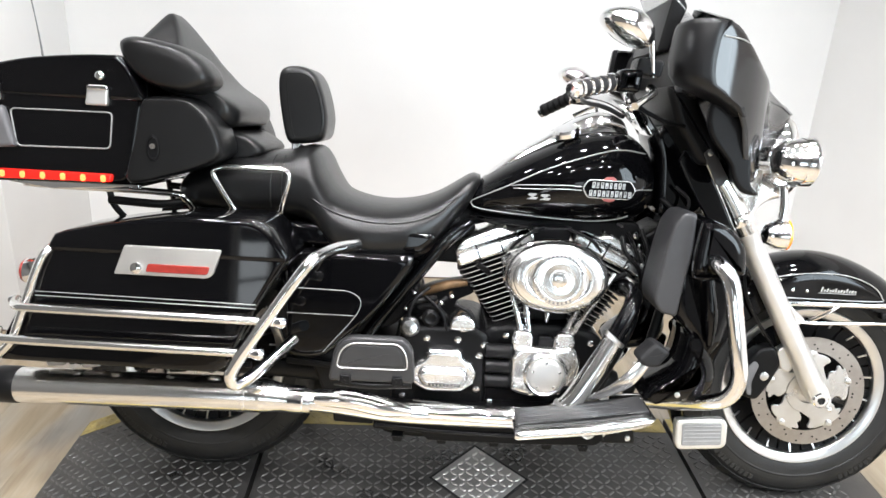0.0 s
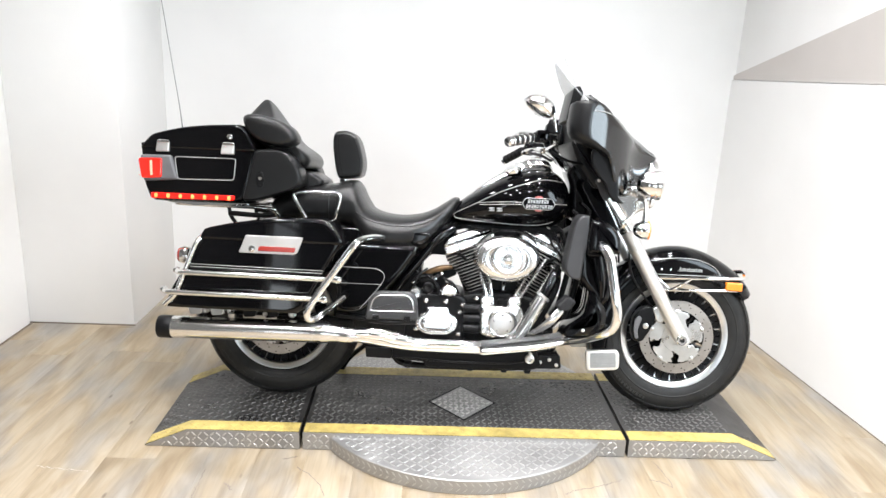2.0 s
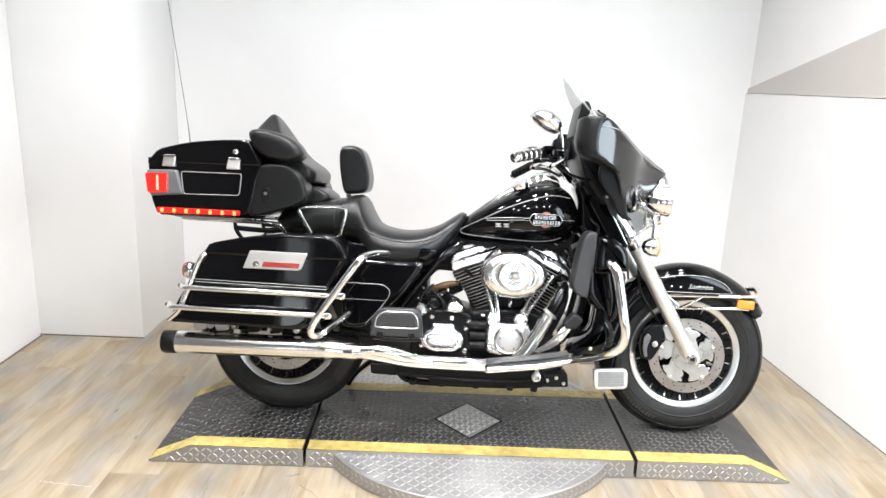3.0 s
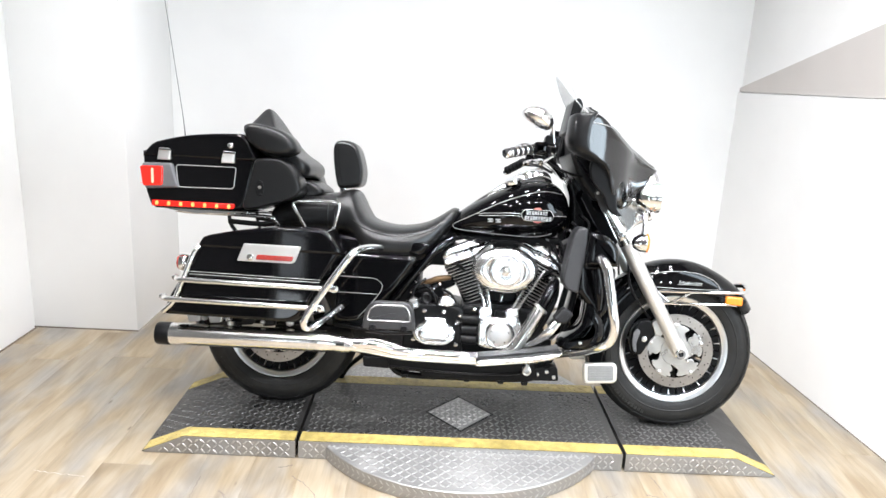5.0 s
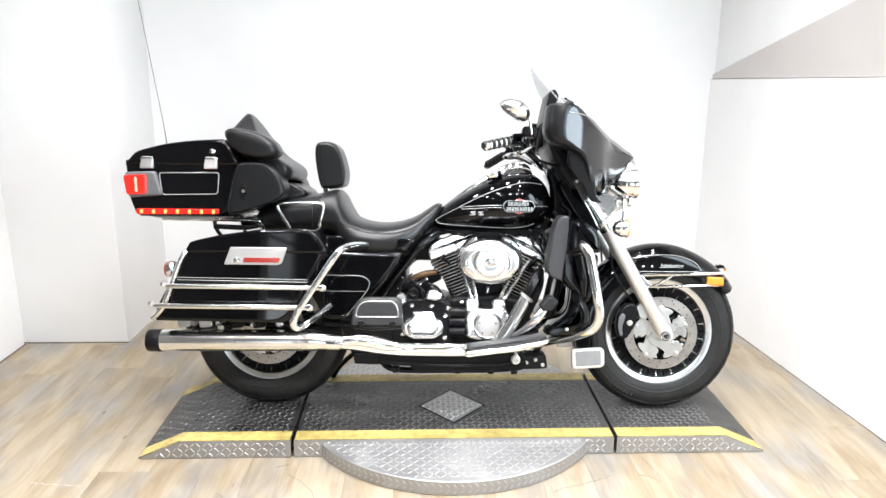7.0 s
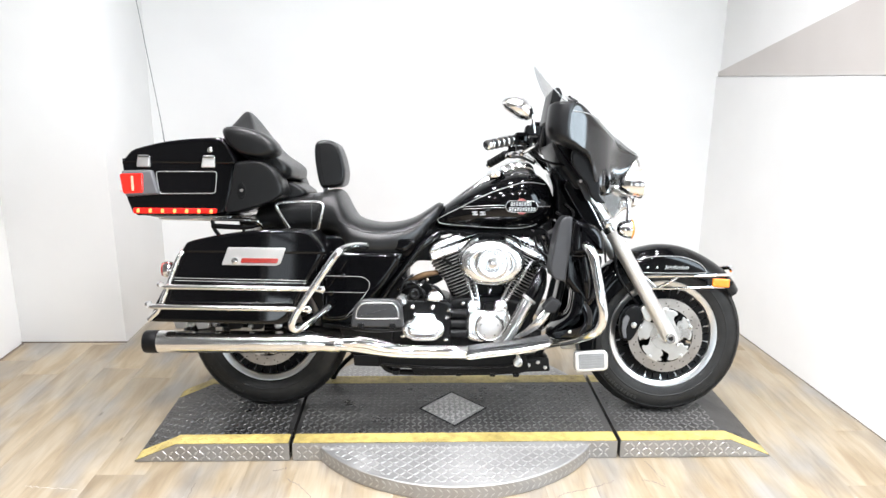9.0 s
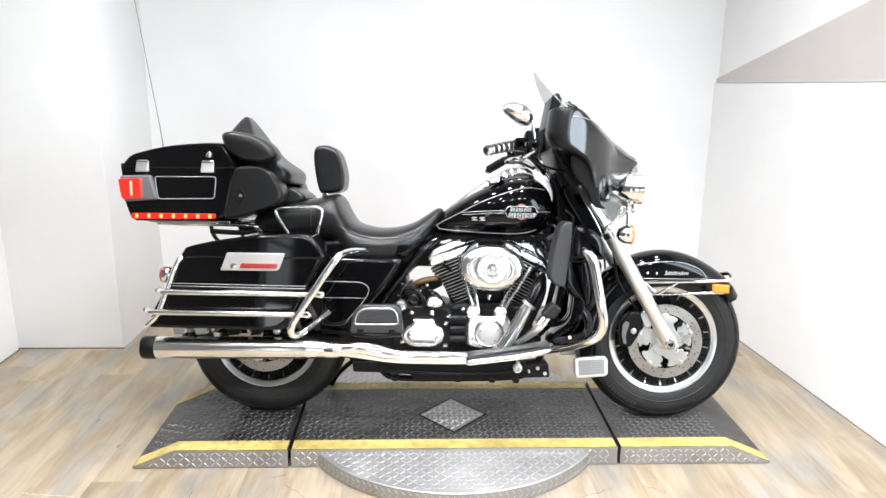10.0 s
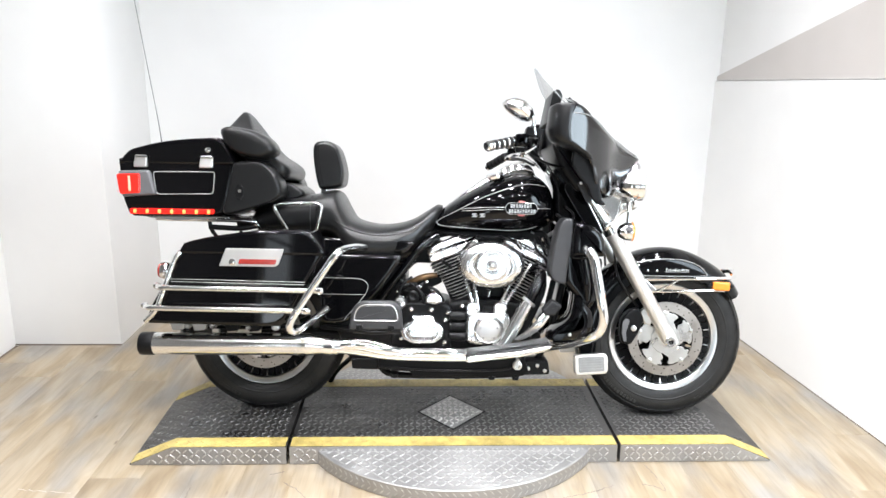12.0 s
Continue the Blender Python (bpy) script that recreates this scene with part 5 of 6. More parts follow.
cush = spline([(-0.940, 1.095), (-0.915, 1.145), (-0.890, 1.181), (-0.868, 1.168), (-0.836, 1.118), (-0.805, 1.062), (-0.758, 1.014), (-0.708, 0.982), (-0.684, 0.958), (-0.684, 0.930), (-0.702, 0.914), (-0.735, 0.922), (-0.80, 0.960), (-0.87, 1.00), (-0.93, 1.05)], 3, True)
bm = puff(cush, 0.19, -0.19, 0.06, 0.22)
for q in bm.verts:
    q.co.y *= 1 - 0.80 * max(0, min(1, (q.co.z - 1.05) / 0.13))
part("passenger_backrest", bm, VINYL, trunk, "black vinyl passenger backrest cushion")
part("backrest_base", puff(spline([(-0.80, 0.90), (-0.70, 0.905), (-0.652, 0.885), (-0.632, 0.862), (-0.66, 0.842), (-0.74, 0.83), (-0.80, 0.83)], 4, True), 0.13, -0.13, 0.03, 0.2), VINYL, trunk)
rack = new("luggage_rack")
rack.parent = bike
tagged(rack, "chrome luggage rack under the trunk")
for s in (-1, 1):
    part("rack_tube", tube([(-1.20, s * 0.10, 0.762), (-1.19, s * 0.17, 0.762), (-1.12, s * 0.19, 0.760), (-0.84, s * 0.19, 0.757), (-0.80, s * 0.18, 0.742), (-0.785, s * 0.16, 0.715)], 0.008, 10), CHROME, rack)
    part("rack_strut", tube([(-0.98, s * 0.18, 0.757), (-0.972, s * 0.175, 0.72), (-0.955, s * 0.16, 0.69)], 0.0075, 10), SATIN, rack)
    part("rack_bar", tube([(-0.98, s * 0.18, 0.732), (-0.86, s * 0.18, 0.728), (-0.80, s * 0.17, 0.738)], 0.010, 10), SATIN, rack)
part("rack_plate", slab(rounded([(-1.225, 0.772), (-0.90, 0.774), (-0.90, 0.766), (-1.10, 0.752), (-1.20, 0.764)], 0.003), -0.2, 0.2, 0.003, 2), CHROME, rack)
part("antenna", tube([(-1.246, 0.05, 1.030), (-1.262, 0.05, 1.14), (-1.30, 0.05, 1.34), (-1.362, 0.05, 1.665)], [0.0035, 0.0018, 0.0016, 0.0014], 8), WHIP, bike, "thin black whip antenna")

# ---- saddlebags with rails ----
for s in (-1, 1):
    bag = new("saddlebag")
    bag.parent = bike
    tagged(bag, "glossy black hard saddlebag with silver pinstripes")
    part("bag_body", slab(rounded([(-1.008, 0.666), (-0.504, 0.664), (-0.575, 0.548), (-0.650, 0.392), (-1.142, 0.396), (-1.126, 0.450)], [0.006, 0.006, 0.05, 0.02, 0.015, 0.02]), s * 0.22, s * 0.385, 0.012, 4), BLACK, bag)
    part("bag_lid", slab(rounded([(-1.024, 0.644), (-1.003, 0.685), (-0.901, 0.709), (-0.744, 0.731), (-0.582, 0.735), (-0.556, 0.729), (-0.500, 0.644)], [0.005, 0.012, 0.04, 0.04, 0.02, 0.02, 0.005]), s * 0.215, s * 0.390, 0.012, 4), BLACK, bag)
    part("bag_seam", slab(rounded([(-1.008, 0.6505), (-0.516, 0.6505), (-0.516, 0.6575), (-1.008, 0.6575)], 0.002), s * 0.22, s * 0.380, 0.002, 2), SATIN, bag)
    for w in (0.556, 0.547):
        part("bag_stripe", tube([(-1.048, s * 0.3858, w), (-0.80, s * 0.3858, w - 0.002), (-0.578, s * 0.3858, w - 0.004)], 0.0010, 6, 2), STRIPE, bag)
    refl = part("reflector_plate", slab(rounded([(-0.852, 0.668), (-0.648, 0.668), (-0.668, 0.612), (-0.680, 0.605), (-0.876, 0.605)], [0.004, 0.006, 0.01, 0.008, 0.004]), s * 0.380, s * 0.394, 0.002, 2), FORK, bag, "brushed metal hinge plate with red reflector")
    part("red_reflector", slab(rounded([(-0.803, 0.631), (-0.673, 0.631), (-0.678, 0.613), (-0.808, 0.613)], 0.005), s * 0.392, s * 0.3975, 0.002, 2), RED, refl, "red reflector")
    part("latch_knob", lathe([(0.012, 0), (0.012, 0.004), (0.006, 0.007), (0.001, 0.007)], (-0.828, s * 0.393, 0.620), (0, s, 0), 18), CHROME, refl)
    for w, u0, u1 in ((0.528, -1.095, -0.512), (0.457, -1.140, -0.558)):
        rail = part("side_rail", tube([(u0 - 0.010, s * 0.36, w + 0.001), (u0 + 0.02, s * 0.408, w), (u0 + 0.10, s * 0.420, w), (u1 - 0.06, s * 0.424, w), (u1 - 0.012, s * 0.424, w)], 0.0095, 12), MUFFLER, bag, "chrome side rail")
        part("rail_cap", lathe([(0.011, -0.010), (0.013, -0.004), (0.013, 0.006), (0.008, 0.012), (0.001, 0.013)], (u1 - 0.004, s * 0.424, w), (1, 0, 0), 18), CHROME, rail)
        part("rail_tip", lathe([(0.009, -0.010), (0.012, 0.0), (0.008, 0.010), (0.001, 0.012)], (u0 - 0.012, s * 0.362, w), (-1, 0, 0), 16), CHROME, rail)
    part("rear_guard", tube([(-1.010, s * 0.372, 0.655), (-1.030, s * 0.392, 0.625), (-1.075, s * 0.398, 0.50), (-1.098, s * 0.398, 0.445), (-1.140, s * 0.385, 0.405)], 0.0095, 10), MUFFLER, bag, "chrome rear bag guard")
    part("front_guard", tube([(-0.385, s * 0.24, 0.668), (-0.418, s * 0.33, 0.673), (-0.450, s * 0.405, 0.665), (-0.475, s * 0.425, 0.637), (-0.540, s * 0.428, 0.540), (-0.605, s * 0.428, 0.440), (-0.620, s * 0.425, 0.402), (-0.608, s * 0.410, 0.382), (-0.575, s * 0.36, 0.398), (-0.520, s * 0.26, 0.440)], 0.0135, 14), CHROME, bag, "thick chrome bag guard loop")
    rs = part("rear_turn_signal", lathe([(0.012, -0.02), (0.028, -0.012), (0.032, 0.004), (0.030, 0.016)], (-1.102, s * 0.285, 0.575), (-1, 0, 0), 26), CHROME, bike, "chrome rear turn signal")
    part("signal_lens", lathe([(0.030, 0.016), (0.026, 0.024), (0.001, 0.028)], (-1.102, s * 0.285, 0.575), (-1, 0, 0), 24), RED, rs)
    part("signal_arm", tube([(-1.085, s * 0.27, 0.565), (-1.075, s * 0.26, 0.535), (-1.04, s * 0.22, 0.53)], 0.010, 10), CHROME, rs)
    for u in (-1.06, -0.98, -0.86, -0.78):
        part("bag_bracket", slab(rounded([(u - 0.03, 0.392), (u + 0.03, 0.392), (u + 0.022, 0.360), (u - 0.018, 0.356)], 0.006), s * 0.23, s * 0.30, 0.003), DULL if u < -0.9 else SATIN, bag)
    # side cover
    cover = part("side_cover", slab(rounded([(-0.560, 0.640), (-0.40, 0.640), (-0.245, 0.640), (-0.262, 0.600), (-0.352, 0.478), (-0.462, 0.376), (-0.555, 0.372)], [0.01, 0.02, 0.02, 0.03, 0.02, 0.02, 0.02]), s * 0.13, s * 0.205, 0.016, 4), BLACK, bike, "glossy black side cover")
    part("cover_stripe", tube([(-0.55, s * 0.2062, 0.550), (-0.46, s * 0.2062, 0.549), (-0.405, s * 0.2062, 0.547), (-0.378, s * 0.2062, 0.530), (-0.378, s * 0.2062, 0.505), (-0.40, s * 0.2062, 0.470), (-0.462, s * 0.2062, 0.395)], 0.0011, 6), STRIPE, cover)
    part("cover_stripe", tube([(-0.55, s * 0.2062, 0.488), (-0.46, s * 0.2062, 0.488), (-0.385, s * 0.2062, 0.488)], 0.0009, 6, 1), STRIPE, cover)
    part("fender_strut", slab(rounded([(-0.56, 0.70), (-0.20, 0.69), (-0.235, 0.645), (-0.56, 0.648)], 0.012), s * 0.11, s * 0.175, 0.01, 3), BLACK, bike)

# ---- exhaust ----
for s in (-1, 1):
    v = s * 0.300
    muf = part("muffler", tube([(-1.150, v, 0.308), (-0.90, v, 0.311), (-0.62, v, 0.315), (-0.575, v, 0.314), (-0.535, v, 0.311), (-0.47, v, 0.306)], [0.0405, 0.0405, 0.0405, 0.039, 0.032, 0.028], 28, 4), MUFFLER, bike, "long chrome muffler with black end cap")
    part("muffler_tip", lathe([(0.001, -0.02), (0.033, -0.02), (0.035, 0.044), (0.040, 0.046), (0.0425, 0.040), (0.0425, -0.002), (0.041, -0.006)], (-1.145, v, 0.308), (-1, 0, -0.01), 32), SATIN, muf, "black muffler end cap")
    part("muffler_seam", lathe([(0.0405, -0.004), (0.0415, -0.003), (0.0415, 0.003), (0.0405, 0.004)], (-0.62, v, 0.315), (1, 0, 0), 28), CHROME, muf)
    part("muffler_clamp", lathe([(0.029, -0.02), (0.0325, -0.016), (0.0325, 0.016), (0.029, 0.02)], (-0.505, v * 0.995, 0.309), (1, 0, -0.05), 24), CHROME, muf)
pipe = part("exhaust_pipe", tube([(-0.50, -0.298, 0.308), (-0.42, -0.292, 0.302), (-0.30, -0.278, 0.283), (-0.20, -0.270, 0.277), (0.0, -0.268, 0.279), (0.080, -0.266, 0.286), (0.128, -0.262, 0.318), (0.172, -0.256, 0.385), (0.206, -0.248, 0.445), (0.226, -0.243, 0.480)], 0.0245, 20, 5), MUFFLER, bike, "chrome exhaust header pipe")
part("upper_header", tube([(0.220, -0.244, 0.470), (0.246, -0.236, 0.52), (0.266, -0.218, 0.556), (0.276, -0.17, 0.572), (0.262, -0.08, 0.575)], 0.0205, 20, 5), BLACK, pipe, "black upper header pipe")
part("inner_header", tube([(0.135, -0.20, 0.275), (0.190, -0.20, 0.335), (0.245, -0.19, 0.43), (0.280, -0.17, 0.51), (0.290, -0.12, 0.56)], 0.015, 16, 5), ENGINE, pipe)
part("heat_shield", tube([(-0.46, -0.302, 0.316), (-0.38, -0.304, 0.318), (-0.30, -0.298, 0.300), (-0.24, -0.292, 0.290)], [0.020, 0.024, 0.022, 0.010], 16, 4), CHROME, pipe)
part("heat_shield", tube([(-0.20, -0.282, 0.288), (-0.05, -0.284, 0.288), (0.05, -0.284, 0.290)], [0.012, 0.020, 0.014], 14, 4), CHROME, pipe)
for t in ((0.118, -0.263, 0.308), (0.224, -0.243, 0.478)):
    part("pipe_clamp", lathe([(0.0258, -0.006), (0.0285, -0.004), (0.0285, 0.004), (0.0258, 0.006)], t, (0.6, 0.05, 0.75), 22), DULL, pipe)
part("rear_header", tube([(-0.05, 0.09, 0.555), (-0.02, 0.15, 0.51), (-0.02, 0.18, 0.42), (-0.10, 0.20, 0.33), (-0.30, 0.26, 0.30)], 0.021, 16), ENGINE, pipe)

# ---- engine ----
engine = new("engine")
engine.parent = bike
tagged(engine, "air-cooled twin engine in black and chrome")


def fin_mesh(name, a, b, th):
    """One cooling fin lying flat: black faces, bright machined rim."""
    bm = bmesh.new()
    out = rounded([(-a, -b), (a, -b), (a, b), (-a, b)], 0.028, 4)
    bridge(bm, [[(x, y, z) for x, y in o] for o, z in ((inset(out, 0.0012), -th), (out, -th * 0.6), (out, th * 0.6), (inset(out, 0.0012), th))])
    me = finish(bm, name, ENGINE, 30)
    me.materials.append(FORK)
    for f in me.polygons:
        if abs(f.normal.z) < 0.3:
            f.material_index = 1
    return me


FIN = fin_mesh("fin", 0.062, 0.084, 0.0015)
for name, base, tilt in (("rear_cylinder", (0.000, 0.422), -22.5), ("front_cylinder", (0.160, 0.424), 26.0)):
    cyl = part(name, lathe([(0.050, 0), (0.052, 0.20), (0.050, 0.235)], (0, 0, 0), (0, 0, 1), 32), ENGINE, engine)
    cyl.matrix_local = pose(base[0], 0, base[1], 0, tilt, 0)
    k = -1 if tilt < 0 else 1
    for j in range(16):
        h = 0.012 + 0.0130 * j
        f = new("fin" if j < 13 else "head_fin", FIN)
        f.parent = cyl
        far = 0.022 + 0.045 * min(1, h / 0.2) + (0.006 if j > 12 else 0)
        f.location = (k * (far - 0.062) / 2, 0, h)
        f.scale = ((far + 0.062) / 0.124, 1.0 + (0.08 if j > 12 else 0), 1)
    low = [(-0.066, 0.218), (0.128, 0.214), (0.138, 0.226), (0.138, 0.246), (-0.066, 0.250)]
    top = [(-0.066, 0.2465), (0.138, 0.2425), (0.134, 0.256), (0.090, 0.262), (0.066, 0.282), (-0.040, 0.282), (-0.062, 0.268)]
    flip = [1 if tilt < 0 else -1][0]
    rock = part("rocker_box", slab(rounded([(p[0] * flip, p[1]) for p in low], 0.006), -0.106, 0.106, 0.008, 3), POLISH, cyl, "chrome rocker box")
    part("rocker_cover", slab(rounded([(p[0] * flip, p[1]) for p in top], 0.010), -0.104, 0.104, 0.012, 3), POLISH, rock)
    for u in (-0.035, 0.020, 0.075):
        part("rocker_bolt", lathe([(0.0085, 0), (0.0085, 0.010), (0.004, 0.011), (0.004, 0.007), (0.0005, 0.007)], (u * flip, -0.088, 0.268), (0, -0.45, 0.9), 14), CHROME, rock)
    for u in (-0.008, 0.052, 0.098):
        part("rocker_seam", slab(rounded([(u * flip - 0.0018, 0.216), (u * flip + 0.0018, 0.216), (u * flip + 0.0018, 0.262), (u * flip - 0.0018, 0.262)], 0.0008), -0.1075, -0.10, 0.0005, 1), ENGINE, rock)
    for j, du in ((0, -0.012), (1, 0.018)):
        b = Vector((0.030 if tilt < 0 else 0.128, -0.135, 0.440)) + Vector((du * 0.6, 0, 0))
        t = Vector((-0.018 if tilt < 0 else 0.222, -0.105, 0.632 if tilt < 0 else 0.605)) + Vector((du * 1.4, 0, 0))
        rod = part("pushrod_tube", tube([b, b.lerp(t, 0.5), t], 0.0078, 14, 1), POLISH, engine, "chrome pushrod tube")
        for q in (0.12, 0.30):
            c = b.lerp(t, q)
            part("tube_collar", lathe([(0.008, -0.006), (0.0105, -0.004), (0.0105, 0.004), (0.008, 0.006)], c, t - b, 16), CHROME, rod)
    tu = 0.018 if tilt < 0 else 0.122
    tap = part("tappet_block", slab(rounded([(tu - 0.020, 0.404), (tu + 0.026, 0.404), (tu + 0.032, 0.440), (tu + 0.022, 0.458), (tu - 0.014, 0.458), (tu - 0.024, 0.440)], 0.007), -0.105, -0.158, 0.006), POLISH, engine, "chrome lifter block")
    for du in (-0.014, 0.020):
        part("lifter_bolt", lathe([(0.006, 0), (0.006, 0.005), (0.002, 0.007), (0.0005, 0.007)], (tu + du, -0.157, 0.430), (0, -1, 0), 12), CHROME, tap)
    part("spark_plug", tube([(0.0, -0.085, 0.175), (0.004 * k, -0.105, 0.19), (0.02 * k, -0.115, 0.215)], 0.007, 10), SATIN, cyl)

part("crankcase", slab(rounded([(-0.075, 0.452), (0.030, 0.470), (0.130, 0.470), (0.215, 0.452), (0.262, 0.375), (0.235, 0.265), (0.14, 0.225), (-0.08, 0.235)], 0.022), 0.135, -0.128, 0.014, 3), ENGINE, engine)
timing = part("cam_cover", slab(rounded([(-0.006, 0.405), (0.020, 0.425), (0.100, 0.420), (0.145, 0.432), (0.172, 0.392), (0.160, 0.330), (0.120, 0.298), (0.040, 0.292), (-0.004, 0.305)], 0.018), -0.12, -0.168, 0.012, 4), POLISH, engine, "chrome cam cover")
part("cam_ring", lathe([(0.056, 0.0), (0.056, 0.016), (0.050, 0.021), (0.046, 0.019), (0.044, 0.012), (0.001, 0.012)], (0.082, -0.166, 0.357), (0, -1, 0), 48), POLISH, timing)
disc = part("timer_cover", lathe([(0.0435, 0.0), (0.0435, 0.006), (0.040, 0.0095), (0.030, 0.011), (0.001, 0.0115)], (0.082, -0.178, 0.357), (0, -1, 0), 48), FORK, timing, "brushed round timer cover")
for k in range(5):
    a = radians(90 + 72 * k)
    part("cover_screw", lathe([(0.0035, 0), (0.0035, 0.003), (0.0005, 0.004)], (0.082 + 0.034 * math.cos(a), -0.188, 0.357 + 0.034 * math.sin(a)), (0, -1, 0), 10), CHROME, disc)
for u, w in ((0.008, 0.318), (0.010, 0.400), (0.150, 0.405), (0.158, 0.345), (0.118, 0.310), (0.05, 0.304)):
    part("cover_bolt", lathe([(0.0065, 0), (0.0065, 0.006), (0.003, 0.008), (0.0005, 0.008)], (u, -0.166, w), (0, -1, 0), 14), CHROME, timing)
part("breather_block", slab(rounded([(0.058, 0.408), (0.104, 0.408), (0.100, 0.445), (0.062, 0.445)], 0.008), -0.10, -0.145, 0.006), ENGINE, engine)
part("oil_filter", lathe([(0.030, -0.02), (0.036, -0.012), (0.036, 0.055), (0.028, 0.066), (0.001, 0.067)], (0.235, -0.02, 0.285), (0.9, -0.1, 0.1), 30), SATIN, engine)
part("intake_manifold", tube([(-0.02, 0.0, 0.60), (0.085, -0.02, 0.575), (0.19, 0.0, 0.60)], 0.028, 16), ENGINE, engine)
part("carb_body", slab(rounded([(0.045, 0.63), (0.13, 0.63), (0.135, 0.54), (0.04, 0.54)], 0.012), -0.17, 0.0, 0.01), ENGINE, engine)
air = part("air_cleaner", lathe([(0.96, -0.002), (1.0, 0.004), (1.0, 0.030), (0.985, 0.040), (0.95, 0.0475), (0.88, 0.0535), (0.78, 0.0575), (0.68, 0.0600), (0.62, 0.0600), (0.57, 0.0560), (0.53, 0.0500), (0.48, 0.0480), (0.10, 0.0480)], (0.086, -0.168, 0.607), (0, -1, 0), 72, sx=0.123, sy=0.086, turn=radians(-1.5)), POLISH, engine, "oval chrome air cleaner cover", 50)
part("cleaner_groove", ring_body([(0.104, -0.0008), (0.1052, -0.0008), (0.1052, 0.0008), (0.104, 0.0008)], (0, 0), 72), SEAM, air).matrix_local = Matrix.Translation((0.086, -0.2225, 0.607)) @ Matrix.Diagonal((1.0, 1.0, 0.70, 1.0))
part("air_cleaner_rim", lathe([(1.0, 0.0), (1.035, 0.004), (1.035, 0.012), (1.0, 0.016)], (0.086, -0.168, 0.607), (0, -1, 0), 72, sx=0.123, sy=0.086, turn=radians(-1.5)), CHROME, air)
medal = part("cleaner_medallion", lathe([(0.063, -0.012), (0.063, 0.006), (0.060, 0.008), (0.0525, 0.0085), (0.051, 0.0065), (0.049, 0.0065), (0.047, 0.0090), (0.038, 0.0095), (0.035, 0.0055), (0.023, 0.0045), (0.019, 0.0090), (0.012, 0.0110), (0.001, 0.0115)], (0.088, -0.222, 0.609), (0, -1, 0), 64), POLISH, air, "stepped round chrome medallion", 30)
for k in range(22):
    a = radians(200 + 10 * k) if k < 11 else radians(20 + 10 * (k - 11))
    part("medallion_bar", slab([(0.088 + r * math.cos(a + d), 0.609 + r * math.sin(a + d)) for r, d in ((0.0535, -0.045), (0.0535, 0.045), (0.059, 0.04), (0.059, -0.04))], -0.2300, -0.2312, 0.0002, 1), GREYPL, medal)
part("cleaner_screw", lathe([(0.007, 0), (0.007, 0.004), (0.003, 0.006), (0.0005, 0.006)], (0.088, -0.2330, 0.609), (0, -1, 0), 16), DULL, air)

# ---- gearbox ----
box_ob = part("gearbox", slab(rounded([(-0.285, 0.435), (-0.235, 0.458), (-0.09, 0.455), (-0.06, 0.44), (-0.06, 0.255), (-0.30, 0.25)], 0.018), 0.15, -0.150, 0.012, 3), ENGINE, engine)
part("gearbox_cover", slab(rounded([(-0.254, 0.352), (-0.235, 0.378), (-0.212, 0.386), (-0.212, 0.408), (-0.126, 0.408), (-0.124, 0.386), (-0.102, 0.378), (-0.086, 0.352), (-0.094, 0.322), (-0.125, 0.300), (-0.208, 0.298), (-0.246, 0.318)], 0.010), -0.145, -0.186, 0.011, 4), POLISH, box_ob, "chrome gearbox side cover")
part("cover_boss", slab(rounded([(-0.226, 0.365), (-0.118, 0.366), (-0.106, 0.345), (-0.122, 0.318), (-0.215, 0.316), (-0.234, 0.340)], 0.014), -0.182, -0.203, 0.012, 4), POLISH, box_ob, "polished raised cover boss")
for k in range(9):
    part("cover_lettering", slab([(-0.205 + 0.009 * k, 0.322), (-0.199 + 0.009 * k, 0.322), (-0.199 + 0.009 * k, 0.329), (-0.205 + 0.009 * k, 0.329)], -0.2025, -0.2042, 0.0003, 1), ENGINE, box_ob)
for u, w in ((-0.250, 0.315), (-0.268, 0.36), (-0.215, 0.428), (-0.138, 0.428), (-0.082, 0.390), (-0.085, 0.302), (-0.072, 0.418)):
    part("case_bolt", lathe([(0.0085, 0), (0.0085, 0.008), (0.004, 0.010), (0.0005, 0.010)], (u, -0.150, w), (0, -1, 0), 16), CHROME, box_ob)
for w in (0.405, 0.366, 0.328):
    part("starter_rib", lathe([(0.010, -0.034), (0.018, -0.030), (0.019, 0.028), (0.012, 0.034)], (-0.036, -0.158, w), (1, 0, 0), 20), ENGINE, box_ob)
part("starter_cap", lathe([(0.026, 0), (0.026, 0.05), (0.020, 0.060), (0.001, 0.062)], (-0.125, -0.10, 0.470), (0, -1, 0), 28), POLISH, box_ob, "chrome starter end cap")
part("starter_shell", slab(rounded([(-0.160, 0.452), (-0.098, 0.452), (-0.096, 0.474), (-0.112, 0.490), (-0.146, 0.490), (-0.160, 0.476)], 0.008), -0.09, -0.165, 0.008), POLISH, box_ob)
part("master_cylinder", lathe([(0.010, 0.0), (0.023, 0.004), (0.025, 0.030), (0.018, 0.040), (0.001, 0.042)], (-0.258, -0.13, 0.452), (0, -1, 0.1), 24), POLISH, box_ob, "chrome brake master cylinder")
for k, (a, b, c) in enumerate((((-0.215, -0.13, 0.49), (-0.195, -0.14, 0.47), (-0.215, -0.14, 0.452)), ((-0.24, -0.13, 0.50), (-0.20, -0.145, 0.505), (-0.17, -0.14, 0.475)), ((-0.27, -0.12, 0.49), (-0.25, -0.14, 0.515), (-0.20, -0.12, 0.52)))):
    part("wiring_hose", tube([a, b, c, (c[0] - 0.03, c[1] + 0.03, c[2] - 0.02)], 0.0075, 10), SATIN, box_ob)
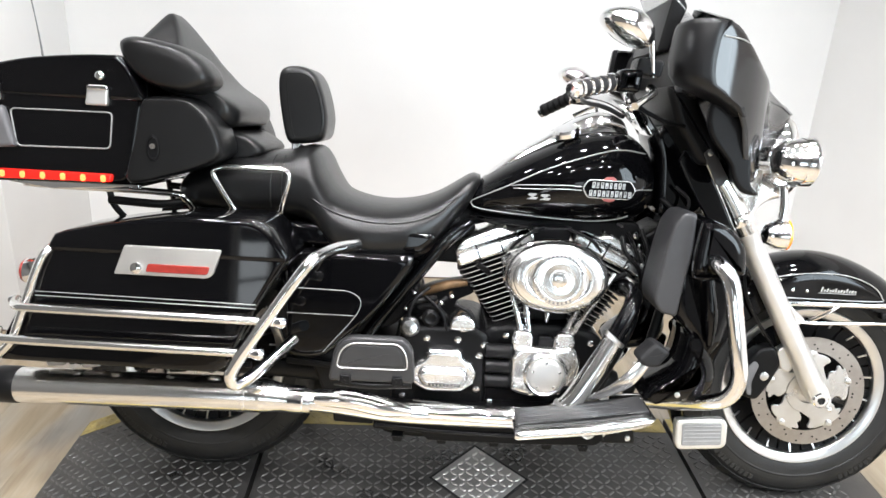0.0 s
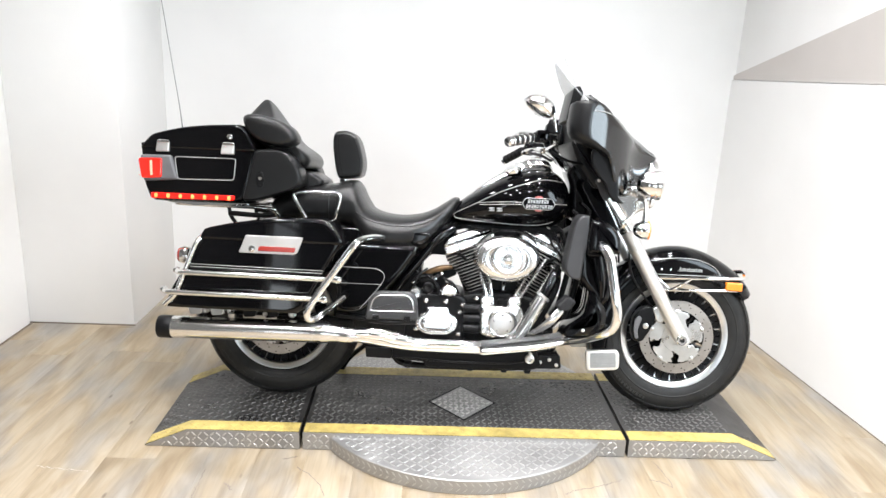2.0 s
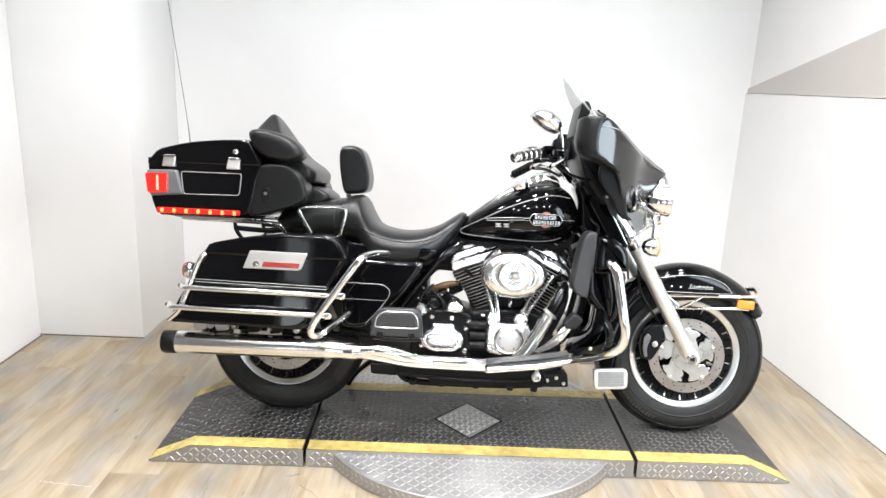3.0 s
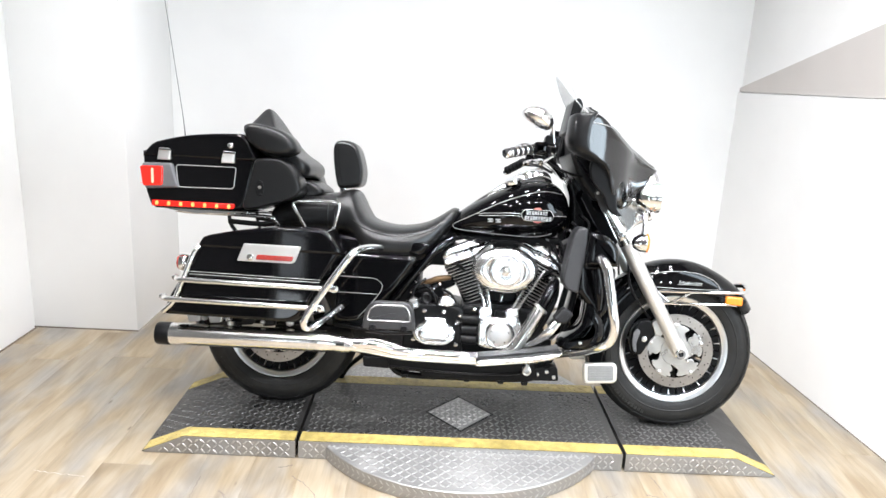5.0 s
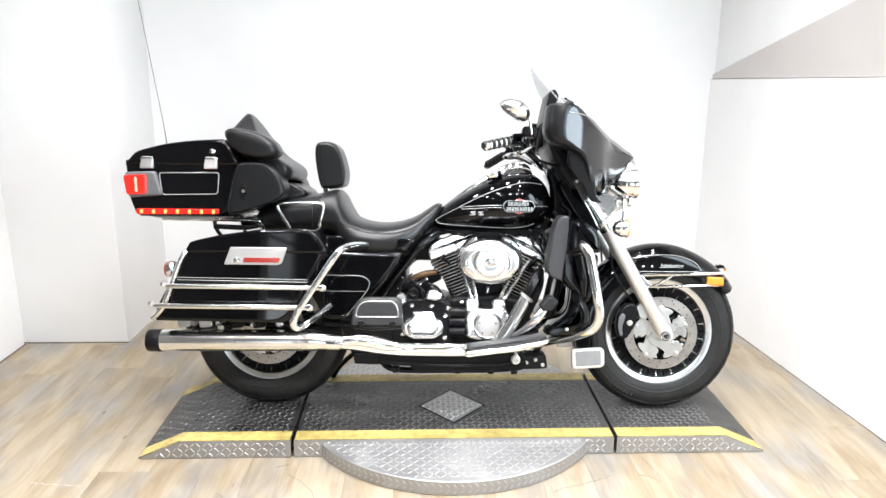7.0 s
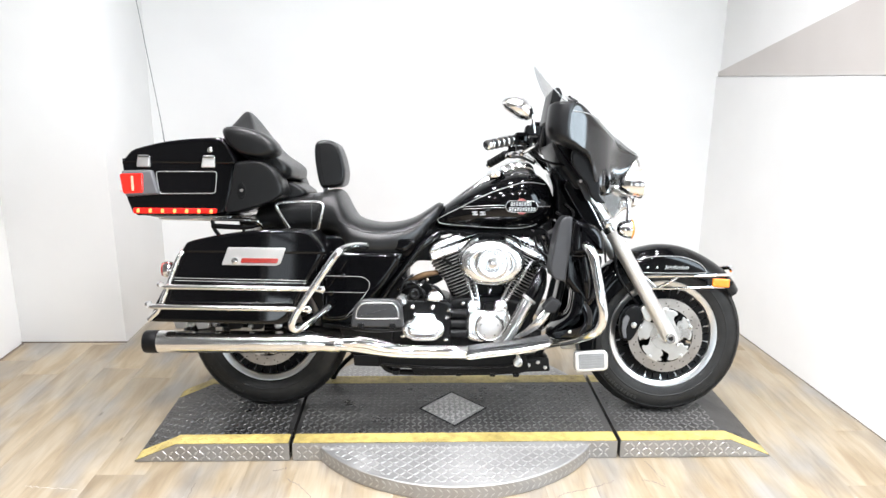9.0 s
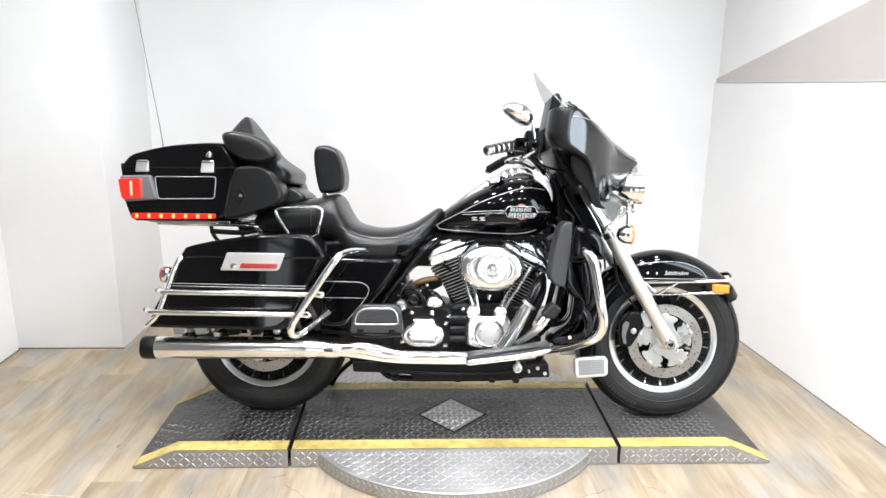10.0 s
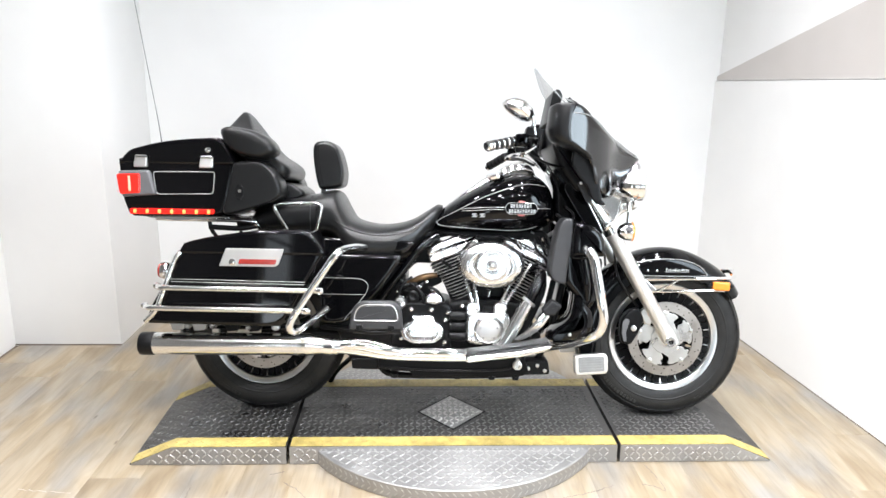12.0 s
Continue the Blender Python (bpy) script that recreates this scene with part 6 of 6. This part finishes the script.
part("coil_cover", lathe([(0.020, 0.0), (0.022, 0.012), (0.014, 0.018), (0.008, 0.014), (0.001, 0.014)], (-0.208, -0.14, 0.478), (0, -1, 0), 24), ENGINE, box_ob)
part("bronze_sleeve", tube([(-0.235, -0.05, 0.515), (-0.20, -0.06, 0.532), (-0.165, -0.065, 0.545), (-0.12, -0.06, 0.552)], [0.009, 0.012, 0.012, 0.010], 12), BRONZE, box_ob, "bronze woven hose sleeve")
part("battery_tray", slab(rounded([(-0.40, 0.57), (-0.24, 0.60), (-0.24, 0.50), (-0.30, 0.44), (-0.42, 0.40)], 0.02), 0.11, -0.11, 0.01), ENGINE, engine)
part("oil_pan", slab(rounded([(-0.30, 0.252), (0.20, 0.238), (0.19, 0.205), (0.14, 0.185), (-0.24, 0.180), (-0.29, 0.205)], 0.012), 0.09, -0.09, 0.01), ENGINE, engine)
part("lower_bracket", slab(rounded([(-0.445, 0.232), (-0.34, 0.232), (-0.34, 0.190), (-0.44, 0.192)], 0.006), -0.06, -0.15, 0.004), SATIN, frame_ob)
part("lower_bracket", slab(rounded([(0.185, 0.235), (0.310, 0.245), (0.318, 0.190), (0.205, 0.185)], 0.008), -0.08, -0.18, 0.005), SATIN, frame_ob)
for u, w in ((0.235, 0.213), (0.27, 0.225), (0.298, 0.205)):
    part("bracket_bolt", lathe([(0.007, 0), (0.007, 0.006), (0.0005, 0.008)], (u, -0.179, w), (0, -1, 0), 14), DULL, frame_ob)
part("board_hinge", lathe([(0.017, 0), (0.017, 0.018), (0.010, 0.021), (0.008, 0.010), (0.001, 0.010)], (0.190, -0.205, 0.232), (0, -1, 0), 24), DULL, frame_ob, "metal ring bracket")

# ---- floorboards and pedals ----
for s in (-1, 1):
    fb = part("passenger_footboard", slab(rounded([(-0.424, 0.384), (-0.412, 0.462), (-0.385, 0.486), (-0.262, 0.488), (-0.240, 0.464), (-0.233, 0.386)], [0.006, 0.02, 0.02, 0.02, 0.02, 0.006]), s * 0.338, s * 0.366, 0.006), SHIELDGREY, bike, "folded black rubber passenger footboard with white piping")
    ring = rounded([(-0.407, 0.416), (-0.398, 0.456), (-0.375, 0.474), (-0.272, 0.476), (-0.255, 0.456), (-0.249, 0.418)], 0.014)
    part("board_piping", tube([(p[0], s * 0.367, p[1]) for p in ring] + [(ring[0][0], s * 0.367, ring[0][1])], 0.0020, 6, 1), BADGE, fb)
    part("board_pad", slab(inset(ring, 0.006), s * 0.363, s * 0.3685, 0.002, 2), SHIELDGREY, fb)
    for u in (-0.385, -0.272):
        part("board_clip", slab(rounded([(u - 0.013, 0.382), (u + 0.013, 0.382), (u + 0.011, 0.402), (u - 0.011, 0.402)], 0.003), s * 0.360, s * 0.374, 0.003), SATIN, fb)
    part("board_bar", tube([(-0.41, s * 0.35, 0.378), (-0.33, s * 0.352, 0.374), (-0.24, s * 0.35, 0.380)], 0.009, 10), SATIN, fb)
    rf = part("rider_floorboard", slab(rounded([(-0.008, 0.276), (0.19, 0.302), (0.276, 0.322), (0.300, 0.340), (0.297, 0.347), (0.272, 0.340), (0.185, 0.322), (-0.008, 0.297)], 0.005), s * 0.270, s * 0.392, 0.009), MUFFLER, bike, "chrome-edged rider floorboard with black rubber")
    part("board_rubber", slab(rounded([(0.000, 0.2965), (0.185, 0.321), (0.272, 0.339), (0.290, 0.347), (0.288, 0.354), (0.266, 0.348), (0.175, 0.330), (-0.002, 0.306)], 0.003), s * 0.272, s * 0.362, 0.004), SHIELDGREY, rf, "grey-black ribbed floorboard rubber")
    for k in range(4):
        v = s * (0.286 + 0.020 * k)
        part("board_rib", tube([(0.006, v, 0.3062), (0.10, v, 0.3190), (0.175, v, 0.3296), (0.250, v, 0.3438)], 0.0018, 6), SHIELDGREY, rf)
    part("board_bracket", tube([(0.19, s * 0.17, 0.23), (0.19, s * 0.24, 0.27), (0.17, s * 0.30, 0.305)], 0.013, 12), CHROME, rf)
ped = part("brake_pedal", tube([(0.160, -0.255, 0.325), (0.215, -0.280, 0.362), (0.250, -0.300, 0.398), (0.282, -0.298, 0.436), (0.300, -0.290, 0.462)], [0.006, 0.012, 0.016, 0.013, 0.008], 14, flat=0.4), POLISH, bike, "bright polished brake pedal")
part("pedal_pad", slab(rounded([(0.266, 0.454), (0.304, 0.494), (0.340, 0.473), (0.314, 0.436), (0.280, 0.436)], 0.010), -0.250, -0.312, 0.008), PAD, ped, "black rubber pedal pad")

# ---- leg shields, guards and highway pegs ----
for s in (-1, 1):
    leg = new("leg_shield")
    leg.parent = bike
    tagged(leg, "glossy black lower fairing with matte vent strip")
    part("glove_box", slab(rounded([(0.380, 0.772), (0.400, 0.778), (0.446, 0.762), (0.486, 0.726), (0.494, 0.652), (0.440, 0.650), (0.372, 0.648), (0.372, 0.70)], [0.01, 0.02, 0.03, 0.03, 0.012, 0.012, 0.012, 0.01]), s * 0.15, s * 0.300, 0.022, 4), BLACK, leg)
    part("box_seam", tube([(0.378, s * 0.298, 0.770), (0.369, s * 0.298, 0.71), (0.370, s * 0.298, 0.655), (0.384, s * 0.298, 0.646), (0.43, s * 0.298, 0.647)], 0.003, 8), BLACK, leg)
    part("shield_panel", slab(rounded([(0.350, 0.765), (0.378, 0.768), (0.376, 0.645), (0.490, 0.645), (0.482, 0.560), (0.466, 0.480), (0.430, 0.440), (0.398, 0.500), (0.352, 0.545), (0.345, 0.65)], 0.015), s * 0.14, s * 0.272, 0.018, 4), BLACK, leg)
    part("vent_strip", slab(rounded([(0.326, 0.762), (0.344, 0.788), (0.373, 0.788), (0.374, 0.70), (0.366, 0.652), (0.358, 0.600), (0.353, 0.548), (0.312, 0.556), (0.295, 0.588), (0.302, 0.640), (0.314, 0.715)], [0.008, 0.010, 0.006, 0.03, 0.03, 0.03, 0.006, 0.012, 0.015, 0.03, 0.03]), s * 0.16, s * 0.280, 0.007, 3), VENT, leg, "matte grey-black vent strip")
    part("lower_pod", slab(spline([(0.395, 0.515), (0.440, 0.470), (0.462, 0.420), (0.452, 0.370), (0.412, 0.345), (0.350, 0.335), (0.300, 0.340), (0.318, 0.375), (0.372, 0.420), (0.385, 0.470)], 3, True), s * 0.12, s * 0.285, 0.03, 4), BLACK, leg)
    part("shield_rib", tube([(0.415, s * 0.285, 0.640), (0.428, s * 0.288, 0.56), (0.432, s * 0.285, 0.49)], [0.010, 0.014, 0.008], 10), BLACK, leg)
    part("pod_bolt", lathe([(0.006, 0), (0.006, 0.004), (0.0005, 0.006)], (0.372, s * 0.284, 0.365), (0, s, 0), 14), DULL, leg)
    guard = part("engine_guard", tube([(0.400, s * 0.10, 0.675), (0.412, s * 0.22, 0.682), (0.420, s * 0.315, 0.680), (0.438, s * 0.345, 0.650), (0.452, s * 0.355, 0.580), (0.466, s * 0.362, 0.500), (0.476, s * 0.360, 0.440), (0.468, s * 0.345, 0.392), (0.442, s * 0.310, 0.362), (0.390, s * 0.230, 0.325), (0.330, s * 0.160, 0.298), (0.27, s * 0.11, 0.27)], 0.0185, 16), CHROME, bike, "chrome tubular engine guard")
    peg = part("highway_peg", slab(rounded([(0.402, 0.274), (0.520, 0.282), (0.530, 0.268), (0.532, 0.214), (0.520, 0.204), (0.414, 0.196), (0.406, 0.211)], 0.010), s * 0.190, s * 0.215, 0.006), FORK, guard, "flat bright highway peg with grey ribbed pad")
    part("peg_pad", slab(rounded([(0.418, 0.266), (0.514, 0.272), (0.518, 0.216), (0.422, 0.208)], 0.006), s * 0.213, s * 0.217, 0.002, 2), PEGPAD, peg)
    for k in range(5):
        w = 0.2185 + 0.0095 * k
        part("pad_rib", slab([(0.426, w), (0.512, w + 0.006), (0.512, w + 0.009), (0.426, w + 0.003)], s * 0.2165, s * 0.2185, 0.0005, 1), PEGPAD, peg)
    part("peg_arm", slab(rounded([(0.420, 0.30), (0.468, 0.38), (0.486, 0.37), (0.47, 0.262), (0.43, 0.262)], 0.008), s * 0.175, s * 0.200, 0.004), BLACK, guard)
part("regulator", slab(rounded([(0.355, 0.55), (0.385, 0.55), (0.40, 0.64), (0.37, 0.64)], 0.006), 0.09, -0.09, 0.006), ENGINE, engine)
part("horn_cover", slab(rounded([(0.30, 0.70), (0.36, 0.74), (0.37, 0.66), (0.31, 0.63)], 0.015), 0.06, -0.10, 0.012), ENGINE, engine)
part("wiring_loom", slab(rounded([(-0.130, 0.728), (0.10, 0.728), (0.30, 0.735), (0.318, 0.700), (0.30, 0.655), (0.235, 0.690), (0.15, 0.694), (0.12, 0.672), (0.06, 0.672), (0.035, 0.700), (-0.06, 0.702)], 0.008), 0.06, -0.06, 0.008), ENGINE, engine)
part("top_mount", slab(rounded([(0.03, 0.712), (0.135, 0.712), (0.12, 0.640), (0.05, 0.640)], 0.006), 0.05, -0.09, 0.006), ENGINE, engine)
for u, w in ((0.262, 0.668), (0.285, 0.640), (0.305, 0.672), (0.292, 0.70)):
    part("mount_bolt", lathe([(0.010, -0.012), (0.011, 0.010), (0.006, 0.014), (0.0005, 0.014)], (u, -0.085, w), (0.2, -1, 0.2), 16), CHROME, engine)
part("lower_cover", slab(rounded([(-0.52, 0.385), (-0.29, 0.40), (-0.27, 0.25), (-0.33, 0.20), (-0.46, 0.235)], 0.015), 0.12, -0.14, 0.01), SATIN, frame_ob)

# ---- hoses, cables and small fittings round the engine ----
for pts, r, mat in (
    ([(-0.245, -0.145, 0.43), (-0.262, -0.155, 0.47), (-0.250, -0.150, 0.52), (-0.215, -0.130, 0.55)], 0.0045, SATIN),
    ([(-0.165, -0.155, 0.45), (-0.185, -0.160, 0.50), (-0.225, -0.140, 0.53)], 0.0040, ENGINE),
    ([(-0.09, -0.15, 0.46), (-0.115, -0.16, 0.50), (-0.15, -0.15, 0.515)], 0.0050, SATIN),
    ([(0.30, -0.10, 0.72), (0.32, -0.12, 0.66), (0.315, -0.11, 0.60), (0.335, -0.10, 0.54)], 0.0060, SATIN),
    ([(0.27, -0.09, 0.71), (0.285, -0.115, 0.675), (0.30, -0.12, 0.64)], 0.0045, ENGINE),
    ([(0.335, -0.12, 0.80), (0.36, -0.14, 0.775), (0.35, -0.14, 0.73)], 0.0060, SATIN),
    ([(0.37, -0.11, 0.83), (0.40, -0.13, 0.80), (0.39, -0.13, 0.76)], 0.0045, SATIN),
):
    part("engine_hose", tube(pts, r, 10), mat, engine)
for u, v, w, r in ((0.045, -0.155, 0.412, 0.006), (0.112, -0.158, 0.416, 0.006), (-0.02, -0.150, 0.444, 0.007), (0.195, -0.13, 0.43, 0.008), (0.222, -0.128, 0.36, 0.008), (0.205, -0.128, 0.28, 0.008), (-0.05, -0.150, 0.27, 0.007), (-0.27, -0.150, 0.275, 0.007)):
    part("case_bolt", lathe([(r, -0.004), (r, 0.006), (r * 0.5, 0.008), (0.0005, 0.008)], (u, v, w), (0, -1, 0), 14), CHROME, engine)
part("shift_rod", tube([(-0.24, -0.185, 0.275), (-0.10, -0.190, 0.268), (0.02, -0.195, 0.272)], 0.0045, 8), CHROME, engine)
part("ignition_lead", tube([(-0.02, -0.11, 0.655), (0.01, -0.13, 0.69), (0.06, -0.10, 0.712)], 0.0038, 8), SATIN, engine)
part("ignition_lead", tube([(0.205, -0.11, 0.66), (0.175, -0.13, 0.69), (0.12, -0.10, 0.712)], 0.0038, 8), SATIN, engine)
part("valley_block", slab(rounded([(0.025, 0.465), (0.140, 0.465), (0.150, 0.545), (0.015, 0.545)], 0.012), 0.06, -0.085, 0.008), ENGINE, engine)
part("valley_fitting", tube([(0.082, -0.10, 0.515), (0.084, -0.112, 0.495), (0.082, -0.118, 0.475)], [0.006, 0.009, 0.005], 12), CHROME, engine)
part("electrical_caddy", slab(rounded([(-0.285, 0.49), (-0.215, 0.530), (-0.150, 0.547), (-0.108, 0.552), (-0.098, 0.520), (-0.150, 0.494), (-0.10, 0.430), (-0.26, 0.43)], 0.008), 0.03, -0.04, 0.006), ENGINE, engine)
for pts, r in (
    ([(-0.30, -0.08, 0.50), (-0.262, -0.10, 0.535), (-0.235, -0.09, 0.575), (-0.21, -0.07, 0.61)], 0.005),
    ([(-0.155, -0.12, 0.455), (-0.175, -0.14, 0.475), (-0.19, -0.13, 0.505), (-0.17, -0.12, 0.525)], 0.006),
    ([(0.255, -0.10, 0.70), (0.265, -0.12, 0.66), (0.30, -0.12, 0.62), (0.315, -0.10, 0.56)], 0.005),
):
    part("engine_hose", tube(pts, r, 10), SATIN, engine)
part("oil_tank", slab(rounded([(-0.31, 0.66), (-0.05, 0.69), (-0.085, 0.612), (-0.138, 0.594), (-0.205, 0.596), (-0.262, 0.535), (-0.31, 0.49)], 0.010), 0.09, -0.03, 0.008), ENGINE, engine)
# small bolts and clips scattered over cases and brackets
rng = random.Random(8)
for k in range(26):
    u, w = (rng.uniform(-0.30, -0.10), rng.uniform(0.445, 0.535)) if k < 14 else (rng.uniform(0.215, 0.315), rng.uniform(0.60, 0.73))
    r = rng.uniform(0.003, 0.0065)
    part("small_bolt", lathe([(r, -0.02), (r, 0.006), (r * 0.5, 0.008), (0.0005, 0.008)], (u, -0.125 if k < 14 else -0.10, w), (rng.uniform(-0.3, 0.3), -1, rng.uniform(-0.2, 0.4)), 10), CHROME if k % 3 else DULL, engine)
# fittings under the saddlebags and the seat
for s in (-1, 1):
    for u, w, r in ((-1.02, 0.374, 0.010), (-0.93, 0.378, 0.012), (-0.80, 0.372, 0.009), (-0.70, 0.376, 0.014)):
        part("mount_stud", lathe([(r, 0), (r, 0.018), (r * 0.6, 0.024), (0.0005, 0.024)], (u, s * 0.285, w), (0, s, 0), 14), DULL, frame_ob)
    part("mount_rail", tube([(-1.06, s * 0.27, 0.372), (-0.85, s * 0.27, 0.366), (-0.62, s * 0.26, 0.372)], 0.007, 8), SATIN, frame_ob)
    part("shock_body", tube([(-0.62, s * 0.135, 0.55), (-0.68, s * 0.135, 0.44), (-0.72, s * 0.135, 0.34)], 0.022, 14), SATIN, frame_ob)
    part("belt_guard", slab(rounded([(-0.56, 0.365), (-0.40, 0.350), (-0.40, 0.335), (-0.56, 0.345)], 0.004), s * 0.15, s * 0.165, 0.003), SATIN, frame_ob)
